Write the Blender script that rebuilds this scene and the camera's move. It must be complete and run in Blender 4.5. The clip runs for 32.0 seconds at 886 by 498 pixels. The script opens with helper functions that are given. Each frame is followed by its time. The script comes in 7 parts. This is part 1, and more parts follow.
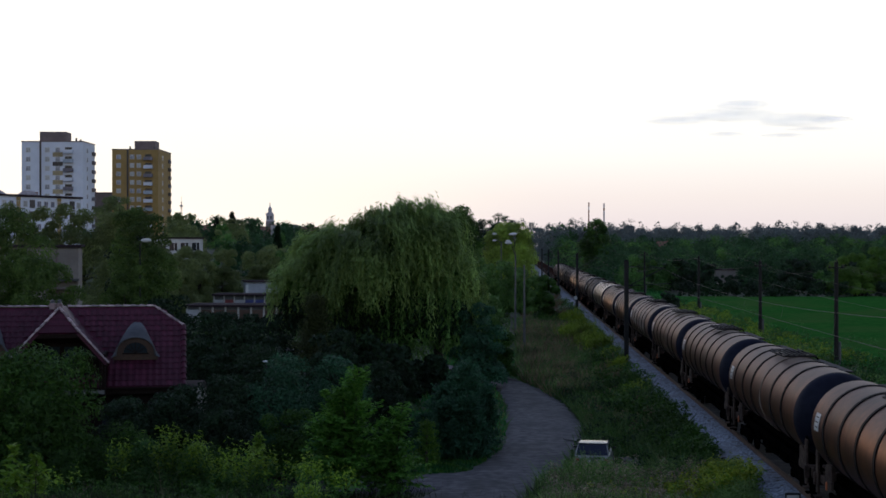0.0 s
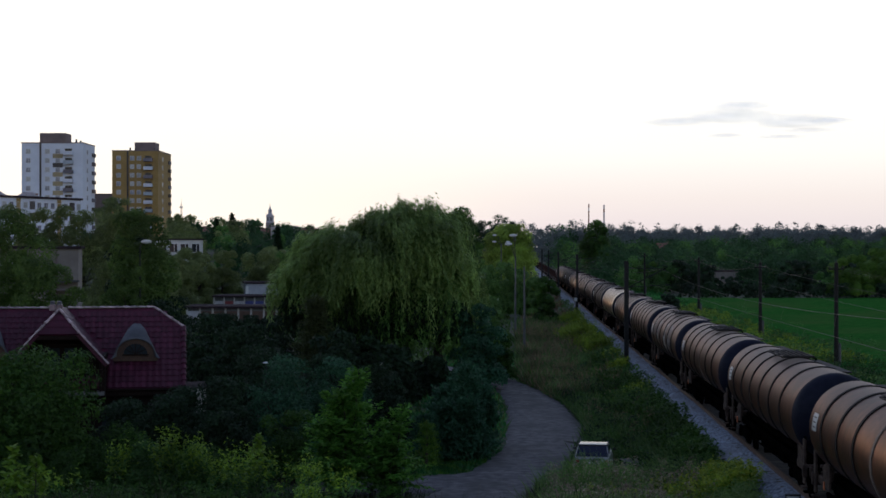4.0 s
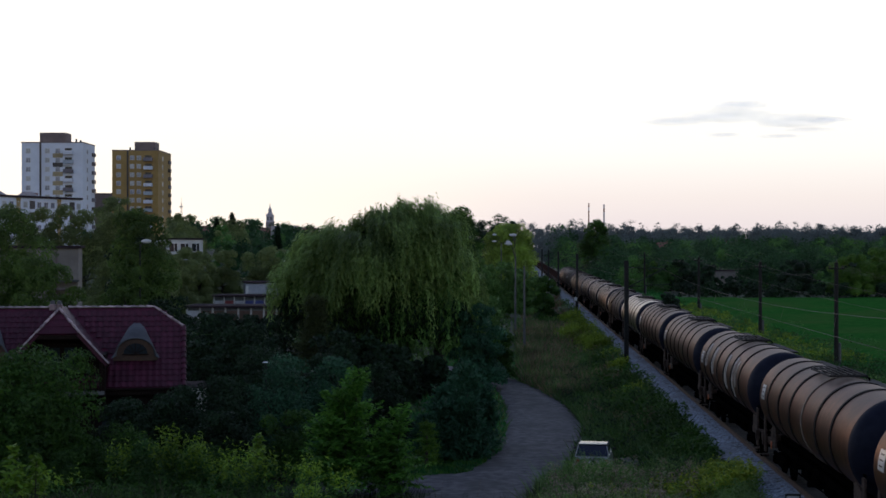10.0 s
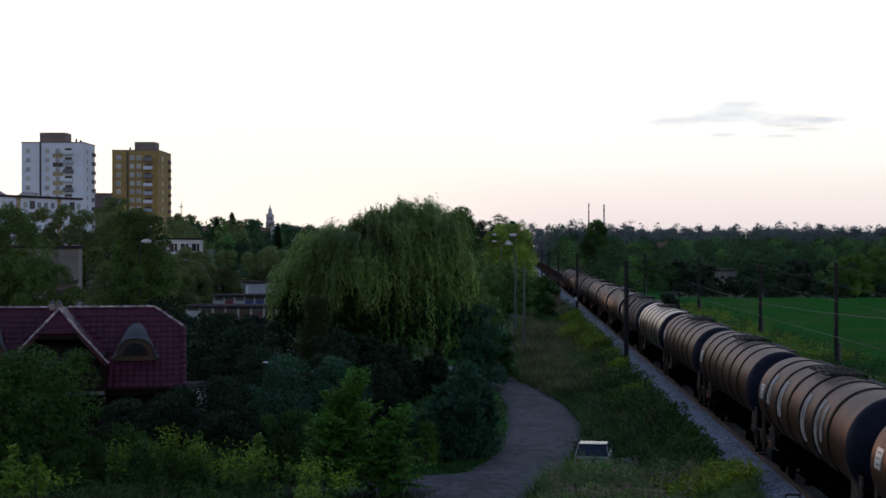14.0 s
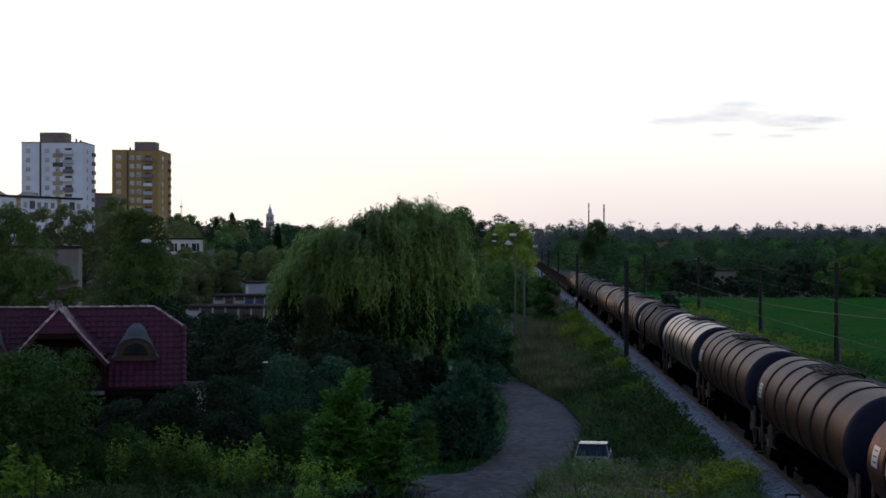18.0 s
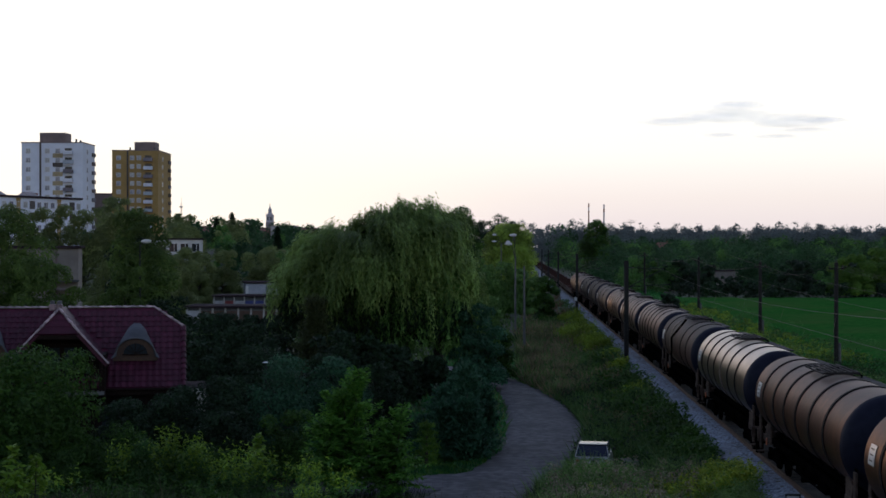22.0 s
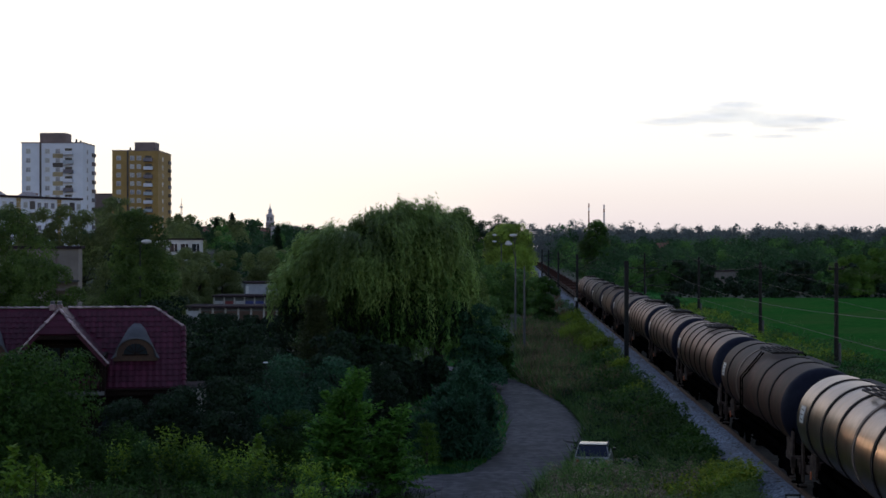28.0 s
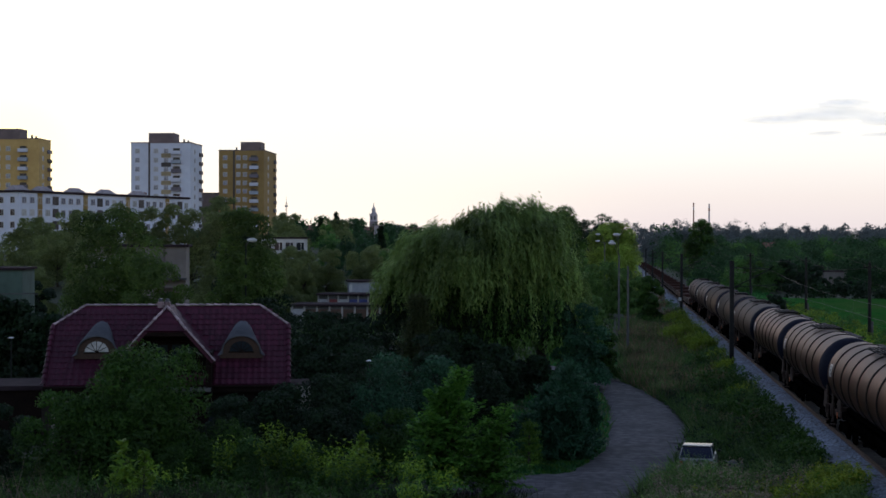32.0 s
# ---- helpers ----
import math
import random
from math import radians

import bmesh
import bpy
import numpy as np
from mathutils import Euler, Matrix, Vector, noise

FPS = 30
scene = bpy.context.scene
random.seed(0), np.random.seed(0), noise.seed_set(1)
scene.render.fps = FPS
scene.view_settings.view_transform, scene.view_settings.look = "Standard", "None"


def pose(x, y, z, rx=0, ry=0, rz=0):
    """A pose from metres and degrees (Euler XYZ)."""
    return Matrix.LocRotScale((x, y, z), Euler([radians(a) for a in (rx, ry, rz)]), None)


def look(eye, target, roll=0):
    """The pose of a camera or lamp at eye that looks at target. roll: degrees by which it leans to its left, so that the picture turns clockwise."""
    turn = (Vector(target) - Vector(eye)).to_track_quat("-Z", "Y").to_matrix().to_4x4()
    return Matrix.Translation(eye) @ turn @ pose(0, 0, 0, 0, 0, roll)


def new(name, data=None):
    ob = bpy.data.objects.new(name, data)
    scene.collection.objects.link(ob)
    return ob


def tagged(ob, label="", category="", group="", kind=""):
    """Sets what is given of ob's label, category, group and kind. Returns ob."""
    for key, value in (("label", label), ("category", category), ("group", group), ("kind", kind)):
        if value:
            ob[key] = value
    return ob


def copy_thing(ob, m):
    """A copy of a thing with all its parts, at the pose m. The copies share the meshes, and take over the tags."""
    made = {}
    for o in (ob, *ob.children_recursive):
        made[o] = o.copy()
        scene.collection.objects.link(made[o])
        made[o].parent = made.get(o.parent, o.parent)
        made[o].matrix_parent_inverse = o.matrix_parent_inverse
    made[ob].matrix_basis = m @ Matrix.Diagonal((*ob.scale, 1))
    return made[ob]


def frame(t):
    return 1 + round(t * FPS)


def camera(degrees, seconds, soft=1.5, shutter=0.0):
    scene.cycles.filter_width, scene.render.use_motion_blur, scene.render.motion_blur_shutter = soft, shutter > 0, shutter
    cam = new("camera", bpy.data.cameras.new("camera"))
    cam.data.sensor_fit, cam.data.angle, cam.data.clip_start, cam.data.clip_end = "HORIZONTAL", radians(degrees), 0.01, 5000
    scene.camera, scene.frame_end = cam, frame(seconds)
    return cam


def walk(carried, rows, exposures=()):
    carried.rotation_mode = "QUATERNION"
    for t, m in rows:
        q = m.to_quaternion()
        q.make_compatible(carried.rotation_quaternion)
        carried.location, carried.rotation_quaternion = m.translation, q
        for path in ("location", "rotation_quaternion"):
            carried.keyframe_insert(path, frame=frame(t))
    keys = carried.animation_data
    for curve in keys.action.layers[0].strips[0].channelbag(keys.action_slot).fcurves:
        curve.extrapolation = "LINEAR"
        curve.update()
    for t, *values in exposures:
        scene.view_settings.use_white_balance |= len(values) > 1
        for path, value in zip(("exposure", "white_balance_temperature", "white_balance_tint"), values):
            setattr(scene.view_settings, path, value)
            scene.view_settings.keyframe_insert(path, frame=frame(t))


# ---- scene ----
CAM_Z = 9.9
cam = camera(33.56, 32.0, soft=1.6)


def view(yaw, pitch, roll=0.0):
    """Pose of the tripod head: degrees to the left of its rest, up, and lean."""
    return (pose(0, 0, CAM_Z, 0, 0, 2.643 + yaw) @ pose(0, 0, 0, 89.846 + pitch) @ pose(0, 0, 0, 0, 0, roll))


walk(cam, [
    (0.0, view(0, -0.035)), (1.0, view(0, -0.035)), (2.0, view(0, -0.030)), (3.0, view(0, -0.022)),
    (3.5, view(0, -0.001)), (5.5, view(0, 0.035)), (6.5, view(-0.001, 0.037)), (7.0, view(0, 0.032)),
    (7.5, view(0, 0.003)), (8.0, view(0, 0.0)), (10.0, view(0, 0.0)), (10.6, view(0, -0.012)),
    (11.0, view(0, -0.024)), (11.6, view(0, -0.004)), (12.0, view(0, 0.0)), (13.0, view(0, 0.0)),
    (18.0, view(-0.001, -0.002)), (21.0, view(-0.003, 0.002)), (21.5, view(-0.001, 0.028)), (22.0, view(-0.002, 0.004)),
    (24.0, view(0, 0.005)), (26.0, view(0.002, 0.009)), (28.0, view(0.002, 0.012)), (28.6, view(0.006, 0.030)),
    (29.0, view(0.069, 0.003, 0.014)), (29.25, view(0.12, 0.0, 0.03)), (29.5, view(0.33, -0.008, 0.06)),
    (29.75, view(0.70, 0.0, 0.07)), (30.0, view(1.133, 0.010, 0.077)), (30.25, view(1.55, 0.02, 0.095)),
    (30.5, view(1.81, 0.028, 0.105)), (30.75, view(1.95, 0.028, 0.105)), (31.0, view(2.02, 0.027, 0.103)),
    (31.2, view(2.50, 0.005, 0.105)), (31.5, view(3.50, -0.020, 0.113)), (31.75, view(3.88, -0.026, 0.124)),
    (32.0, view(4.010, -0.028, 0.129))])

# ---- light: a low sun behind the left-hand tower block, and the evening sky ----
SUN_AZ, SUN_EL = 23.0, 3.3
world = bpy.data.worlds.new("evening")
scene.world = world
world.use_nodes = True
wn, wl = world.node_tree.nodes, world.node_tree.links
wn.clear()
sky = wn.new("ShaderNodeTexSky")
sky.sky_type = "NISHITA"
sky.sun_disc = False
sky.sun_elevation = radians(SUN_EL)
sky.sun_rotation = radians(-SUN_AZ)
sky.altitude = 100
sky.air_density, sky.dust_density, sky.ozone_density = 1.3, 0.35, 2.0
wbg = wn.new("ShaderNodeBackground")
wbg.inputs["Strength"].default_value = 0.19
wout = wn.new("ShaderNodeOutputWorld")
haze = wn.new("ShaderNodeHueSaturation")
haze.inputs["Saturation"].default_value = 0.62
wtint = wn.new("ShaderNodeMix")
wtint.data_type, wtint.blend_type = "RGBA", "MULTIPLY"
wtint.inputs[0].default_value = 1.0
wtint.inputs[7].default_value = (0.87, 0.91, 1.2, 1)
wl.new(sky.outputs[0], haze.inputs["Color"])
wl.new(haze.outputs[0], wtint.inputs[6])
wl.new(wtint.outputs[2], wbg.inputs[0])
# evening haze low over the sunward horizon: lavender-pink at the rim, cream above
wtc = wn.new("ShaderNodeTexCoord")
wsep = wn.new("ShaderNodeSeparateXYZ")
wl.new(wtc.outputs["Generated"], wsep.inputs[0])
wramp = wn.new("ShaderNodeValToRGB")
rim = [(0.0, (0.32, 0.288, 0.302)), (0.10, (0.376, 0.342, 0.330)), (0.2, (0.43, 0.416, 0.394)), (0.34, (0.445, 0.44, 0.43)), (1.0, (0.50, 0.50, 0.52))]
while len(wramp.color_ramp.elements) < len(rim):
    wramp.color_ramp.elements.new(0.5)
for stop, (at, col) in zip(wramp.color_ramp.elements, rim):
    stop.position, stop.color = at, (*col, 1)


def spread(source, a, b, c=0.0, d=1.0, smooth=True):
    node = wn.new("ShaderNodeMapRange")
    node.interpolation_type = "SMOOTHSTEP" if smooth else "LINEAR"
    for slot, val in zip((1, 2, 3, 4), (a, b, c, d)):
        node.inputs[slot].default_value = val
    wl.new(source, node.inputs[0])
    return node.outputs[0]


def times(a, b):
    node = wn.new("ShaderNodeMath")
    node.operation = "MULTIPLY"
    wl.new(a, node.inputs[0])
    wl.new(b, node.inputs[1])
    return node.outputs[0]


wl.new(spread(wsep.outputs["Z"], 0.0, 0.32, smooth=False), wramp.inputs[0])
wdepth = times(spread(wsep.outputs["Z"], 0.10, 0.36, 0.97, 0.0), spread(wsep.outputs["Y"], 0.35, 0.9))
wlow = wn.new("ShaderNodeBackground")
# yellow glow round the hidden sun
wdot = wn.new("ShaderNodeVectorMath")
wdot.operation = "DOT_PRODUCT"
wdot.inputs[1].default_value = (-math.sin(radians(SUN_AZ)) * math.cos(radians(SUN_EL)), math.cos(radians(SUN_AZ)) * math.cos(radians(SUN_EL)), math.sin(radians(SUN_EL)))
wl.new(wtc.outputs["Generated"], wdot.inputs[0])
wglow = wn.new("ShaderNodeMix")
wglow.data_type = "RGBA"
wglow.inputs[7].default_value = (0.86, 0.69, 0.34, 1)
wl.new(spread(wdot.outputs["Value"], 0.9988, 0.99998, 0.0, 0.8), wglow.inputs[0])
wcream = wn.new("ShaderNodeMix")
wcream.data_type = "RGBA"
wcream.inputs[7].default_value = (0.465, 0.432, 0.365, 1)
wl.new(times(spread(wdot.outputs["Value"], 0.90, 0.995, 0.0, 0.85), spread(wsep.outputs["Z"], 0.0, 0.15, 1.0, 0.0)), wcream.inputs[0])
wl.new(wramp.outputs[0], wcream.inputs[6])
wl.new(wcream.outputs[2], wglow.inputs[6])
wl.new(wglow.outputs[2], wlow.inputs[0])
wmix = wn.new("ShaderNodeMixShader")
wl.new(wdepth, wmix.inputs[0])
wl.new(wbg.outputs[0], wmix.inputs[1])
wl.new(wlow.outputs[0], wmix.inputs[2])
wl.new(wmix.outputs[0], wout.inputs[0])

sun_data = bpy.data.lights.new("sun", "SUN")
sun_data.energy, sun_data.angle, sun_data.color = 0.12, radians(1.5), (1.0, 0.66, 0.42)
sun = new("sun", sun_data)
sun_way = Vector((-math.sin(radians(SUN_AZ)) * math.cos(radians(SUN_EL)), math.cos(radians(SUN_AZ)) * math.cos(radians(SUN_EL)), math.sin(radians(SUN_EL))))
sun.matrix_world = look(sun_way * 60 + Vector((0, 0, 30)), (0, 0, 30))
scene.view_settings.exposure = 1.3


# ---- materials ----
DULL, LUSH = 0.7, 0.84


def nodes_of(name):
    m = bpy.data.materials.new(name)
    m.use_nodes = True
    nt = m.node_tree
    return m, nt.nodes, nt.links, nt.nodes["Principled BSDF"]


def surface(name, c1, c2, scale=1.0, rough=0.7, metal=0.0, bump=0.3, c3=None, coarse=0.15, vary=0.0, spec=0.4):
    """Two-scale mottled surface: grain between c1 and c2, larger stains towards c3, relief from the grain."""
    c1, c2 = [v * DULL for v in c1], [v * DULL for v in c2]
    c3 = [v * DULL for v in c3] if c3 else [v * 0.7 for v in c1]
    m, n, l, b = nodes_of(name)
    tc = n.new("ShaderNodeTexCoord")
    fine = n.new("ShaderNodeTexNoise")
    fine.inputs["Scale"].default_value = scale
    fine.inputs["Detail"].default_value = 6
    l.new(tc.outputs["Object"], fine.inputs["Vector"])
    big = n.new("ShaderNodeTexNoise")
    big.inputs["Scale"].default_value = scale * coarse
    big.inputs["Detail"].default_value = 4
    l.new(tc.outputs["Object"], big.inputs["Vector"])
    mix = n.new("ShaderNodeMix")
    mix.data_type = "RGBA"
    mix.inputs[6].default_value, mix.inputs[7].default_value = (*c1, 1), (*c2, 1)
    ramp = n.new("ShaderNodeMapRange")
    ramp.inputs[1].default_value, ramp.inputs[2].default_value = 0.35, 0.65
    l.new(fine.outputs[0], ramp.inputs[0])
    l.new(ramp.outputs[0], mix.inputs[0])
    mix2 = n.new("ShaderNodeMix")
    mix2.data_type = "RGBA"
    mix2.inputs[7].default_value = (*c3, 1)
    l.new(mix.outputs[2], mix2.inputs[6])
    ramp2 = n.new("ShaderNodeMapRange")
    ramp2.inputs[1].default_value, ramp2.inputs[2].default_value = 0.45, 0.75
    l.new(big.outputs[0], ramp2.inputs[0])
    l.new(ramp2.outputs[0], mix2.inputs[0])
    out = mix2.outputs[2]
    if vary:
        info = n.new("ShaderNodeObjectInfo")
        hsv = n.new("ShaderNodeHueSaturation")
        mr = n.new("ShaderNodeMapRange")
        mr.inputs[3].default_value, mr.inputs[4].default_value = 1 - vary, 1 + vary
        l.new(info.outputs["Random"], mr.inputs[0])
        l.new(mr.outputs[0], hsv.inputs["Value"])
        l.new(out, hsv.inputs["Color"])
        out = hsv.outputs[0]
    l.new(out, b.inputs["Base Color"])
    b.inputs["Roughness"].default_value = rough
    b.inputs["Metallic"].default_value = metal
    b.inputs["Specular IOR Level"].default_value = spec
    if bump:
        bp = n.new("ShaderNodeBump")
        bp.inputs["Strength"].default_value = bump
        bp.inputs["Distance"].default_value = 0.02
        l.new(fine.outputs[0], bp.inputs["Height"])
        l.new(bp.outputs[0], b.inputs["Normal"])
    return m


def streaked(m, colour, amount, along=2.6):
    """Oily streaks that run down round a barrel lying along y."""
    n, l = m.node_tree.nodes, m.node_tree.links
    b = n["Principled BSDF"]
    old = b.inputs["Base Color"].links[0].from_socket
    tc = n.new("ShaderNodeTexCoord")
    mp = n.new("ShaderNodeMapping")
    mp.inputs["Scale"].default_value = (0.45, along, 0.45)
    l.new(tc.outputs["Object"], mp.inputs[0])
    nz = n.new("ShaderNodeTexNoise")
    nz.inputs["Scale"].default_value = 1.0
    nz.inputs["Detail"].default_value = 6
    nz.inputs["Roughness"].default_value = 0.65
    l.new(mp.outputs[0], nz.inputs["Vector"])
    mr = n.new("ShaderNodeMapRange")
    for slot, val in zip((1, 2, 3, 4), (0.46, 0.68, 0.0, amount)):
        mr.inputs[slot].default_value = val
    l.new(nz.outputs[0], mr.inputs[0])
    mix = n.new("ShaderNodeMix")
    mix.data_type = "RGBA"
    mix.inputs[7].default_value = (*colour, 1)
    l.new(mr.outputs[0], mix.inputs[0])
    l.new(old, mix.inputs[6])
    l.new(mix.outputs[2], b.inputs["Base Color"])
    return m


def darker_top(m, colour, amount):
    """Darkens the colour towards the top of a barrel lying along y, with an uneven edge."""
    n, l = m.node_tree.nodes, m.node_tree.links
    b = n["Principled BSDF"]
    old = b.inputs["Base Color"].links[0].from_socket
    tc, sep, nz = n.new("ShaderNodeTexCoord"), n.new("ShaderNodeSeparateXYZ"), n.new("ShaderNodeTexNoise")
    nz.inputs["Scale"].default_value, nz.inputs["Detail"].default_value = 0.9, 5
    l.new(tc.outputs["Object"], sep.inputs[0])
    l.new(tc.outputs["Object"], nz.inputs["Vector"])
    wob = n.new("ShaderNodeMath")
    wob.operation = "MULTIPLY_ADD"
    wob.inputs[1].default_value = 1.3
    l.new(nz.outputs[0], wob.inputs[0])
    l.new(sep.outputs["Z"], wob.inputs[2])
    mr = n.new("ShaderNodeMapRange")
    for slot, val in zip((1, 2, 3, 4), (1.55, 2.2, 0.0, amount)):
        mr.inputs[slot].default_value = val
    l.new(wob.outputs[0], mr.inputs[0])
    mix = n.new("ShaderNodeMix")
    mix.data_type = "RGBA"
    mix.inputs[7].default_value = (*colour, 1)
    l.new(mr.outputs[0], mix.inputs[0])
    l.new(old, mix.inputs[6])
    l.new(mix.outputs[2], b.inputs["Base Color"])
    return m


def foliage(name, c1, c2, through_light=0.35, streak=1.0, patchy=1.0):
    """Leaves: each one its own tint between c1 and c2, a little light through them."""
    c1, c2 = [v * LUSH for v in c1], [v * LUSH for v in c2]
    m, n, l, b = nodes_of(name)
    geo = n.new("ShaderNodeNewGeometry")
    mix = n.new("ShaderNodeMix")
    mix.data_type = "RGBA"
    mix.inputs[6].default_value, mix.inputs[7].default_value = (*c1, 1), (*c2, 1)
    l.new(geo.outputs["Random Per Island"], mix.inputs[0])
    tc = n.new("ShaderNodeTexCoord")
    big = n.new("ShaderNodeTexNoise")
    big.inputs["Scale"].default_value = 0.7
    mp = n.new("ShaderNodeMapping")
    mp.inputs["Scale"].default_value = (1 / streak, 1 / streak, streak)
    l.new(tc.outputs["Object"], mp.inputs[0])
    l.new(mp.outputs[0], big.inputs["Vector"])
    mr = n.new("ShaderNodeMapRange")
    mr.inputs[1].default_value, mr.inputs[2].default_value = 0.3, 0.7
    mr.inputs[3].default_value, mr.inputs[4].default_value = 1 - 0.35 * patchy, 1 + 0.3 * patchy
    l.new(big.outputs[0], mr.inputs[0])
    wide = n.new("ShaderNodeTexNoise")
    wide.inputs["Scale"].default_value = 0.13
    wide.inputs["Detail"].default_value = 3
    l.new(tc.outputs["Object"], wide.inputs["Vector"])
    mw = n.new("ShaderNodeMapRange")
    mw.inputs[1].default_value, mw.inputs[2].default_value = 0.32, 0.68
    broad = 0.5 * min(1.0, 0.2 + 3.2 * patchy)
    mw.inputs[3].default_value, mw.inputs[4].default_value = 1 - broad, 1 + broad
    l.new(wide.outputs[0], mw.inputs[0])
    both = n.new("ShaderNodeMath")
    both.operation = "MULTIPLY"
    l.new(mr.outputs[0], both.inputs[0])
    l.new(mw.outputs[0], both.inputs[1])
    hsv = n.new("ShaderNodeHueSaturation")
    l.new(both.outputs[0], hsv.inputs["Value"])
    l.new(mix.outputs[2], hsv.inputs["Color"])
    l.new(hsv.outputs[0], b.inputs["Base Color"])
    b.inputs["Roughness"].default_value = 0.6
    b.inputs["Specular IOR Level"].default_value = 0.25
    tr = n.new("ShaderNodeBsdfTranslucent")
    l.new(hsv.outputs[0], tr.inputs["Color"])
    ms = n.new("ShaderNodeMixShader")
    ms.inputs[0].default_value = through_light
    l.new(b.outputs[0], ms.inputs[1])
    l.new(tr.outputs[0], ms.inputs[2])
    l.new(ms.outputs[0], n["Material Output"].inputs[0])
    return m


def glass(name, tint=(0.02, 0.025, 0.03), rough=0.05):
    m, n, l, b = nodes_of(name)
    b.inputs["Base Color"].default_value = (*tint, 1)
    b.inputs["Roughness"].default_value = rough
    b.inputs["Specular IOR Level"].default_value = 0.3
    return m


M = {}
M["asphalt"] = surface("worn_asphalt", (0.040, 0.038, 0.045), (0.142, 0.133, 0.145), 2.4, 0.9, 0, 0.7, (0.03, 0.0285, 0.031), 0.2)
M["ballast"] = surface("ballast_stone", (0.075, 0.098, 0.14), (0.41, 0.48, 0.60), 8.0, 0.9, 0, 1.0, (0.15, 0.16, 0.19), 0.04)
# dark ballast colour that stands in for shade under the train
M["oily_ballast"] = surface("shade_dark_ballast_stone", (0.02, 0.018, 0.018), (0.07, 0.062, 0.058), 5.5, 0.9, 0, 1.0, (0.03, 0.026, 0.024), 0.1)
M["soil"] = surface("rough_ground", (0.022, 0.042, 0.014), (0.045, 0.065, 0.024), 2.5, 0.95, 0, 0.6, (0.045, 0.042, 0.028), 0.1)
M["rail"] = surface("rusty_rail", (0.10, 0.055, 0.035), (0.16, 0.085, 0.05), 14, 0.7, 0.3, 0.4)
# sleepers darkened in colour for the same shade under the wagons
M["sleeper"] = surface("shade_dark_sleeper", (0.07, 0.065, 0.06), (0.12, 0.11, 0.10), 5, 0.85, 0, 0.4, (0.15, 0.13, 0.11), 0.2, 0.15)
M["tank"] = surface("tank_paint_tan", (0.077, 0.037, 0.0265), (0.134, 0.069, 0.049), 5.0, 0.45, 0.75, 0.12, (0.038, 0.019, 0.0135), 0.13, 0.2, 0.05)
M["tank_brown"] = surface("tank_paint_brown", (0.062, 0.029, 0.022), (0.10, 0.05, 0.037), 3.0, 0.6, 0.35, 0.1, (0.036, 0.018, 0.014), 0.2, 0.15, 0.05)
M["tank_silver"] = surface("tank_bare_silver", (0.225, 0.175, 0.143), (0.35, 0.28, 0.235), 3.0, 0.3, 0.9, 0.08, (0.13, 0.092, 0.07), 0.15)
M["tank_grey"] = surface("tank_paint_grey", (0.06, 0.042, 0.035), (0.092, 0.066, 0.054), 3.0, 0.7, 0.2, 0.12, (0.04, 0.028, 0.023), 0.2, 0.15, 0.03)
# navy-black puts the shade on the end domes into their colour
M["tank_end"] = surface("tank_end_black", (0.006, 0.008, 0.022), (0.012, 0.014, 0.032), 4, 0.6, 0.0, 0.1, spec=0.12)
for worn, edge in (("tank", (0.86, 0.80, 0.785, 1)), ("tank_silver", (0.93, 0.89, 0.88, 1))):
    M[worn].node_tree.nodes["Principled BSDF"].inputs["Specular Tint"].default_value = edge
streaked(M["tank"], (0.022, 0.015, 0.013), 0.7)
streaked(M["tank"], (0.17, 0.07, 0.037), 0.45, 0.9)
darker_top(M["tank"], (0.045, 0.034, 0.03), 0.5)
darker_top(M["tank_brown"], (0.03, 0.024, 0.022), 0.7)
darker_top(M["tank_silver"], (0.14, 0.12, 0.105), 0.5)
streaked(M["tank_brown"], (0.016, 0.011, 0.010), 0.6)
streaked(M["tank_grey"], (0.022, 0.017, 0.015), 0.6)
streaked(M["tank_silver"], (0.09, 0.055, 0.035), 0.75)
streaked(M["tank_silver"], (0.30, 0.19, 0.12), 0.5, 0.8)
# steel blackened below its own tone, shade under the wagons put into colour
M["steel_dark"] = surface("shade_black_steel", (0.002, 0.002, 0.002), (0.005, 0.0045, 0.0045), 7, 0.9, 0.0, 0.3, spec=0.0)
M["steel_grey"] = surface("grey_steel", (0.09, 0.08, 0.075), (0.14, 0.125, 0.11), 6, 0.55, 0.4, 0.2)
M["rust_beam"] = surface("rusty_beam", (0.05, 0.034, 0.028), (0.11, 0.078, 0.066), 6, 0.85, 0.0, 0.3, (0.03, 0.02, 0.017), 0.3, spec=0.1)
M["white_sign"] = surface("white_enamel", (0.72, 0.72, 0.72), (0.8, 0.8, 0.8), 10, 0.4, 0, 0.05, (0.5, 0.48, 0.45), 0.3)
M["faded_white"] = surface("faded_white_paint", (0.36, 0.33, 0.31), (0.52, 0.49, 0.47), 9, 0.7, 0, 0.1, (0.2, 0.16, 0.14), 0.2, spec=0.1)
M["black"] = surface("black_enamel", (0.012, 0.012, 0.013), (0.02, 0.02, 0.02), 10, 0.4, 0, 0.05)
M["orange"] = surface("orange_marking", (0.55, 0.12, 0.03), (0.6, 0.16, 0.05), 10, 0.5, 0, 0.05)
M["monitor"] = surface("dull_glazing", (0.34, 0.29, 0.30), (0.44, 0.38, 0.39), 1.5, 0.5, 0, 0.0)
M["red_lamp"] = surface("red_plastic", (0.4, 0.02, 0.015), (0.45, 0.03, 0.02), 10, 0.3, 0, 0.0)
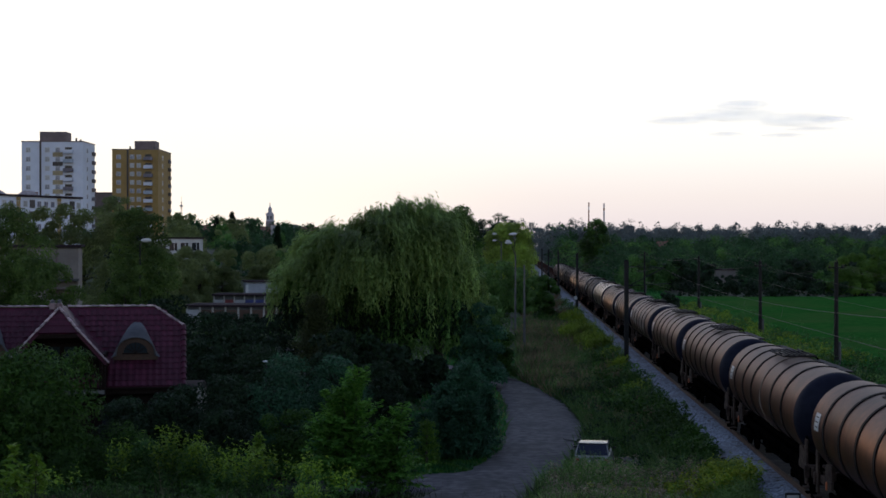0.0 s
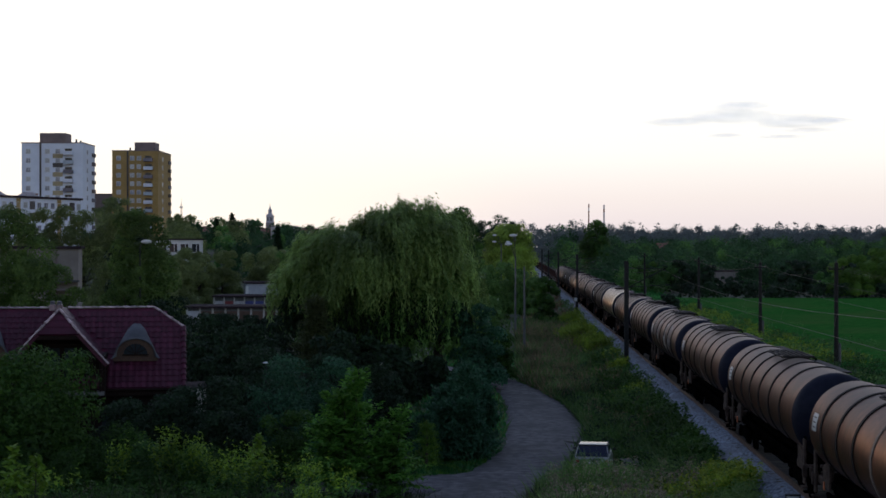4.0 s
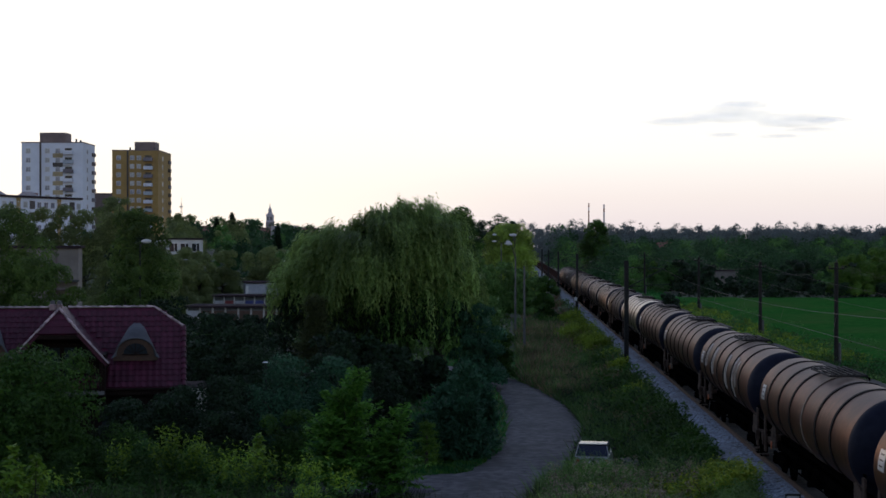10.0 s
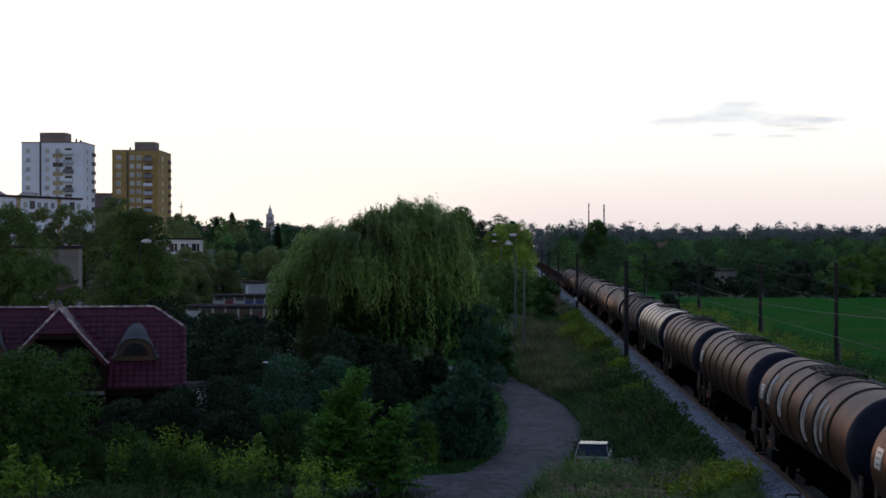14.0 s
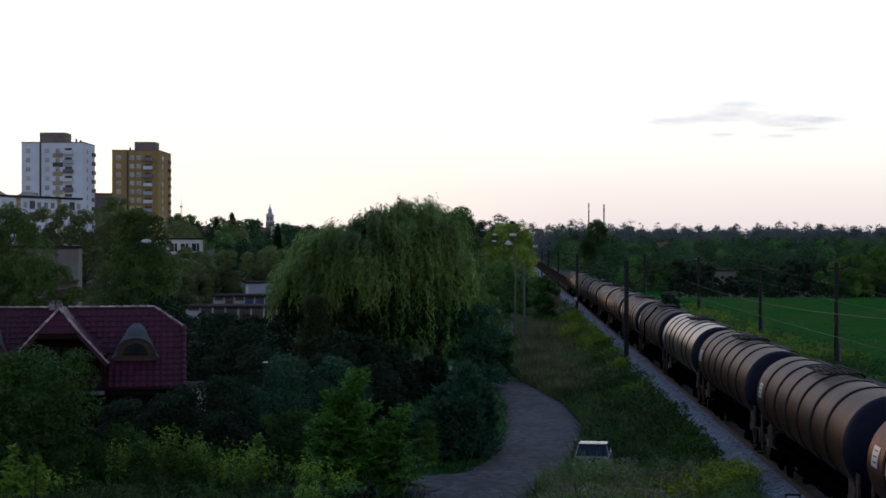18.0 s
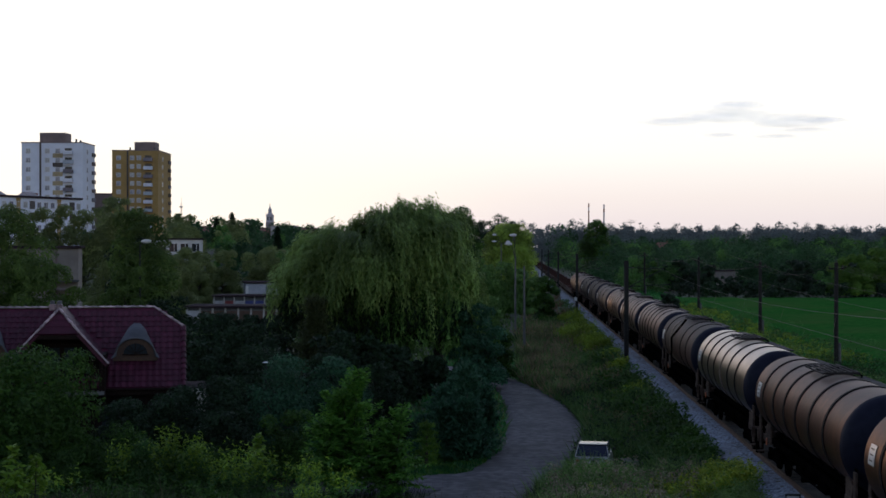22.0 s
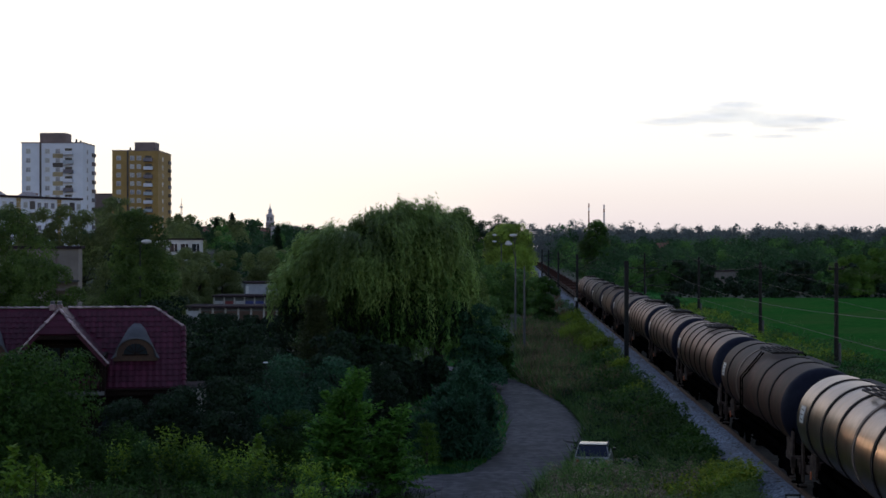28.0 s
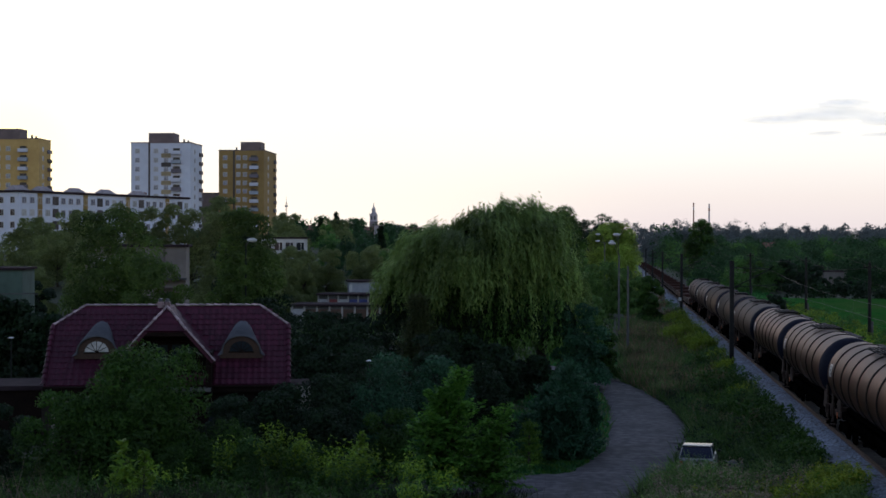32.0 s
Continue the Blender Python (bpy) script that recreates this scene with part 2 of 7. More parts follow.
M["deck"] = surface("wagon_deck_red_brown", (0.06, 0.03, 0.026), (0.10, 0.05, 0.04), 4, 0.9, 0, 0.3, spec=0.1)
M["wagon_side"] = surface("wagon_side_faded", (0.12, 0.085, 0.075), (0.17, 0.12, 0.105), 4, 0.8, 0, 0.2, (0.13, 0.08, 0.066), 0.2)
M["concrete"] = surface("grey_concrete", (0.12, 0.12, 0.12), (0.17, 0.168, 0.165), 4, 0.9, 0, 0.3, (0.08, 0.08, 0.078), 0.2)
M["mast"] = surface("dark_mast_paint", (0.014, 0.015, 0.016), (0.028, 0.028, 0.028), 6, 0.8, 0.0, 0.2)
M["pole_wood"] = surface("tarred_pole_wood", (0.010, 0.009, 0.008), (0.02, 0.016, 0.015), 8, 0.85, 0, 0.5)
M["wire"] = surface("copper_wire", (0.17, 0.135, 0.115), (0.24, 0.19, 0.16), 3, 0.7, 0.1, 0.0)
M["bark"] = surface("tree_bark", (0.05, 0.04, 0.03), (0.10, 0.085, 0.065), 7, 0.9, 0, 0.8)
M["tile"] = surface("red_clay_tile", (0.053, 0.0075, 0.021), (0.083, 0.0125, 0.034), 5, 0.6, 0, 0.25, (0.034, 0.005, 0.014), 0.2, 0.25, 0.25)
M["ridge"] = surface("ridge_tile_pale", (0.36, 0.26, 0.27), (0.5, 0.38, 0.39), 6, 0.4, 0, 0.2, (0.17, 0.09, 0.10), 0.15, 0.5)
M["lead"] = surface("grey_sheet_metal", (0.085, 0.09, 0.105), (0.12, 0.125, 0.14), 4, 0.45, 0.4, 0.15)
# brown wood, darkened further in colour for the shade of the balcony recess
M["shade_dark_wood"] = surface("shade_dark_brown_wood", (0.012, 0.006, 0.005), (0.022, 0.012, 0.009), 9, 0.7, 0, 0.4, spec=0.1)
M["render_light"] = surface("pale_render", (0.52, 0.50, 0.46), (0.6, 0.58, 0.54), 3, 0.9, 0, 0.3, (0.42, 0.40, 0.36), 0.2)
M["beige_wall"] = surface("beige_render", (0.28, 0.245, 0.22), (0.34, 0.30, 0.265), 2, 0.9, 0, 0.2, (0.22, 0.19, 0.17), 0.15)
M["grey_wall"] = surface("blue_grey_render", (0.40, 0.42, 0.47), (0.48, 0.5, 0.55), 2, 0.85, 0, 0.2, (0.33, 0.35, 0.4), 0.1)
M["white_panel"] = surface("white_panel_wall", (0.82, 0.87, 1.0), (0.90, 0.95, 1.07), 0.6, 0.85, 0, 0.15, (0.74, 0.77, 0.87), 0.15)
M["ochre_panel"] = surface("ochre_panel_wall", (0.40, 0.265, 0.09), (0.46, 0.31, 0.115), 0.6, 0.85, 0, 0.15, (0.34, 0.22, 0.08), 0.15)
# ochre wall paled in colour to stand in for the low sun's bloom
M["glow_panel"] = surface("glow_paled_panel_wall", (0.72, 0.48, 0.17), (0.82, 0.56, 0.21), 0.6, 0.85, 0, 0.15, (0.62, 0.41, 0.15), 0.15)
M["brown_wood"] = surface("reddish_brown_wood", (0.05, 0.022, 0.011), (0.08, 0.036, 0.018), 9, 0.6, 0, 0.3)
M["tan_panel"] = surface("tan_spandrel", (0.46, 0.37, 0.22), (0.54, 0.44, 0.27), 0.6, 0.85, 0, 0.1)
# opaque panes with the sky's reflection put into their colour
M["pane_pale"] = surface("painted_sky_pale_pane", (0.36, 0.37, 0.42), (0.5, 0.5, 0.56), 3, 0.25, 0, 0.0)
M["pane_blue"] = surface("painted_sky_blue_pane", (0.17, 0.18, 0.25), (0.3, 0.3, 0.38), 0.4, 0.25, 0, 0.0)
M["brown_panel"] = surface("brown_parapet", (0.22, 0.17, 0.165), (0.28, 0.215, 0.205), 0.8, 0.85, 0, 0.15)
M["roof_felt"] = surface("brown_roof_felt", (0.045, 0.032, 0.038), (0.07, 0.05, 0.056), 2, 0.95, 0, 0.2, spec=0.05)
M["window_white"] = surface("white_window_frame", (0.72, 0.72, 0.72), (0.8, 0.8, 0.8), 3, 0.5, 0, 0.0)
M["curtain"] = surface("pale_curtain", (0.55, 0.54, 0.52), (0.68, 0.66, 0.63), 5, 0.8, 0, 0.0, (0.3, 0.3, 0.3), 0.6, 0.25)
M["balcony_grey"] = surface("grey_balcony_panel", (0.20, 0.18, 0.22), (0.27, 0.25, 0.29), 3, 0.6, 0, 0.05, None, 0.15, 0.2)
M["balcony_pale"] = surface("pale_blue_balcony_panel", (0.40, 0.47, 0.56), (0.5, 0.57, 0.66), 3, 0.6, 0, 0.05, None, 0.15, 0.2)
M["balcony_dark"] = surface("dark_balcony_panel", (0.09, 0.075, 0.07), (0.13, 0.11, 0.10), 3, 0.7, 0, 0.05, None, 0.15, 0.3)
M["glass"] = glass("window_glass")
M["car_glass"] = glass("tinted_car_glass", (0.010, 0.014, 0.034))
M["car_paint"] = surface("silver_car_paint", (0.30, 0.30, 0.31), (0.36, 0.36, 0.37), 3, 0.3, 0.4, 0.0, (0.5, 0.5, 0.5), 0.4)
M["rubber"] = surface("black_rubber", (0.015, 0.015, 0.015), (0.03, 0.03, 0.03), 9, 0.85, 0, 0.2)
M["chrome"] = surface("dull_chrome", (0.5, 0.5, 0.5), (0.6, 0.6, 0.6), 9, 0.25, 0.9, 0.0)
M["door_green"] = surface("green_garage_door", (0.05, 0.24, 0.15), (0.07, 0.3, 0.19), 3, 0.6, 0, 0.1)
M["door_blue"] = surface("blue_garage_door", (0.05, 0.07, 0.26), (0.07, 0.09, 0.32), 3, 0.6, 0, 0.1)
M["door_red"] = surface("red_garage_door", (0.22, 0.035, 0.04), (0.28, 0.05, 0.05), 3, 0.6, 0, 0.1)
M["door_brown"] = surface("brown_garage_door", (0.11, 0.06, 0.04), (0.15, 0.085, 0.06), 3, 0.7, 0, 0.1)
M["door_white"] = surface("white_garage_door", (0.5, 0.5, 0.52), (0.6, 0.6, 0.62), 3, 0.6, 0, 0.1)
# lilac-pale stone, the distance haze is painted into the colour
M["stone_far"] = surface("haze_paled_stone", (0.55, 0.52, 0.57), (0.63, 0.60, 0.65), 0.5, 0.9, 0, 0.0)
M["church_brick"] = surface("weathered_church_brick", (0.32, 0.26, 0.28), (0.38, 0.31, 0.33), 0.5, 0.9, 0, 0.0)
M["brick_far"] = surface("far_red_brick", (0.24, 0.11, 0.09), (0.3, 0.15, 0.12), 0.8, 0.9, 0, 0.0)
M["green_wall"] = surface("pale_green_render", (0.10, 0.16, 0.13), (0.13, 0.2, 0.165), 1.5, 0.85, 0, 0.1)
# leaves
M["leaf_willow"] = foliage("willow_leaves", (0.14, 0.24, 0.058), (0.28, 0.41, 0.112), 0.38, 0.3)
M["leaf_bright"] = foliage("young_bright_leaves", (0.053, 0.175, 0.021), (0.15, 0.345, 0.045), 0.45)
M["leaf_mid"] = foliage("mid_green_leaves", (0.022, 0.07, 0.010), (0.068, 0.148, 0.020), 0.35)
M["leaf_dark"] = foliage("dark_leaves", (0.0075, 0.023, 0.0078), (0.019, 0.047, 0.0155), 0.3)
M["leaf_blue"] = foliage("blue_green_needles", (0.020, 0.074, 0.038), (0.046, 0.132, 0.062), 0.25)
M["leaf_yellow"] = foliage("yellow_green_leaves", (0.13, 0.235, 0.018), (0.27, 0.36, 0.03), 0.4)
# leaves paled and greyed, sunward haze put into their colour
M["leaf_hazy"] = foliage("haze_paled_leaves", (0.155, 0.205, 0.07), (0.25, 0.305, 0.115), 0.6, 1.0, 0.5)
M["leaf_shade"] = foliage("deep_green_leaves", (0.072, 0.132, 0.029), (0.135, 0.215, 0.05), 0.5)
M["woods_yellow"] = foliage("yellowish_woods_leaves", (0.085, 0.185, 0.026), (0.115, 0.23, 0.036), 0.5, 1.0, 0.3)
M["leaf_sapling"] = foliage("sapling_leaves", (0.13, 0.28, 0.024), (0.25, 0.41, 0.042), 0.4)
M["leaf_olive"] = foliage("olive_thuja_leaves", (0.03, 0.045, 0.014), (0.075, 0.09, 0.028), 0.3)
M["pale_heads"] = foliage("pale_seed_heads", (0.20, 0.145, 0.10), (0.40, 0.31, 0.24), 0.3)
M["leaf_lime"] = foliage("pale_lime_leaves", (0.24, 0.37, 0.06), (0.33, 0.47, 0.08), 0.45)
M["leaf_soft"] = foliage("soft_green_leaves", (0.07, 0.16, 0.035), (0.15, 0.28, 0.065), 0.4)
M["gold_stem"] = foliage("goldenrod_leaves", (0.06, 0.165, 0.017), (0.155, 0.28, 0.032), 0.4)
M["goldenrod"] = foliage("goldenrod_flowers", (0.16, 0.23, 0.018), (0.27, 0.32, 0.026), 0.3)
M["gold_top"] = foliage("fresh_goldenrod_tops", (0.14, 0.25, 0.02), (0.24, 0.37, 0.034), 0.4)
M["grass"] = foliage("field_grass", (0.024, 0.14, 0.03), (0.05, 0.22, 0.048), 0.35)
M["dry_grass"] = foliage("dry_seeding_grass", (0.125, 0.095, 0.05), (0.25, 0.185, 0.11), 0.3)
M["weed"] = foliage("tall_weeds", (0.05, 0.125, 0.03), (0.12, 0.185, 0.056), 0.35)
M["weed_soft"] = foliage("feathery_weeds", (0.075, 0.16, 0.036), (0.18, 0.29, 0.078), 0.4)
M["bank_weed"] = foliage("rank_bank_weeds", (0.013, 0.024, 0.009), (0.032, 0.038, 0.018), 0.35)
M["bank_dry"] = foliage("withered_bank_weeds", (0.09, 0.068, 0.05), (0.2, 0.15, 0.115), 0.3)
M["weed_leaf"] = foliage("weed_leaves", (0.04, 0.12, 0.026), (0.10, 0.20, 0.05), 0.35)
M["woods_light"] = foliage("light_woods_leaves", (0.072, 0.185, 0.043), (0.105, 0.235, 0.054), 0.5, 1.0, 0.25)
# pale bluish leaf colour, distance haze painted into the skyline woods
M["woods_haze"] = foliage("haze_tinted_woods_leaves", (0.118, 0.146, 0.152), (0.132, 0.163, 0.168), 0.5, 1.0, 0.05)
M["woods"] = foliage("far_woods_leaves", (0.031, 0.082, 0.033), (0.045, 0.112, 0.041), 0.5, 1.0, 0.25)
M["crop"] = surface("green_crop", (0.028, 0.125, 0.024), (0.046, 0.175, 0.034), 1.2, 1.0, 0, 0.15, (0.075, 0.145, 0.04), 0.05, spec=0.0)


# ---- building tools ----
def make_mesh(name, verts, faces, mat, smooth=False):
    me = bpy.data.meshes.new(name)
    me.from_pydata([tuple(v) for v in verts], [], [tuple(f) for f in faces])
    if mat:
        me.materials.append(mat)
    if smooth:
        me.shade_smooth()
    me.update()
    return me


def mesh_of(name, bm, mat, smooth=False):
    me = bpy.data.meshes.new(name)
    bm.to_mesh(me)
    bm.free()
    me.materials.append(mat)
    if smooth:
        me.shade_smooth()
        me.set_sharp_from_angle(angle=radians(40))
    return me


def hang(name, me, parent=None, m=None, label=""):
    """Link a mesh as one object under a thing or part."""
    ob = new(name, me)
    if parent:
        ob.parent = parent
    if m is not None:
        ob.matrix_basis = m
    if label:
        ob["label"] = label
    return ob


def part(name, bm, mat, parent, label="", smooth=False, m=None):
    return hang(name, mesh_of(name, bm, mat, smooth), parent, m, label)


def thing(name, m, label, category, group="", kind=""):
    ob = new(name)
    ob.empty_display_size = 0.2
    ob.matrix_basis = m
    return tagged(ob, label, category, group, kind)


def bx(bm, c, s, bevel=0.0, turn=None):
    """A box of size s about c."""
    m = Matrix.Translation(c) @ (turn if turn is not None else Matrix()) @ Matrix.Diagonal((*s, 1))
    made = bmesh.ops.create_cube(bm, size=1, matrix=m)
    if bevel:
        vs = set(made["verts"])
        es = [e for e in bm.edges if e.verts[0] in vs]
        bmesh.ops.bevel(bm, geom=es, offset=bevel, segments=1, affect="EDGES")
    return bm


def rod(bm, a, b, r0, r1=None, seg=8):
    """A round bar from a to b."""
    a, b = Vector(a), Vector(b)
    d = b - a
    m = Matrix.Translation((a + b) / 2) @ d.to_track_quat("Z", "Y").to_matrix().to_4x4()
    bmesh.ops.create_cone(bm, cap_ends=True, segments=seg, radius1=r0, radius2=r0 if r1 is None else r1, depth=d.length, matrix=m)
    return bm


def box(c, s, bevel=0.0, turn=None):
    return bx(bmesh.new(), c, s, bevel, turn)


def lathe(profile, seg=28, axis="Y"):
    """A turned shape: profile of (along, radius)."""
    bm = bmesh.new()
    rings = []
    for u, r in profile:
        ring = []
        for i in range(seg):
            a = 2 * math.pi * i / seg
            p = (r * math.cos(a), u, r * math.sin(a)) if axis == "Y" else (r * math.cos(a), r * math.sin(a), u)
            ring.append(bm.verts.new(p))
        rings.append(ring)
    for p, q in zip(rings, rings[1:]):
        for i in range(seg):
            bm.faces.new((p[i], p[(i + 1) % seg], q[(i + 1) % seg], q[i]))
    for ring in (rings[0], rings[-1]):
        if (ring[0].co - ring[seg // 2].co).length > 0.01:
            bm.faces.new(ring)
    bmesh.ops.recalc_face_normals(bm, faces=bm.faces)
    return bm


def unit_dirs(rng, n):
    v = rng.normal(size=(n, 3))
    return v / np.linalg.norm(v, axis=1)[:, None]


def leaf_quads(rng, at, length, width, up=0.4, droop=None, face=None, fan=0.7, corners=4):
    """Leaves of three or four corners about the points, as vertex and face arrays."""
    n = len(at)
    nrm = unit_dirs(rng, n)
    if face is None:
        nrm[:, 2] = np.abs(nrm[:, 2]) + up
    else:
        nrm = face + fan * nrm
        nrm[:, 2] += 0.25 * up
    nrm /= np.linalg.norm(nrm, axis=1)[:, None]
    t = unit_dirs(rng, n) if droop is None else droop + 0.25 * unit_dirs(rng, n)
    t -= nrm * (t * nrm).sum(1)[:, None]
    t /= np.linalg.norm(t, axis=1)[:, None] + 1e-9
    b = np.cross(nrm, t)
    ln = (length * rng.uniform(0.6, 1.3, n))[:, None]
    wd = (width * rng.uniform(0.6, 1.3, n))[:, None]
    if corners == 3:
        v = np.stack([at - t * ln / 2, at + t * ln / 2 + b * wd / 2, at + t * ln / 2 - b * wd / 2], 1).reshape(-1, 3)
        return v, np.arange(3 * n).reshape(-1, 3)
    v = np.stack([at - t * ln / 2, at + b * wd / 2 + t * ln * 0.08, at + t * ln / 2 - nrm * ln * 0.12, at - b * wd / 2 + t * ln * 0.08], 1).reshape(-1, 3)
    f = np.arange(4 * n).reshape(-1, 4)
    return v, f


def quick_mesh(name, v, f, mat):
    """A mesh out of arrays of corners and equal-sided faces."""
    me = bpy.data.meshes.new(name)
    n, k = f.shape
    me.vertices.add(len(v))
    me.vertices.foreach_set("co", np.asarray(v, dtype=np.float32).ravel())
    me.loops.add(n * k)
    me.loops.foreach_set("vertex_index", np.asarray(f, dtype=np.int32).ravel())
    me.polygons.add(n)
    me.polygons.foreach_set("loop_start", np.arange(0, n * k, k, dtype=np.int32))
    me.polygons.foreach_set("loop_total", np.full(n, k, dtype=np.int32))
    me.materials.append(mat)
    me.update(calc_edges=True)
    return me


def crown_spots(rng, blobs, n, low=-0.6, loose=0.5):
    """Points in the outer shells of overlapping lumps (x, y, z, r), and the way each one faces."""
    bl = np.array(blobs)
    pick = rng.choice(len(bl), n, p=bl[:, 3] ** 2 / (bl[:, 3] ** 2).sum())
    d = unit_dirs(rng, n)
    d[:, 2] = np.where(d[:, 2] < low, -d[:, 2], d[:, 2])
    r = bl[pick, 3] * (0.55 + loose * rng.random(n) ** 0.7)
    return bl[pick, :3] + d * r[:, None] * np.array([1, 1, 0.85]), d


def limb_mesh(rng, h_trunk, r, blobs, lean=0.0, trunks=1):
    """A tapered trunk and limbs that reach into the lumps of the crown."""
    bm = bmesh.new()
    for k in range(trunks):
        off = 0 if trunks == 1 else 1.4 * r
        a0 = 6.28 * k / trunks
        base = Vector((off * math.cos(a0), off * math.sin(a0), -0.1))
        top = Vector((lean + base.x * 2, base.y * 2, h_trunk))
        mid = base.lerp(top, 0.5) + Vector((rng.uniform(-0.1, 0.1), rng.uniform(-0.1, 0.1), 0))
        rod(bm, base, base.lerp(mid, 0.2), r * 1.35, r, 9)
        rod(bm, base.lerp(mid, 0.2), mid, r, r * 0.85, 9)
        rod(bm, mid, top, r * 0.85, r * 0.6, 9)
        for b in blobs[k::trunks]:
            end = Vector(b[:3])
            start = mid.lerp(top, rng.uniform(0.3, 1.0))
            bend = start.lerp(end, 0.5) + Vector((0, 0, 0.12 * (end - start).length))
            rod(bm, start, bend, r * 0.42, r * 0.25, 6)
            rod(bm, bend, end, r * 0.25, r * 0.08, 5)
    return bm


def tree(name, x, y, z0, h, w, mat, label, leaves=4000, leaf=0.3, seed=0, trunk=None, blobs=14, group="", category="tree", depth=None, low=0.25, stem=1, lump=1.0, loose=0.5, slim=0.62):
    """A broad-leaved tree or shrub: trunk, limbs, and a crown of separate leaves in uneven lumps."""
    rng = np.random.default_rng(1000 + seed)
    depth = depth or w
    bl = []
    h0 = h * low
    for i in range(blobs):
        u = (i + 0.5) / blobs
        zz = h0 + (h - h0) * (0.1 + 0.82 * u)
        prof = math.sin(math.pi * min(1, (0.22 + 0.78 * (1 - u)) * 0.62 + 0.12)) if u > 0.35 else 0.72 + 0.6 * u
        a = i * 2.4 + rng.uniform(-0.5, 0.5)
        rr = prof * rng.uniform(0.35, 0.72)
        r = lump * min(w, h) * rng.uniform(0.13, 0.22) * (1.15 - 0.45 * u)
        bl.append((0.5 * w * rr * math.cos(a), 0.5 * depth * rr * math.sin(a), min(zz, h - r * 0.8), r))
    bl.append((0, 0, h0 + (h - h0) * 0.45, min(w, h) * 0.27))
    bl.append((0.04 * w, 0, h - min(w, h) * 0.13, min(w, h) * 0.15))
    if low <= 0.12:
        for i in range(8):
            a = i * 0.785 + rng.uniform(-0.3, 0.3)
            r = min(w, h) * rng.uniform(0.14, 0.2)
            bl.append((0.33 * w * math.cos(a), 0.33 * depth * math.sin(a), r * 0.75 + 0.04 * h, r))
    t = thing(name, pose(x, y, z0, 0, 0, rng.uniform(0, 360)), label, category, group)
    trunk = trunk or max(0.04, 0.022 * h)
    part("trunk", limb_mesh(rng, h0 + (h - h0) * 0.35, trunk, bl[:10], 0, stem), M["bark"], t)
    if y < 76:
        leaves, leaf = int(leaves * 2.0), leaf * 0.74
    elif y < 130:
        leaves, leaf = int(leaves * 1.6), leaf * 0.8
    spots, out = crown_spots(rng, bl, leaves, loose=loose)
    v, f = leaf_quads(rng, spots, leaf, leaf * slim, face=out, fan=0.9 if y < 130 else 0.45, corners=3)
    hang("crown", quick_mesh("crown", v, f, mat), t)
    return t


def conifer(name, x, y, z0, h, w, mat, label, leaves=5000, leaf=0.22, seed=0, category="conifer", group=""):
    """A cone-shaped evergreen: whorls of drooping boughs round a straight trunk."""
    rng = np.random.default_rng(3000 + seed)
    t = thing(name, pose(x, y, z0), label, category, group)
    bm = bmesh.new()
    rod(bm, (0, 0, -0.1), (0, 0, h * 0.97), 0.02 * h + 0.03, 0.02, 8)
    pts, way = [], []
    whorls = max(6, int(h * 2.4))
    per = leaves // (whorls * 7)
    for i in range(whorls):
        u = i / whorls
        zz = h * (0.06 + 0.92 * u)
        reach = 0.5 * w * (1 - u) ** 0.8 * rng.uniform(0.85, 1.1) + 0.08
        for k in range(7):
            a = rng.uniform(0, 6.28)
            rl = reach * rng.uniform(0.75, 1.12)
            end = np.array([rl * math.cos(a), rl * math.sin(a), zz + 0.18 * rl])
            if k < 3:
                rod(bm, (0, 0, zz - 0.1 * rl), end, 0.02, 0.006, 4)
            s = rng.random(per) ** 0.6
            p = np.array([0, 0, zz - 0.1 * rl]) * (1 - s)[:, None] + end * s[:, None]
            pts.append(p + rng.normal(size=(per, 3)) * (0.06 * w + 0.03) * np.array([1, 1, 0.6]))
            way.append(np.tile([0.6 * math.cos(a), 0.6 * math.sin(a), 0.9], (per, 1)) + 0.7 * unit_dirs(rng, per))
        for k in range(3):
            a = rng.uniform(0, 6.28)
            foot = np.array([0.8 * reach * math.cos(a), 0.8 * reach * math.sin(a), zz])
            up = rng.random(12)
            pts.append(foot + np.stack([0.02 * up, 0.02 * up, 0.5 * min(1.0, 0.25 * h) * up], 1) + rng.normal(size=(12, 3)) * 0.03)
            way.append(np.tile([0.0, 0.0, 1.0], (12, 1)) + 0.4 * unit_dirs(rng, 12))
    part("trunk", bm, M["bark"], t)
    v, f = leaf_quads(rng, np.concatenate(pts), leaf * 1.25, leaf * 0.28, 0.2, np.concatenate(way), corners=3)
    hang("crown", quick_mesh("crown", v, f, mat), t)
    return t


# ---- ground ----
RAIL_Z, TRACK_X = 1.3, 11.03
ROAD = [(-12.5, 5, 2.0), (-9.4, 20, 2.0), (-5.2, 40, 2.0), (-1.2, 57.7, 2.0), (0.1, 63.4, 1.95), (1.45, 70.4, 1.8), (1.9, 79, 2.05),
        (1.6, 90, 1.75), (0.43, 100.6, 1.35), (-1.1, 108, 1.25), (-3.6, 114, 1.3), (-7.5, 121, 1.5), (-14, 130, 1.6), (-26, 140, 1.6), (-45, 146, 1.6)]


FORK = [(1.4, 63.6, 1.6), (-1.5, 61.6, 1.9), (-4.5, 60.1, 1.9), (-7.6, 58.9, 1.7)]


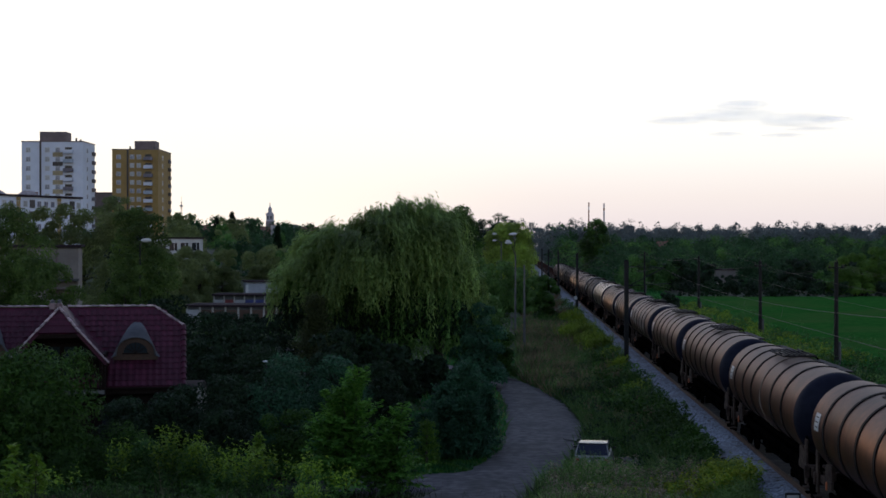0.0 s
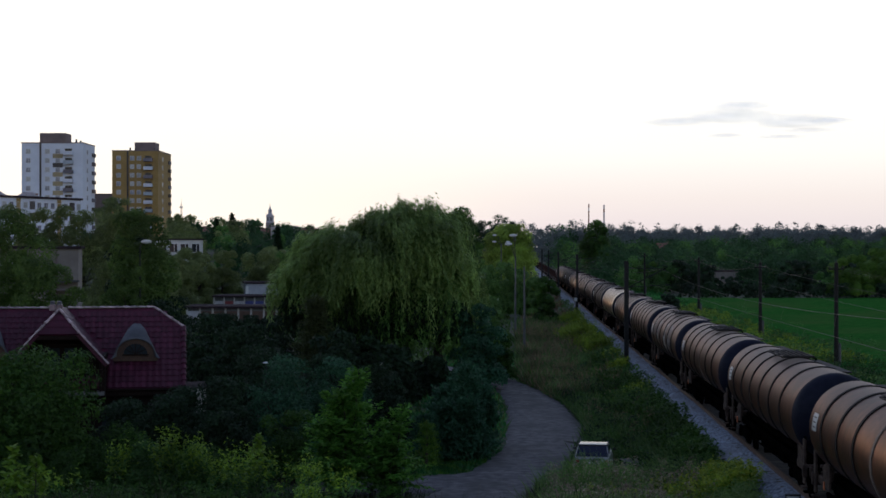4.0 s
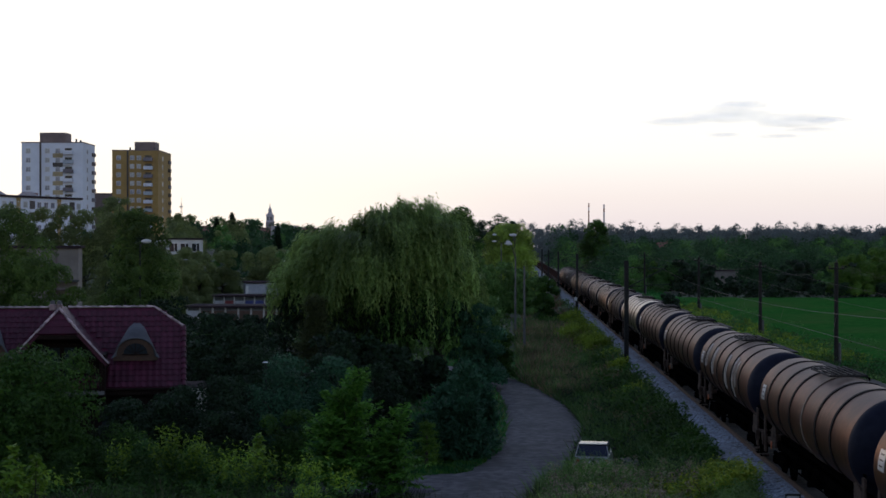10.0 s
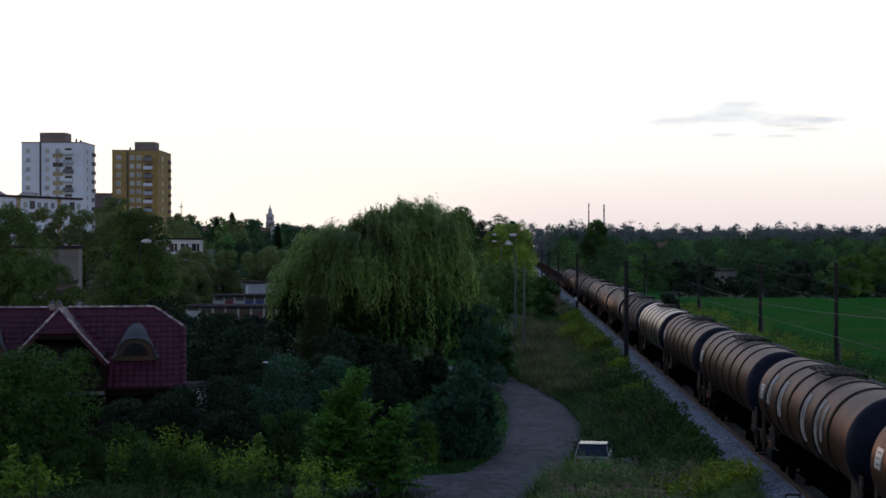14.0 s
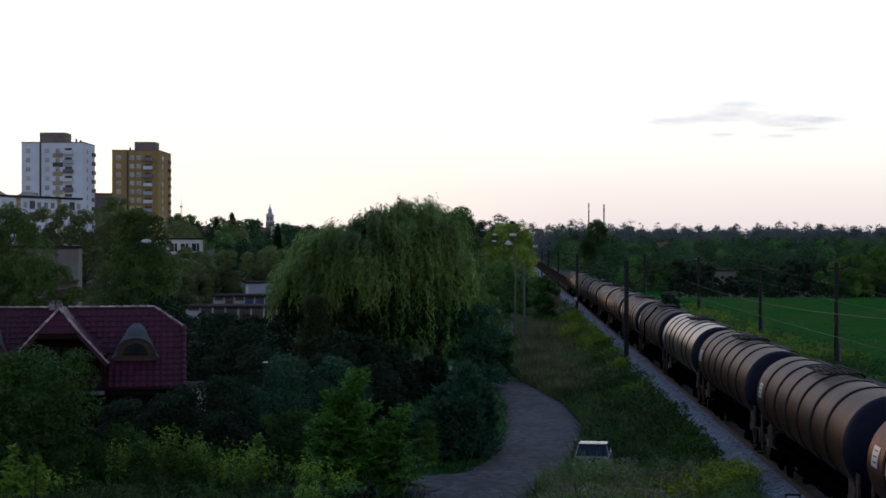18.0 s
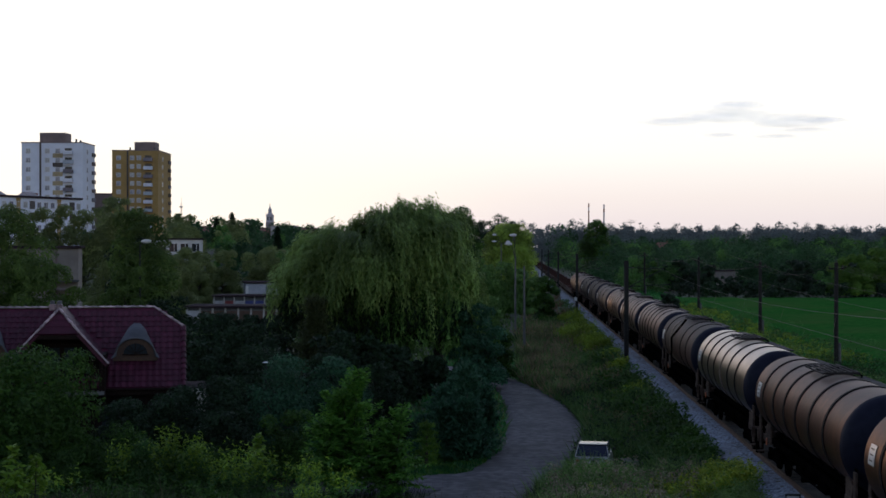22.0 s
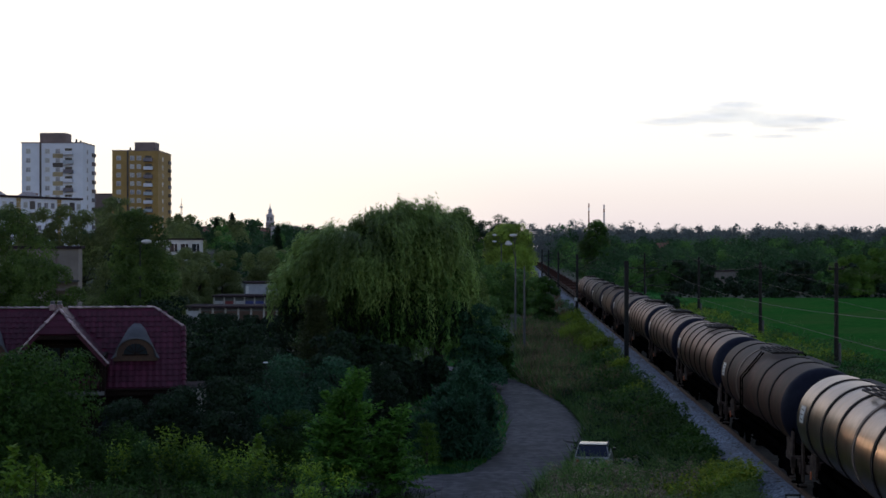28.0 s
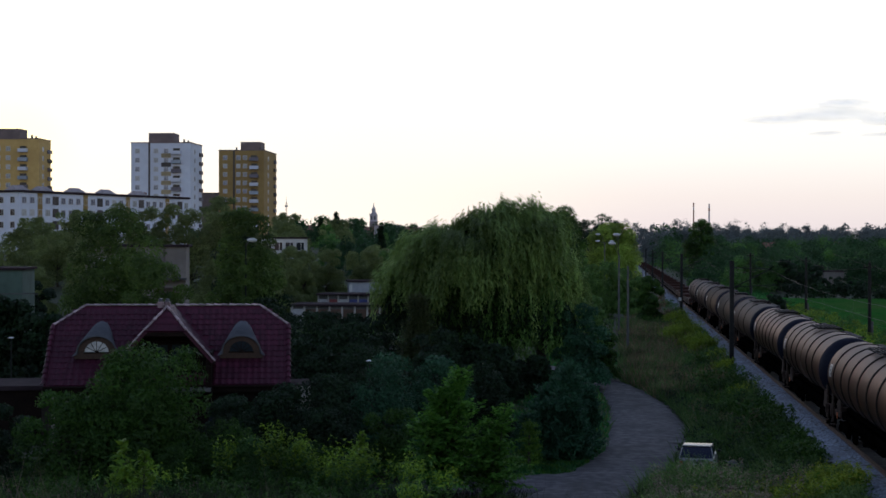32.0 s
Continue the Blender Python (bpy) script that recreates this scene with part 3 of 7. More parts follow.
def off_fork(x, y):
    """Distance from the middle of the lane's side branch."""
    best = np.full(np.broadcast(x, y).shape, 99.0)
    for (xa, ya, _), (xb, yb, _) in zip(FORK, FORK[1:]):
        u = np.clip(((x - xa) * (xb - xa) + (y - ya) * (yb - ya)) / ((xb - xa) ** 2 + (yb - ya) ** 2), 0, 1)
        best = np.minimum(best, np.hypot(x - xa - u * (xb - xa), y - ya - u * (yb - ya)))
    return best


def step(a, b, t):
    u = np.clip((t - a) / (b - a), 0, 1)
    return u * u * (3 - 2 * u)


def ground_z(x, y):
    """Height of the ground: level by the road, raised under the track, a slope up to the bridge, a hill with the estate."""
    x, y = np.asarray(x, float), np.asarray(y, float)
    bed = 0.85 * step(5.6, 9.2, x) * (1 - step(13.0, 16.2, x))
    road_x = np.interp(y, [p[1] for p in ROAD[:9]], [p[0] for p in ROAD[:9]])
    clear = step(2.3, 5.5, np.abs(x - road_x)) * step(2.1, 3.6, off_fork(x, y))
    bank = 0.165 * np.clip(53.5 - y, 0, 60) * clear * (1 - step(4.5, 8.0, x)) * step(-30, -10, y)
    hill = 8.0 * step(170, 300, y) * step(-35, -95, x)
    bumps = 0.12 * np.sin(x * 0.9 + 0.3 * y) * np.sin(y * 0.37 - 0.5 * x) * clear
    return bed + bank + hill + bumps * (1 - step(100, 200, np.abs(x)))


def gz(x, y):
    return float(ground_z(x, y))


def make_ground():
    xs = np.concatenate([[-4600, -2500, -1300, -700, -400, -250, -170], np.arange(-130, -60, 5.0), np.arange(-60, 46, 0.8), np.arange(48, 130, 5.0), [170, 250, 400, 700, 1300, 2500, 4600]])
    ys = np.concatenate([[-600, -200, -80], np.arange(-30, 160, 1.0), np.arange(164, 420, 6.0), [460, 540, 700, 1000, 1500, 2300, 3500, 4800]])
    gx, gy = np.meshgrid(xs, ys)
    v = np.stack([gx, gy, ground_z(gx, gy)], -1).reshape(-1, 3)
    w = len(xs)
    i, j = np.meshgrid(np.arange(w - 1), np.arange(len(ys) - 1))
    a = (j * w + i).ravel()
    f = np.stack([a, a + 1, a + w + 1, a + w], 1)
    me = quick_mesh("ground", v, f, M["soil"])
    me.shade_smooth()
    tagged(new("ground", me), "rough grassy ground with bare earth between weeds", "ground", kind="structure")


make_ground()


def ribbon(name, pts, mat, z, thick, label, category, sub=6, ragged=0.22):
    """A paved strip with ragged edges along (x, y, half width)."""
    rng = np.random.default_rng(5)
    p = np.array(pts, float)
    s = np.concatenate([[0], np.cumsum(np.hypot(*(p[1:, :2] - p[:-1, :2]).T))])
    u = np.arange(0, s[-1], 0.7)
    c = np.stack([np.interp(u, s, p[:, k]) for k in range(3)], 1)
    for _ in range(4):
        c[1:-1] = (c[:-2] + 2 * c[1:-1] + c[2:]) / 4
    d = np.gradient(c[:, :2], axis=0)
    d /= np.linalg.norm(d, axis=1)[:, None]
    side = np.stack([d[:, 1], -d[:, 0]], 1)
    verts, faces = [], []
    for k in range(len(c)):
        jl, jr = rng.uniform(-ragged, ragged, 2)
        for t in np.linspace(-1, 1, sub):
            w = c[k, 2] + (jr if t > 0.9 else jl if t < -0.9 else 0)
            q = c[k, :2] + side[k] * w * t
            verts.append((q[0], q[1], gz(*c[k, :2]) * 0 + z + 0.04 * (1 - t * t) + 0.008 * math.sin(k * 1.7 + t * 5)))
        for t in (-1, 1):
            q = c[k, :2] + side[k] * (c[k, 2] + 0.15) * t
            verts.append((q[0], q[1], z - thick))
    n = sub + 2
    for k in range(len(c) - 1):
        a, b = k * n, (k + 1) * n
        for i in range(sub - 1):
            faces.append((a + i, a + i + 1, b + i + 1, b + i))
        faces.append((a + sub, a, b, b + sub))
        faces.append((a + sub - 1, a + sub + 1, b + sub + 1, b + sub - 1))
    return tagged(new(name, make_mesh(name, verts, faces, mat, True)), label, category, kind="structure")


ribbon("road", ROAD, M["asphalt"], 0.06, 0.2, "worn grey asphalt lane with crumbling edges", "road")
ribbon("road", FORK, M["asphalt"], 0.045, 0.2, "worn asphalt branch of the lane, hidden by weeds", "road")
ribbon("dirt_track", [(3.2, 73.2, 0.8), (4.6, 74.4, 0.9), (6.2, 75.0, 0.7), (7.4, 75.4, 0.4)], M["concrete"], 0.10, 0.2, "bare pale gravel pull-off beside the lane", "track")
ribbon("dirt_track", [(4.9, 66.6, 0.3), (6.0, 67.1, 0.5), (7.2, 67.4, 0.4)], M["concrete"], 0.22, 0.25, "bare pale gravel patch among the weeds", "track")


def make_track():
    rng = np.random.default_rng(8)
    t = thing("railway_track", pose(0, 0, 0), "single railway track on grey ballast with rusty rails", "railway track", kind="structure")
    # ballast bed, uneven by a stone's height
    us = np.array([-2.9, -2.45, -1.9, -1.65, -1.4, -1.2, -1.0, -0.8, -0.4, 0, 0.4, 0.8, 1.0, 1.2, 1.5, 1.9, 2.35])
    zs = np.array([-0.78, -0.5, -0.32, -0.25, -0.2, -0.18, -0.17, -0.17, -0.17, -0.17, -0.17, -0.17, -0.17, -0.18, -0.2, -0.4, -0.62])
    ys = np.concatenate([np.arange(-60, 30, 3.0), np.arange(30, 130, 0.25), np.arange(130, 300, 1.0), np.arange(300, 1041, 20.0)])
    gx, gy = np.meshgrid(us, ys)
    gzz = np.repeat(zs[None], len(ys), 0) + rng.uniform(-0.035, 0.035, gx.shape)
    edge = rng.uniform(-0.12, 0.12, len(ys))
    gx = gx + np.where(np.abs(gx) > 1.6, edge[:, None], 0)
    v = np.stack([gx + TRACK_X, gy, gzz + RAIL_Z], -1).reshape(-1, 3)
    w = len(us)
    i, j = np.meshgrid(np.arange(w - 1), np.arange(len(ys) - 1))
    a = (j * w + i).ravel()
    faces = np.stack([a, a + 1, a + w + 1, a + w], 1)
    # from the left rail rightwards the bed takes the painted-shade colour
    middle = i.ravel() >= 7
    hang("ballast", quick_mesh("ballast", v, faces[~middle], M["ballast"]), t)
    hang("oily_ballast", quick_mesh("oily_ballast", v, faces[middle], M["oily_ballast"]), t, None, "ballast coloured dark for the shade under the train")
    prof = [(-0.07, -0.17), (0.07, -0.17), (0.07, -0.15), (0.012, -0.13), (0.012, -0.045), (0.036, -0.035), (0.036, 0), (-0.036, 0), (-0.036, -0.035), (-0.012, -0.045), (-0.012, -0.13), (-0.07, -0.15)]
    for side in (-0.7535, 0.7535):
        n = len(prof)
        v = [(x, y, z) for y in (-60, 1040) for x, z in prof]
        f = [(i, (i + 1) % n, n + (i + 1) % n, n + i) for i in range(n)] + [tuple(range(n)), tuple(range(2 * n - 1, n - 1, -1))]
        hang("rail", make_mesh("rail", v, f, M["rail"]), t, pose(TRACK_X + side, 0, RAIL_Z))
    bm = box((0, 0, 0), (2.5, 0.26, 0.16), 0.03)
    me = mesh_of("sleeper", bm, M["sleeper"])
    for k in range(150):
        hang("sleeper", me, t, pose(TRACK_X + rng.uniform(-0.02, 0.02), 36 + 0.62 * k, RAIL_Z - 0.262, 0, 0, rng.uniform(-0.6, 0.6)))
    bm = bmesh.new()
    for k in range(560):
        bx(bm, (TRACK_X, 36 + 0.62 * (150 + k), RAIL_Z - 0.262), (2.5, 0.26, 0.16))
    tagged(part("far_sleepers", bm, M["sleeper"], t), kind="stuff")
    # boards of the foot crossing, scattered beside the rail
    for k in range(22):
        part("crossing_stone", box((0, 0, 0), (0.30, 0.2, 0.14), 0.03), M["rust_beam"], t, "", m=pose(8.35 + 0.072 * k, 61.6 + rng.uniform(-0.5, 0.5), 0.78 + 0.012 * k, rng.uniform(-10, 10), 0, rng.uniform(0, 180)))


make_track()


# ---- the train ----
PITCH, SPEED, FIRST = 17.7, 4.34, 39.75
WHEEL_R = 0.46


def wheelset_mesh():
    prof = [(-0.80, 0.0), (-0.80, 0.085), (-0.755, 0.09), (-0.755, 0.44), (-0.745, WHEEL_R), (-0.66, 0.465), (-0.645, 0.50), (-0.62, 0.49), (-0.62, 0.4), (-0.66, 0.36), (-0.665, 0.13), (-0.6, 0.1), (-0.6, 0.085)]
    full = prof + [(-u, r) for u, r in reversed(prof)]
    bm = lathe(full, 24)
    bmesh.ops.rotate(bm, verts=bm.verts, cent=(0, 0, 0), matrix=Matrix.Rotation(radians(90), 3, "Z"))
    for a in (0, 90, 180, 270):
        for s in (-0.77, 0.77):
            bx(bm, (s, 0.28 * math.cos(radians(a)), 0.28 * math.sin(radians(a))), (0.04, 0.07, 0.07))
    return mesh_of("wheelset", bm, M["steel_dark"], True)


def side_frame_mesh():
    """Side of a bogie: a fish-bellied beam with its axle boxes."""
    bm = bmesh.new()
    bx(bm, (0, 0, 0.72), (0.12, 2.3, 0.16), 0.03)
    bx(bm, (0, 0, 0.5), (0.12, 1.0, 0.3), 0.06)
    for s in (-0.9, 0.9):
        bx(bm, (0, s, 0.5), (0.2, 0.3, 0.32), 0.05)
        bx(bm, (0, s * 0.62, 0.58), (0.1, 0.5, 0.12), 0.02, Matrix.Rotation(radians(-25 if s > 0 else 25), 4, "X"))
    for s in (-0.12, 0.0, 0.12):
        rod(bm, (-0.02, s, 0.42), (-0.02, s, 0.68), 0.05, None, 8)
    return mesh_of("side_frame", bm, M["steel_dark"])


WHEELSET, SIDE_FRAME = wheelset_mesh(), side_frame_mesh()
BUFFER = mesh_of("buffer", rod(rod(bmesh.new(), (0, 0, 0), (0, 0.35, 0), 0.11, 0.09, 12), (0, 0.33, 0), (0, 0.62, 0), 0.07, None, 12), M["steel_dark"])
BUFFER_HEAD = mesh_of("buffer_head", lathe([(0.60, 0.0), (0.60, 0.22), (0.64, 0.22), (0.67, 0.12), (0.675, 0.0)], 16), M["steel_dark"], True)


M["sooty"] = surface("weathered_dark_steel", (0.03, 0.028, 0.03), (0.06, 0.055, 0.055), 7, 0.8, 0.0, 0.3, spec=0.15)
# added black box that fills the gap under a wagon in place of shade
GAP_FILLER = mesh_of("rigging_box", box((0, 0, 0), (1.5, 1.1, 0.5), 0.05), M["steel_dark"])
SLAT = mesh_of("slat", box((0, 0, 0), (0.07, 3.4, 0.04), 0.008), M["sooty"])


def bogie(wagon, y):
    b = part("bogie", bx(box((0, 0, 0.78), (2.1, 0.4, 0.22), 0.04), (0, 0, 0.95), (0.7, 0.7, 0.14), 0.03), M["steel_dark"], wagon, "", m=pose(0, y, 0))
    for s in (-1.0, 1.0):
        hang("side_frame", SIDE_FRAME, b, pose(s, 0, 0))
    for s in (-0.9, 0.9):
        hang("wheelset", WHEELSET, b, pose(0, s, WHEEL_R))
        part("brake_beam", box((0, 0, 0), (1.7, 0.08, 0.1), 0.02), M["steel_dark"], b, m=pose(0, s * 0.36, 0.4))


def end_gear(wagon, half):
    for s in (-1, 1):
        part("headstock", box((0, s * (half - 0.12), 1.05), (2.55, 0.2, 0.42), 0.03), M["rust_beam"], wagon, "rusty brown end beam")
        for x in (-0.875, 0.875):
            hang("buffer", BUFFER, wagon, pose(x, s * half, 1.06, 0, 0, 0 if s > 0 else 180))
            hang("buffer_head", BUFFER_HEAD, wagon, pose(x, s * half, 1.06, 0, 0, 0 if s > 0 else 180))
        part("coupling_hook", rod(rod(bmesh.new(), (0, s * half, 1.0), (0, s * (half + 0.35), 0.97), 0.05), (0, s * (half + 0.35), 0.97), (0, s * (half + 0.55), 0.8), 0.04), M["steel_dark"], wagon)


def build_tank_wagon(label, mat, rings, ring_mat, bright_ring=None, dark_ends=True, ladder=False, marks=False, first=False):
    w = thing("tank_wagon", pose(TRACK_X, 0, RAIL_Z), label, "tank wagon", "tank wagons of the goods train")
    R, HALF, ZC = 1.5, 7.35, 2.78
    part("barrel", lathe([(-HALF, R), (-HALF + 0.02, R), (HALF - 0.02, R), (HALF, R)], 48), mat, w, smooth=True, m=pose(0, 0, ZC))
    dome = [(0, R), (0.06, R * 0.995), (0.2, R * 0.965), (0.38, R * 0.86), (0.52, R * 0.68), (0.62, R * 0.42), (0.66, R * 0.15), (0.665, 0.0)]
    for s in (-1, 1):
        part("tank_end", lathe([(s * (HALF + u), r) for u, r in dome], 40), M["tank_end"] if dark_ends else mat, w, "domed tank end coloured dark for its shade", True, pose(0, 0, ZC))
    for k, y in enumerate(rings):
        rm = M["hoop_worn_lit"] if k == bright_ring else ring_mat
        part("hoop", lathe([(-0.105, R - 0.01), (-0.105, R + 0.03), (0.105, R + 0.03), (0.105, R - 0.01)], 48), rm, w, "pale hoop, worn band and painted lit rim" if k == bright_ring else "", True, pose(0, HALF - y, ZC))
    # frame and saddles
    bm = bmesh.new()
    for x in (-0.5, 0.5):
        bx(bm, (x, 0, 1.08), (0.14, 17.2, 0.3), 0.02)
    for y in (-6.6, -5.6, -2, 0, 2, 5.6, 6.6):
        bx(bm, (0, y, 1.08), (2.2, 0.14, 0.24), 0.02)
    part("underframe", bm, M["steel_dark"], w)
    for s in (-1, 1):
        for x in (-1.05, 1.05):
            part("solebar", box((x, s * 7.35, 1.08), (0.12, 2.2, 0.26), 0.02), M["rust_beam"], w)
            bm = bmesh.new()
            bx(bm, (x * 0.98, s * 6.55, 1.55), (0.12, 0.5, 0.95), 0.02)
            bx(bm, (x * 0.98, s * 6.55, 1.95), (0.3, 0.62, 0.12), 0.02)
            bx(bm, (x * 1.0, s * 6.95, 1.42), (0.1, 0.5, 0.5), 0.02, Matrix.Rotation(radians(-s * 28), 4, "X"))
            part("saddle", bm, M["rust_beam"], w, "rusty saddle plate")
            bm = box((x * 1.12, s * 7.95, 1.35), (0.07, 0.34, 1.5), 0.02)
            bx(bm, (x * 1.12, s * 7.95, 0.5), (0.22, 0.4, 0.05))
            part("step_plate", bm, M["rust_beam"], w, "grimy brown step plate")
            bm = rod(bmesh.new(), (x, s * 7.9, 1.2), (x * 1.08, s * 7.9, 2.15), 0.035)
            rod(bm, (x * 1.08, s * 7.9, 2.15), (x * 1.08, s * 7.0, 2.15), 0.03)
            rod(bm, (x * 1.08, s * 8.4, 1.2), (x * 1.08, s * 8.4, 0.35), 0.03)
            bx(bm, (x * 1.08, s * 8.4, 0.4), (0.3, 0.35, 0.04))
            part("handrail", bm, M["steel_dark"], w)
        bogie(w, s * 5.75)
    end_gear(w, 8.2)
    # outlet pipe, brake gear and added dark fillers under the barrel
    bm = rod(bmesh.new(), (0, 0, 1.35), (0, 0, 0.62), 0.14)
    rod(bm, (-1.15, 0, 0.62), (1.15, 0, 0.62), 0.1)
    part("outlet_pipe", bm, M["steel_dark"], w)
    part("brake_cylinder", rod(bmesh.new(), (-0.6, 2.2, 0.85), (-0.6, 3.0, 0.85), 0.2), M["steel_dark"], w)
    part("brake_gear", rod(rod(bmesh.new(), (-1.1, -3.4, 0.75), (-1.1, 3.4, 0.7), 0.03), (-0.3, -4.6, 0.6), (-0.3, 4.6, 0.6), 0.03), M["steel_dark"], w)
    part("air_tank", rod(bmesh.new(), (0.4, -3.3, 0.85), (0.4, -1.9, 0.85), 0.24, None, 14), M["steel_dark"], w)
    # added beams, boxes and pipe close the bright gap, standing in for shade
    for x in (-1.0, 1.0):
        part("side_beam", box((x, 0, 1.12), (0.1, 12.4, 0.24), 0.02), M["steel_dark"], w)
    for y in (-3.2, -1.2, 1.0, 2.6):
        hang("rigging_box", GAP_FILLER, w, pose(0, y, 0.62))
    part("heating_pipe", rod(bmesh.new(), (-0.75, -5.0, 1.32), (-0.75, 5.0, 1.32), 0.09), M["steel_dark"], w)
    part("warning_mark", box((-1.2, HALF - 0.8, 1.05), (0.03, 0.14, 0.26), 0.005), M["orange"], w, "orange warning mark")
    # top gear
    part("manhole", lathe([(0, 0.36), (0.16, 0.36), (0.16, 0.42), (0.2, 0.42), (0.24, 0.3), (0.26, 0.0)], 20, "Z"), M["steel_dark"], w, "", True, pose(0.1, 0.3, ZC + R - 0.1))
    bm = bmesh.new()
    bx(bm, (0, 0, 0.07), (1.25, 0.1, 0.06))
    for s in (-1, 1):
        bx(bm, (0, s * 1.4, 0.07), (1.25, 0.1, 0.06))
        bx(bm, (s * 0.6, 0, 0.07), (0.05, 2.7, 0.05))
    wk = part("walkway", bm, M["sooty"], w, "dark slatted roof walkway", m=pose(-0.12, 0, ZC + R + 0.01))
    for k in range(6):
        hang("slat", SLAT, wk, pose(-0.5 + 0.2 * k, 0, 0.125))
    bm = bmesh.new()
    for y in (-1.4, 0, 1.4):
        rod(bm, (0.55, y, -0.1), (0.55, y, 0.14), 0.03)
    rod(bm, (0.55, -1.4, 0.14), (0.55, 1.4, 0.14), 0.03)
    part("walkway_rail", bm, M["steel_dark"], w, m=pose(0.0, 0, ZC + R - 0.12))
    bm = bmesh.new()
    bx(bm, (0.75, 2.9, 0.0), (0.35, 5.8, 0.05))
    for y in (0.5, 2.0, 3.5, 5.0):
        bx(bm, (0.72, y, -0.12), (0.06, 0.06, 0.3))
    part("catwalk", bm, M["sooty"], w, m=pose(-0.15, 0.9, ZC + R - 0.08))
    bm = bmesh.new()
    bx(bm, (0.6, -3.6, 0.0), (0.35, 5.4, 0.05))
    for y in (-1.4, -3.0, -4.6, -6.0):
        bx(bm, (0.58, y, -0.12), (0.06, 0.06, 0.3))
    part("catwalk", bm, M["sooty"], w, m=pose(0, 0, ZC + R - 0.08))
    if ladder:
        bm = bmesh.new()
        for y in (-0.25, 0.25):
            rod(bm, (-1.62, y, 1.0), (-1.62, y, 3.2), 0.03)
            rod(bm, (-1.62, y, 3.2), (-0.75, y, 4.25), 0.03)
        for k in range(7):
            rod(bm, (-1.62, -0.25, 1.15 + 0.32 * k), (-1.62, 0.25, 1.15 + 0.32 * k), 0.02)
        part("ladder", bm, M["steel_dark"], w, m=pose(0, 0.7, 0))
    # data panel at the rear end of the barrel, bent to it
    def plate(name, y, a0, a1, width, mt, label, bars=0):
        n = 5
        v, f = [], []
        for i in range(n + 1):
            a = radians(a0 + (a1 - a0) * i / n)
            for yy in (-width / 2, width / 2):
                for rr in (R + 0.008, R + 0.02):
                    v.append((-rr * math.cos(a), yy, rr * math.sin(a)))
        for i in range(n):
            b = i * 4
            f += [(b + 1, b + 3, b + 7, b + 5), (b, b + 4, b + 6, b + 2), (b, b + 1, b + 5, b + 4), (b + 2, b + 6, b + 7, b + 3)]
        f += [(0, 2, 3, 1), (n * 4, n * 4 + 1, n * 4 + 3, n * 4 + 2)]
        pl = hang(name, make_mesh(name, v, f, mt), w, pose(0, y, ZC), label)
        for k in range(bars):
            a = radians(a0 + (a1 - a0) * (0.22 + 0.28 * k))
            part("lettering", box((0, 0, 0), (0.01, width * 0.5, 0.04)), M["steel_grey"], pl, m=pose(-(R + 0.024) * math.cos(a), 0, (R + 0.024) * math.sin(a)) @ pose(0, 0, 0, 0, math.degrees(a)))
    plate("data_panel", HALF - 0.8, 0, 21, 0.62, M["white_sign"], "white data panel with unreadable lines", 3)
    if marks:
        for y, a0, a1, wide in ((2.25, -2, 42, 0.62), (4.45, -10, 40, 0.66), (8.6, -22, 38, 0.62), (10.65, -28, 40, 0.42), (11.45, -8, 35, 0.36)):
            plate("paint_streak", HALF - y, a0, a1, wide, M["faded_white"], "smeared white paint streak")
    return w


M["hoop_worn_lit"] = surface("worn_and_lit_pale_hoop", (0.2, 0.155, 0.13), (0.3, 0.24, 0.2), 8, 0.7, 0.0, 0.2, (0.12, 0.09, 0.075), 0.3, spec=0.1)
RINGS = (1.75, 3.9, 5.95, 8.05, 10.2, 12.4)
M["hoop"] = surface("dark_hoop", (0.010, 0.009, 0.010), (0.018, 0.016, 0.017), 6, 0.8, 0.0, 0.1, spec=0.1)
tan = build_tank_wagon("tan grimy tank wagon with six dark hoops, rolling on the track", M["tank"], RINGS, M["hoop"])
tan_b = build_tank_wagon("tan tank wagon with one worn pale hoop, rolling on the track", M["tank"], RINGS, M["hoop"], 3)
tan_marks = build_tank_wagon("tan tank wagon with smeared white streaks, rolling on the track", M["tank"], RINGS, M["hoop"], marks=True)
silver = build_tank_wagon("bright silver tank wagon with dark hoops, rolling on the track", M["tank_silver"], RINGS, M["hoop"], 3)
brown = build_tank_wagon("brown tank wagon with a side ladder, rolling on the track", M["tank_brown"], (2.0, 4.6, 9.9, 12.4), M["hoop"], 1, ladder=True)
# pale end hoop on the grey and rust wagons paints in the lit rear rim
grey = build_tank_wagon("plain grey-brown tank wagon, rolling on the track", M["tank_grey"], (0.2, 7.4, 14.5), M["hoop"], 0)
rust = build_tank_wagon("dark rusty brown tank wagon, rolling on the track", M["tank_brown"], (0.2, 4.9, 9.8), M["hoop"], 0)
PATTERN = {-3: tan, -2: tan_b, -1: tan, 0: tan, 1: tan_b, 2: tan, 3: tan_b, 4: tan_marks, 5: tan, 6: tan, 7: silver, 8: brown, 9: tan, 10: tan_b, 11: tan, 12: rust, 13: grey, 14: grey, 15: rust, 16: rust}
TRAIN, used = [], set()
for k, kind_of in PATTERN.items():
    if id(kind_of) in used:
        wagon = copy_thing(kind_of, pose(TRACK_X, FIRST + PITCH * k, RAIL_Z))
    else:
        used.add(id(kind_of))
        wagon = kind_of
        wagon.matrix_basis = pose(TRACK_X, FIRST + PITCH * k, RAIL_Z)
    TRAIN.append((wagon, FIRST + PITCH * k))


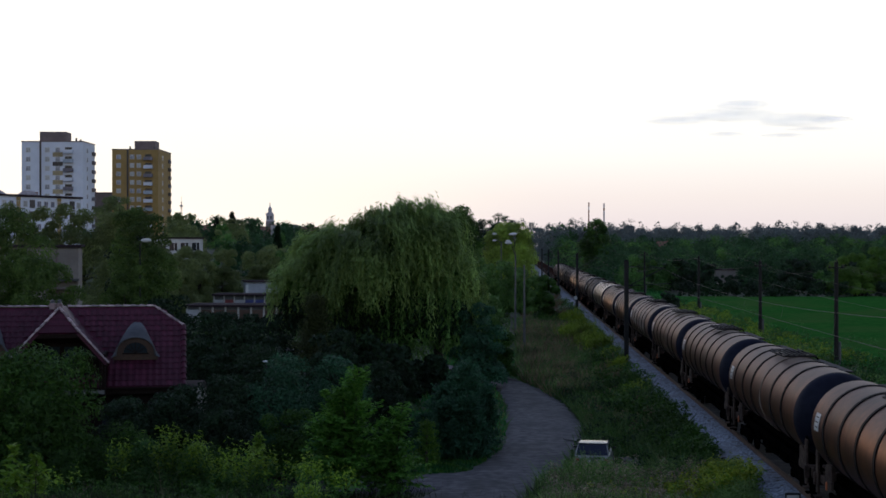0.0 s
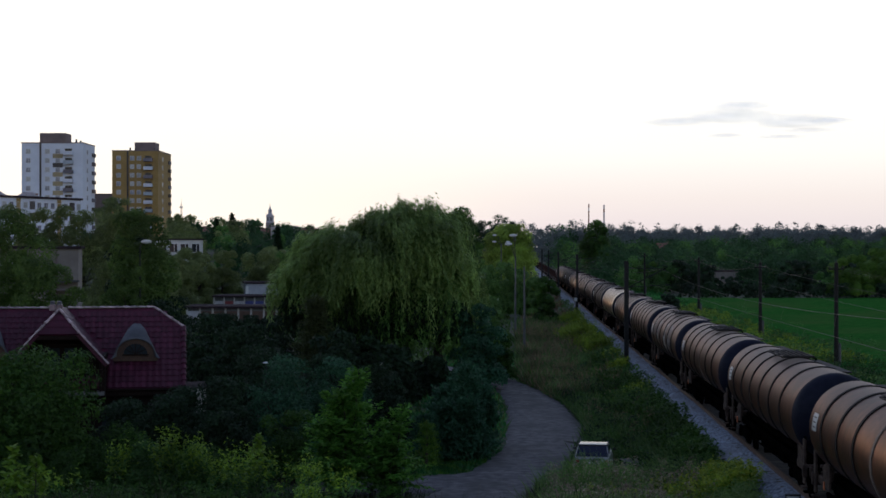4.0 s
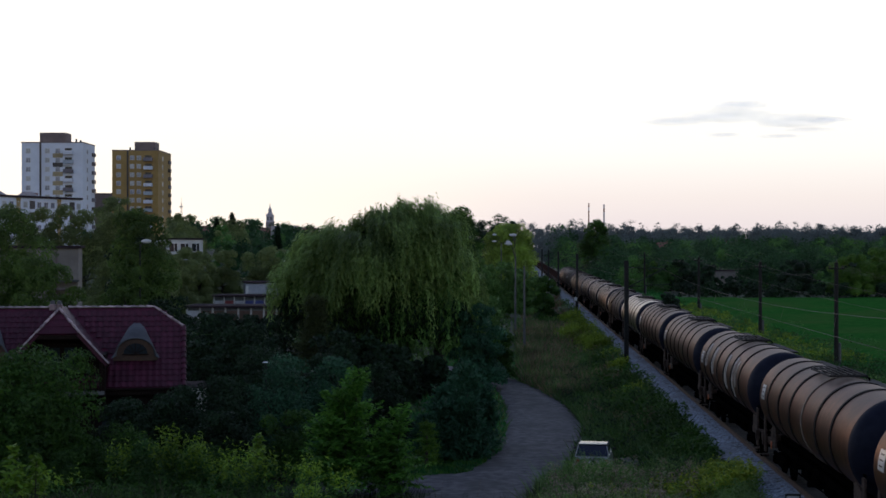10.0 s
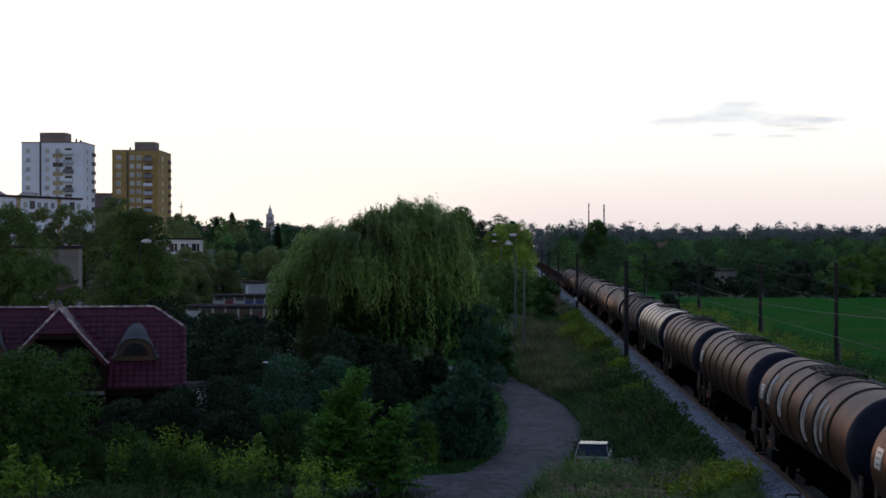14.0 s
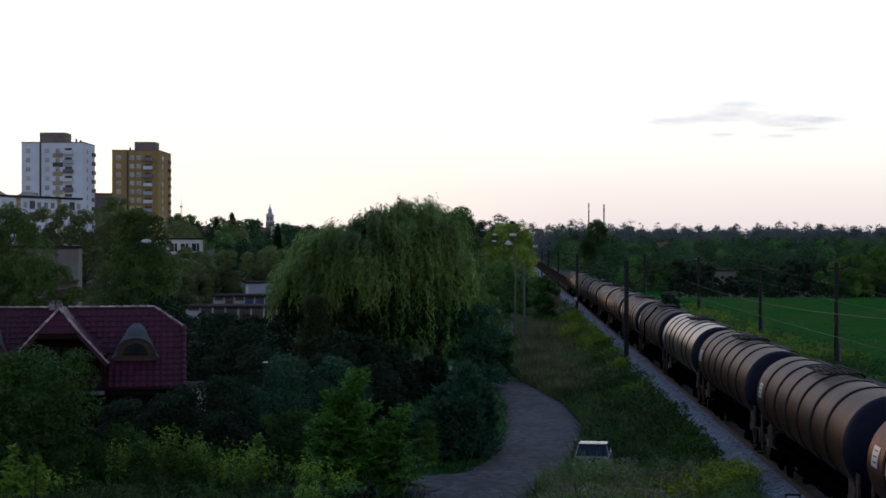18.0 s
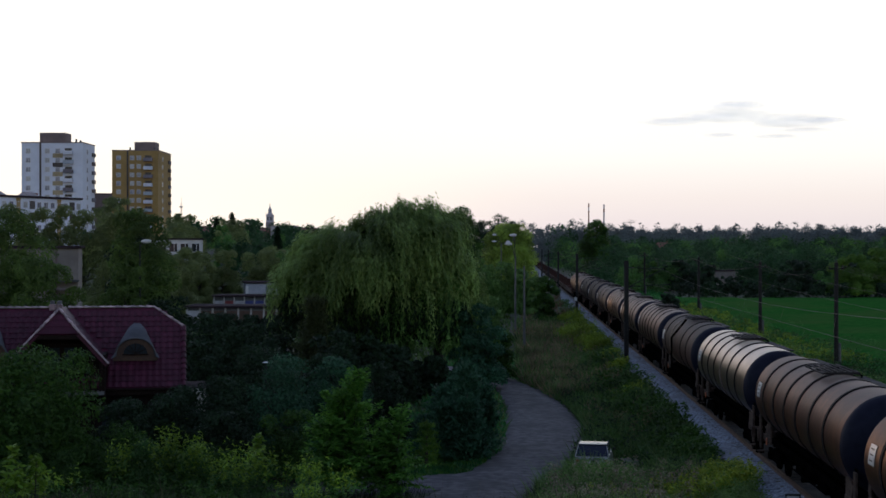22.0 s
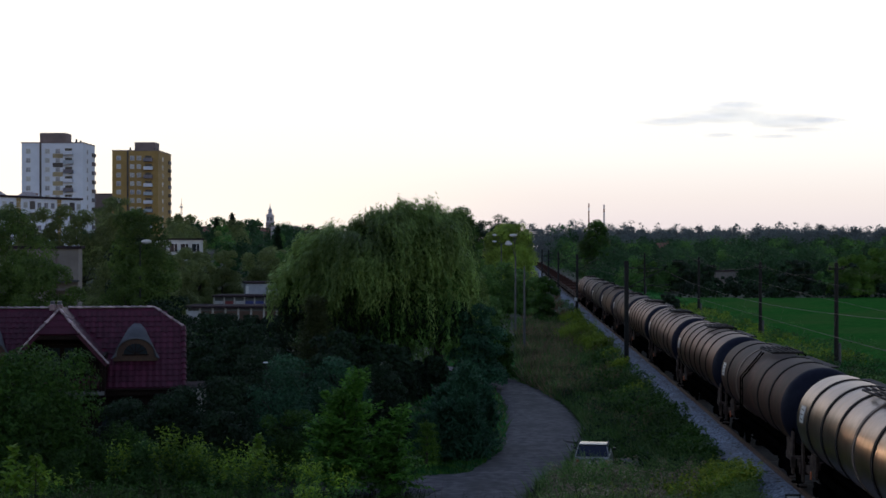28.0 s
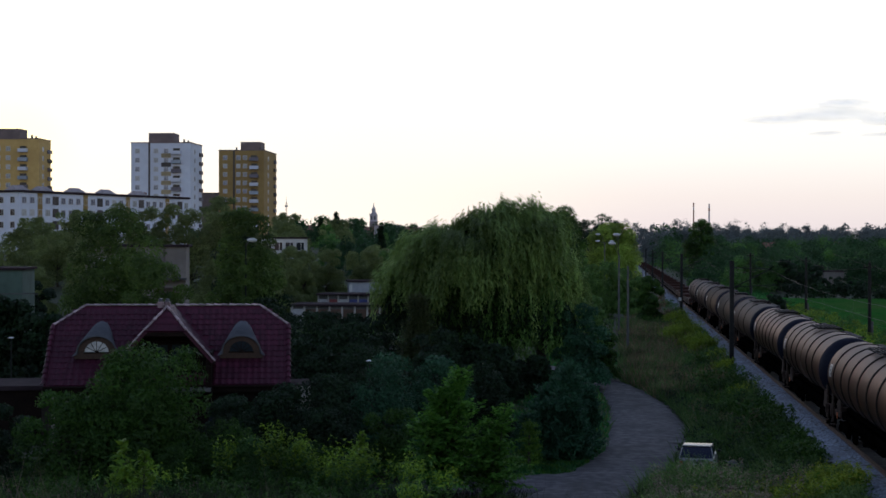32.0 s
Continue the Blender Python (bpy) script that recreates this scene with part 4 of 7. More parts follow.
def build_flat_wagon():
    w = thing("flat_wagon", pose(TRACK_X, 0, RAIL_Z), "low flat wagon with faded reddish sides, rolling on the track", "flat wagon", "flat wagons of the goods train")
    bm = bmesh.new()
    for k in range(40):
        bx(bm, (0, -7.8 + 0.4 * k, 1.2), (2.7, 0.38, 0.07))
    part("deck", bm, M["deck"], w)
    for s in (-1, 1):
        part("side_board", box((s * 1.38, 0, 1.34), (0.06, 16.0, 0.42), 0.01), M["wagon_side"], w, "faded pinkish side board")
        part("side_sill", box((s * 1.3, 0, 0.98), (0.16, 16.0, 0.3), 0.02), M["wagon_side"], w)
        part("end_board", box((0, s * 8.0, 1.38), (2.7, 0.08, 0.45), 0.01), M["deck"], w)
        for y in (-6, -3, 0, 3, 6):
            part("stake", box((s * 1.44, y, 1.3), (0.07, 0.12, 0.6), 0.01), M["rust_beam"], w)
        bogie(w, s * 5.6)
    end_gear(w, 8.2)
    return w


flat = build_flat_wagon()
for k in range(17, 40):
    y = FIRST + PITCH * k
    wagon = flat if k == 17 else copy_thing(flat, pose(TRACK_X, y, RAIL_Z))
    wagon.matrix_basis = pose(TRACK_X, y, RAIL_Z)
    TRAIN.append((wagon, y))


# ---- line-side masts, poles and wires ----
def catenary_mast(x, y):
    z = gz(x, y)
    t = thing("catenary_mast", pose(x, y, z), "dark steel catenary mast beside the track", "mast", "catenary masts")
    h = 8.75 - z
    bm = bmesh.new()
    for s in (-0.13, 0.13):
        bx(bm, (s, 0, h / 2), (0.06, 0.26, h), 0.01)
    bx(bm, (0, 0, h / 2), (0.2, 0.07, h))
    bx(bm, (0, 0, h), (0.34, 0.3, 0.05), 0.01)
    part("post", bm, M["mast"], t)
    part("footing", box((0, 0, 0.1), (0.7, 0.7, 0.5), 0.05), M["concrete"], t)
    dx = TRACK_X - x
    part("bracket_arm", rod(bmesh.new(), (0.1, 0, 6.2 - z + 0.6), (dx + 0.1, 0, 8.15 - z), 0.035), M["mast"], t)
    part("tie_rod", rod(bmesh.new(), (0.1, 0, 8.25 - z), (dx + 0.1, 0, 8.2 - z), 0.025), M["mast"], t)
    part("steady_arm", rod(rod(bmesh.new(), (0.1, 0, 6.85 - z), (dx + 0.6, 0, 7.05 - z), 0.025), (dx + 0.6, 0, 7.05 - z), (dx - 0.2, 0, 6.85 - z), 0.018), M["mast"], t)
    bm = bmesh.new()
    for k in range(4):
        rod(bm, (0.35 + 0.07 * k, 0, 8.24 - z), (0.39 + 0.07 * k, 0, 8.24 - z), 0.06, 0.03, 8)
    part("insulator", bm, M["steel_grey"], t)
    return t


MASTS = [(8.45, y) for y in (31.0, 108.0, 188.0, 262.0, 330.0, 400.0)]
for p in MASTS:
    catenary_mast(*p)


def wire_mesh(points, r=0.012):
    bm = bmesh.new()
    for a, b in zip(points, points[1:]):
        rod(bm, a, b, r, None, 4)
    return bm


def sag(a, b, drop, n=10):
    a, b = Vector(a), Vector(b)
    return [a.lerp(b, i / n) - Vector((0, 0, 4 * drop * (i / n) * (1 - i / n))) for i in range(n + 1)]


def overhead_line():
    t = thing("overhead_line", pose(0, 0, 0), "thin sagging overhead wires above the track", "overhead line", kind="structure")
    ys = [-45.0] + [p[1] for p in MASTS]
    for a, b in zip(ys, ys[1:]):
        part("messenger_wire", wire_mesh(sag((TRACK_X, a, 8.2), (TRACK_X, b, 8.2), 0.85), 0.007), M["wire"], t)
        part("contact_wire", wire_mesh(sag((TRACK_X - 0.2, a, 6.88), (TRACK_X - 0.2, b, 6.88), 0.06, 6), 0.007), M["wire"], t)
        bm = bmesh.new()
        for k in range(1, 8):
            u = k / 8
            y = a + (b - a) * u
            rod(bm, (TRACK_X - 0.15, y, 6.86), (TRACK_X - 0.03, y, 8.2 - 3.4 * u * (1 - u)), 0.003, None, 4)
        part("dropper", bm, M["wire"], t)


overhead_line()
POLES = [(26.0, 66.0, 8.6), (26.7, 122.0, 8.5), (26.4, 157.0, 8.0), (26.4, 208.0, 8.3), (26.5, 293.0, 8.4), (26.5, 380.0, 8.4)]


def line_pole(x, y, h):
    t = thing("telegraph_pole", pose(x, y, gz(x, y)), "dark tarred wooden line pole in the weeds", "pole", "telegraph poles")
    part("pole", rod(bmesh.new(), (0, 0, -0.2), (0, 0, h), 0.2, 0.16, 10), M["pole_wood"], t)
    part("stub", rod(bmesh.new(), (0.3, 0, -0.2), (0.27, 0, 1.9), 0.12, 0.12, 8), M["concrete"], t, "grey concrete stub")
    part("crossarm", box((0, 0, h - 0.5), (1.3, 0.1, 0.12), 0.01), M["pole_wood"], t)
    for s in (-0.55, 0.0, 0.55):
        part("insulator", lathe([(0, 0.03), (0.08, 0.06), (0.12, 0.05), (0.2, 0.03), (0.2, 0.0)], 8, "Z"), M["steel_grey"], t, m=pose(s, 0, h - (0.44 if s else 0.0)))
    return t


for p in POLES:
    line_pole(*p)
pl = thing("pole_line", pose(0, 0, 0), "three thin wires slung between the poles", "wires", kind="structure")
for (xa, ya, ha), (xb, yb, hb) in zip(POLES, POLES[1:]):
    for s in (-0.55, 0.0, 0.55):
        part("wire", wire_mesh(sag((xa + s, ya, ha - 0.25), (xb + s, yb, hb - 0.25), 0.9), 0.0045), M["wire"], pl)
for (xa, za), (xb, zb), d in (((15.2, 9.0), (14.6, 7.4), 0.7), ((18.4, 9.2), (17.5, 7.5), 0.7)):
    part("feeder_wire", wire_mesh(sag((xb, 30, zb), (xa, 128, za), d, 12), 0.006), M["wire"], pl)


def board_on_post(name, x, y, w, h, top, label, z=None):
    z = gz(x, y) if z is None else z
    t = thing(name, pose(x, y, z), label, "sign")
    part("post", rod(bmesh.new(), (0, 0.03, -0.1), (0, 0.03, top), 0.035), M["steel_grey"], t)
    part("board_back", box((0, 0, top - h / 2), (w, 0.03, h), 0.004), M["black"], t, "black border")
    part("board_face", box((0, -0.02, top - h / 2), (w * 0.8, 0.012, h * 0.76), 0.002), M["white_sign"], t, "white face")
    return t


board_on_post("trackside_sign", 8.2, 187.0, 0.5, 0.55, 2.6, "small white marker board on a post by the track")
s1 = board_on_post("trackside_sign", 9.12, 48.0, 0.5, 0.6, 1.0, "white marker board with a black border by the ballast", 0.85)
part("lettering", box((0, -0.03, 0.72), (0.05, 0.006, 0.2)), M["black"], s1)


def lamp_post(x, y, h, heads, label, thick=0.13, paint="concrete"):
    z = gz(x, y)
    t = thing("street_lamp", pose(x, y, z), label, "street lamp", "lane lamps")
    part("post", rod(bmesh.new(), (0, 0, -0.1), (0, 0, h), thick, thick * 0.62, 10), M[paint], t)
    for dx, dz in heads:
        bm = rod(bmesh.new(), (0, 0, h - 0.2), (dx * 0.5, 0, h + dz * 0.8), 0.035)
        rod(bm, (dx * 0.5, 0, h + dz * 0.8), (dx * 0.85, 0, h + dz), 0.03)
        part("arm", bm, M["steel_grey"], t)
        hd = part("lamp_head", lathe([(-0.42, 0.0), (-0.36, 0.1), (-0.1, 0.17), (0.2, 0.15), (0.4, 0.06), (0.42, 0.0)], 12), M["window_white"], t, "white oval lamp head", True, pose(dx, 0, h + dz, 0, 0, 90))
        part("lens", box((0, 0, -0.1), (0.2, 0.5, 0.08), 0.03), M["curtain"], hd)
    return t


lamp_post(-1.66, 255.0, 10.2, [(-1.2, 0.35), (-1.15, 1.5), (1.2, 0.3)], "tall concrete lamp post with three oval heads")
lamp_post(0.5, 161.0, 8.7, [(-0.75, 1.35), (-0.25, 2.3)], "weathered concrete lamp post with two raised heads")
lamp_post(1.22, 133.0, 8.0, [], "bare concrete post beside the lane")
lamp_post(-29.2, 114.6, 9.9, [(0.5, 0.25)], "dark lamp post with a pale oval head among trees", 0.07, "mast")


# ---- the house with the red roof ----
def prism(name, poly, depth, mat, parent, label="", m=None):
    """A flat polygon given a thickness along its normal, downwards."""
    p = [Vector(q) for q in poly]
    n = (p[1] - p[0]).cross(p[2] - p[0]).normalized()
    if n.z < 0:
        p.reverse()
        n = -n
    k = len(p)
    v = p + [q - n * depth for q in p]
    f = [tuple(range(k)), tuple(range(2 * k - 1, k - 1, -1))] + [(i, k + i, k + (i + 1) % k, (i + 1) % k) for i in range(k)]
    return hang(name, make_mesh(name, v, f, mat), parent, m, label)


def cap_run(parent, a, b, mat, r=0.062, length=0.36):
    """Half-round ridge tiles laid from a to b, each lapping the next."""
    a, b = Vector(a), Vector(b)
    n = max(1, round((b - a).length / length))
    ln = (b - a).length / n
    v, f = [], []
    for i in range(7):
        an = math.pi * i / 6
        for y, rr in ((0, r * 1.45), (ln * 1.06, r * 0.85)):
            v += [(rr * math.cos(an), y, rr * math.sin(an)), ((rr - 0.025) * math.cos(an), y, (rr - 0.025) * math.sin(an))]
    for i in range(6):
        q = i * 4
        f += [(q, q + 2, q + 6, q + 4), (q + 1, q + 5, q + 7, q + 3), (q, q + 4, q + 5, q + 1), (q + 2, q + 3, q + 7, q + 6)]
    f += [(0, 1, 3, 2), (24, 26, 27, 25)]
    me = make_mesh("ridge_tile", v, f, mat)
    d = (b - a).normalized()
    side = d.cross(Vector((0, 0, 1))).normalized()
    up = side.cross(d)
    rot = Matrix((side, d, up)).transposed().to_4x4()
    for k in range(n):
        hang("ridge_tile", me, parent, Matrix.Translation(a + d * ln * k) @ rot)


def red_house():
    rng = np.random.default_rng(21)
    t = thing("house", pose(-20.55, 66.0, 0, 0, 0, 12.65), "detached house with dark red tiled roof and arched dormers", "house")
    L, LR, ZE, ZR, D = 5.6, 4.2, 3.34, 6.86, 4.0
    slope = (ZR - ZE) / D
    yh = 2.97
    zh = ZE + slope * yh
    front = [(-L, 0, ZE), (L, 0, ZE), (L, yh, zh), (LR, D, ZR), (-LR, D, ZR), (-L, yh, zh)]
    roof = prism("roof", front, 0.16, M["tile"], t)
    prism("roof_back", [(x, 2 * D - y, z) for x, y, z in front], 0.16, M["tile"], t)
    for s in (-1, 1):
        prism("roof_hip", [(s * L, yh, zh), (s * L, 2 * D - yh, zh), (s * LR, D, ZR)], 0.16, M["tile"], t)
        g = [(s * 5.3, 0.5, 0), (s * 5.3, 7.5, 0), (s * 5.3, 7.5, 3.55), (s * 5.3, 2 * D - yh, zh - 0.2), (s * 5.3, yh, zh - 0.2), (s * 5.3, 0.5, 3.55)]
        k = len(g)
        v = g + [(x - s * 0.3, y, z) for x, y, z in g]
        f = [tuple(range(k)), tuple(range(2 * k - 1, k - 1, -1))] + [(i, k + i, k + (i + 1) % k, (i + 1) % k) for i in range(k)]
        hang("gable_wall", make_mesh("gable_wall", v, f, M["beige_wall"]), t)
    # front wall coloured near black for the deep shade below the eaves
    part("front_wall", box((0, 0.65, 1.75), (10.3, 0.3, 3.5)), M["shade_dark_wood"], t)
    part("back_wall", box((0, 7.35, 1.75), (10.3, 0.3, 3.5)), M["beige_wall"], t)
    for x in (-4.0, -2.0, 2.4, 4.2):
        wn_ = part("window", box((x, 0.47, 1.6), (1.2, 0.08, 1.3), 0.01), M["shade_dark_wood"], t)
        part("pane", box((x, 0.42, 1.6), (1.0, 0.02, 1.1)), M["glass"], wn_)
    part("gutter", rod(bmesh.new(), (-L, -0.06, ZE - 0.06), (L, -0.06, ZE - 0.06), 0.06), M["shade_dark_wood"], t)
    part("fascia", box((0, 0.06, ZE - 0.2), (2 * L, 0.06, 0.2)), M["shade_dark_wood"], t)
    part("soffit", box((0, 0.3, ZE - 0.3), (2 * L - 0.1, 0.55, 0.05)), M["shade_dark_wood"], t)
    # cross gable with a small hip over the recessed balcony
    GW, GZ, YF, HZ, HX = 2.2, 4.5, -0.75, 5.9, 0.95
    for s in (-1, 1):
        ym = (GZ - ZE) / slope
        prism("cross_roof", [(0, 0.35, 6.95), (s * HX, YF, HZ), (s * GW, YF, GZ), (s * GW, ym, GZ), (0, 4.0, 6.95)], 0.14, M["tile"], t)
        cap_run(t, (s * GW * 1.01, YF, GZ + 0.02), (s * HX, YF, HZ + 0.04), M["ridge"], 0.058)
        cap_run(t, (s * HX, YF, HZ + 0.04), (0, 0.35, 6.99), M["ridge"], 0.058)
        part("barge_board", box((0, 0, 0), (1.9, 0.06, 0.2), 0.01), M["shade_dark_wood"], t, m=Matrix.Translation((s * 1.57, YF + 0.05, 5.08)) @ Matrix.Rotation(radians(s * 48), 4, "Y"))
        part("side_wall", box((s * 2.0, 0.7, 3.9), (0.16, 2.6, 2.0)), M["shade_dark_wood"], t)
        part("brace", rod(bmesh.new(), (s * 1.9, YF + 0.15, 4.0), (s * 1.9, YF + 0.15, 4.7), 0.07), M["shade_dark_wood"], t)
    prism("hip_face", [(-HX, YF, HZ), (HX, YF, HZ), (0, 0.35, 6.95)], 0.14, M["tile"], t)
    part("tie_beam", box((0, YF + 0.1, HZ - 0.16), (2 * HX + 0.2, 0.14, 0.2), 0.02), M["shade_dark_wood"], t)
    v = [(-2.1, 0.6, 3.0), (2.1, 0.6, 3.0), (2.1, 0.6, 4.5), (1.0, 0.6, 5.7), (-1.0, 0.6, 5.7), (-2.1, 0.6, 4.5)]
    v += [(x, 0.75, z) for x, _, z in v]
    hang("gable_panelling", make_mesh("gable_panelling", v, [tuple(range(5, -1, -1)), tuple(range(6, 12))] + [(i, (i + 1) % 6, 6 + (i + 1) % 6, 6 + i) for i in range(6)], M["shade_dark_wood"]), t, None, "dark wooden panelling")
    dr = part("balcony_door", box((0.1, 0.55, 4.3), (1.6, 0.08, 2.1), 0.02), M["shade_dark_wood"], t)
    for s in (-0.35, 0.35):
        part("pane", box((0.1 + s, 0.5, 4.4), (0.5, 0.02, 1.6)), M["glass"], dr)
    part("balcony_floor", box((0, -0.1, 3.2), (4.1, 1.5, 0.16)), M["concrete"], t)
    for k in range(19):
        part("baluster", box((-1.9 + 0.21 * k, -0.78, 3.75), (0.09, 0.04, 0.95), 0.01), M["shade_dark_wood"], t)
    part("balcony_rail", box((0, -0.78, 4.25), (4.0, 0.1, 0.08), 0.02), M["shade_dark_wood"], t)
    # arched dormers in sheet metal
    for s, cx in ((-1, -3.32), (1, 3.38)):
        prof = [(-1.12, -0.06), (-1.0, -0.02)] + [(-0.96 * math.cos(math.pi * i / 14), 0.9 * math.sin(math.pi * i / 14) ** 0.9) for i in range(15)] + [(1.0, -0.02), (1.12, -0.06)]
        y0, z0 = 1.0, 4.7
        v, f = [], []
        for x, z in prof:
            zb = z0 + 0.72 + 0.92 * z
            yb = (zb - ZE) / slope + 0.12
            v += [(cx + x, y0, z0 + z), (cx + x * 0.5, yb, zb), (cx + x * 0.93, y0, z0 + z * 0.92), (cx + x * 0.46, yb, zb - 0.06)]
        for i in range(len(prof) - 1):
            p, q = 4 * i, 4 * i + 4
            f += [(p, q, q + 1, p + 1), (p + 2, p + 3, q + 3, q + 2), (p, p + 2, q + 2, q)]
        dm = hang("dormer", make_mesh("dormer", v, f, M["lead"], True), t, None, "arched dormer with grey sheet-metal roof")
        q = [(cx + 0.92 * x, 1.12, z0 + 0.92 * z) for x, z in prof] + [(cx + 1.0, 1.12, 4.5), (cx - 1.0, 1.12, 4.5)]
        k = len(q)
        hang("dormer_face", make_mesh("dormer_face", q + [(x, 1.3, z) for x, y, z in q], [tuple(range(k)), tuple(range(2 * k - 1, k - 1, -1))] + [(i, (i + 1) % k, k + (i + 1) % k, k + i) for i in range(k)], M["brown_wood"]), dm)
        arc = [(cx + 0.55 * math.cos(math.pi * i / 12), 1.07, 4.82 + 0.5 * math.sin(math.pi * i / 12)) for i in range(13)]
        k = len(arc)
        hang("pane", make_mesh("pane", arc + [(x, 1.11, z) for x, y, z in arc], [tuple(range(k)), tuple(range(2 * k - 1, k - 1, -1))] + [(i, (i + 1) % k, k + (i + 1) % k, k + i) for i in range(k)], M["curtain"] if s < 0 else M["glass"]), dm, None, "half-round window" if s > 0 else "half-round window with a white blind")
        bm = bmesh.new()
        for a in (30, 60, 90, 120, 150):
            rod(bm, (cx, 1.05, 4.82), (cx + 0.55 * math.cos(radians(a)), 1.05, 4.82 + 0.5 * math.sin(radians(a))), 0.016, None, 4)
        bx(bm, (cx, 1.05, 4.8), (1.2, 0.04, 0.06))
        part("glazing_bar", bm, M["shade_dark_wood"], dm)
    # ridge, hips, verges
    cap_run(t, (-LR, D, ZR + 0.03), (-0.1, D, ZR + 0.03), M["ridge"])
    cap_run(t, (0.1, D, ZR + 0.03), (LR, D, ZR + 0.03), M["ridge"])
    for s in (-1, 1):
        cap_run(t, (s * L, yh, zh + 0.03), (s * LR, D, ZR + 0.03), M["ridge"])
        cap_run(t, (s * L, 0, ZE + 0.03), (s * L, yh, zh + 0.03), M["tile"], 0.1)
    for k, x in enumerate((-0.62, -0.3)):
        vent = part("chimney_stack", box((x, D, ZR + 0.05), (0.28, 0.4, 0.3), 0.02), M["ridge"], t, "low pale chimney base")
        part("pot", lathe([(0, 0.0), (0, 0.12), (0.1, 0.1), (0.14, 0.14), (0.17, 0.0)], 12, "Z"), M["lead"], vent, "dull metal pot", True, pose(x, D, ZR + 0.2))
    # pantiles on the front slope
    tw, tl = 0.30, 0.36
    run = math.hypot(D, ZR - ZE)
    v, f = [], []
    prof = [(-0.15, 0.0), (-0.09, 0.035), (-0.03, 0.045), (0.03, 0.02), (0.08, 0.0), (0.15, 0.012)]
    for y, lift in ((0.0, 0.035), (tl * 1.06, 0.008)):
        v += [(x, y, z + lift) for x, z in prof]
    v += [(x, 0.0, z + 0.005) for x, z in prof]
    for i in range(5):
        f += [(i, i + 1, 7 + i, 6 + i), (12 + i, 13 + i, i + 1, i)]
    tile = make_mesh("roof_tile", v, f, M["tile"])
    rot = Matrix.Rotation(math.atan(slope), 4, "X")
    rest_v, rest_f, base = [], [], 0
    made = 0
    for r in range(int(run / tl)):
        u = (r * tl) / run
        y, z = D * u, ZE + (ZR - ZE) * u
        half = L - 0.16 if y < yh else L - 0.16 - (y - yh) / (D - yh) * (L - LR)
        for c in range(37):
            x = -L + 0.2 + tw * (c + 0.5)
            if abs(x) > half or (abs(x) < (6.95 - z) and z > GZ - 0.1) or (abs(x) < 2.0 and z < GZ):
                continue
            m = Matrix.Translation((x, y, z + 0.012)) @ rot @ pose(0, 0, 0, rng.uniform(-1, 1), rng.uniform(-1.5, 1.5), 0)
            if x > 0 and made < 300:
                hang("roof_tile", tile, roof, m)
                made += 1
            else:
                rest_v += [m @ Vector(q) for q in v]
                rest_f += [tuple(base + i for i in q) for q in f]
                base += len(v)
    tagged(hang("roof_tiles", make_mesh("roof_tiles", rest_v, rest_f, M["tile"]), roof), kind="stuff")
    # tile courses on the small slopes of the cross gable
    for s in (-1, 1):
        bm = bmesh.new()
        for k in range(7):
            u = k / 7
            z = GZ + 0.1 + (6.8 - GZ) * u
            x = GW * (6.95 - z) / (6.95 - GZ)
            y0 = YF + 0.1 if z < HZ else YF + (z - HZ) * 1.08
            y1 = (z - ZE) / slope + 0.1
            bx(bm, (s * x, (y0 + y1) / 2, z), (0.36, y1 - y0, 0.05), 0, Matrix.Rotation(radians(s * 45), 4, "Y"))
        part("tile_course", bm, M["tile"], t)
    for k in range(3):
        z = HZ + 0.1 + 0.3 * k
        part("tile_course", box((0, YF + (z - HZ) * 1.08, z), (2 * HX * (6.95 - z) / (6.95 - HZ), 0.3, 0.05), 0, Matrix.Rotation(radians(43), 4, "X")), M["tile"], t)
    return t


red_house()


def outbuilding(name, x, y, w, d, h, wall, roof, label, z0=None, rz=14.0, over=0.25, category="building", rt=0.25):
    z0 = gz(x, y) if z0 is None else z0
    t = thing(name, pose(x, y, z0, 0, 0, rz), label, category)
    part("wall", box((0, 0.12, h / 2), (w, 0.24, h)), wall, t)
    part("wall", box((0, d - 0.12, h / 2), (w, 0.24, h)), wall, t)
    for s in (-1, 1):
        part("wall", box((s * (w / 2 - 0.12), d / 2, h / 2), (0.24, d - 0.48, h)), wall, t)
    part("roof", box((0, d / 2, h + rt / 2), (w + 2 * over, d + 2 * over, rt), 0.03), roof, t)
    return t


outbuilding("shed", -15.5, 72.0, 0.9, 3.0, 2.8, M["render_light"], M["roof_felt"], "pale rendered shed with a dark flat roof", over=0.05, rt=0.08)
outbuilding("shed", -30.6, 71.5, 3.4, 4.0, 2.45, M["shade_dark_wood"], M["roof_felt"], "low shed with a dark red roof beside the house")


def add_window(t, me_frame, me_pane, m):
    w = hang("window", me_frame, t, m)
    hang("pane", me_pane, w)


def ring_frame(w, h, d=0.12, k=0.1):
    bm = bmesh.new()
    for s in (-1, 1):
        bx(bm, (s * (w - k) / 2, 0, 0), (k, d, h))
        bx(bm, (0, 0, s * (h - k) / 2), (w - 2 * k, d, k))
    bx(bm, (0.1 * w, 0, 0), (k * 0.8, d * 0.8, h - 2 * k))
    return mesh_of("window", bm, M["window_white"])


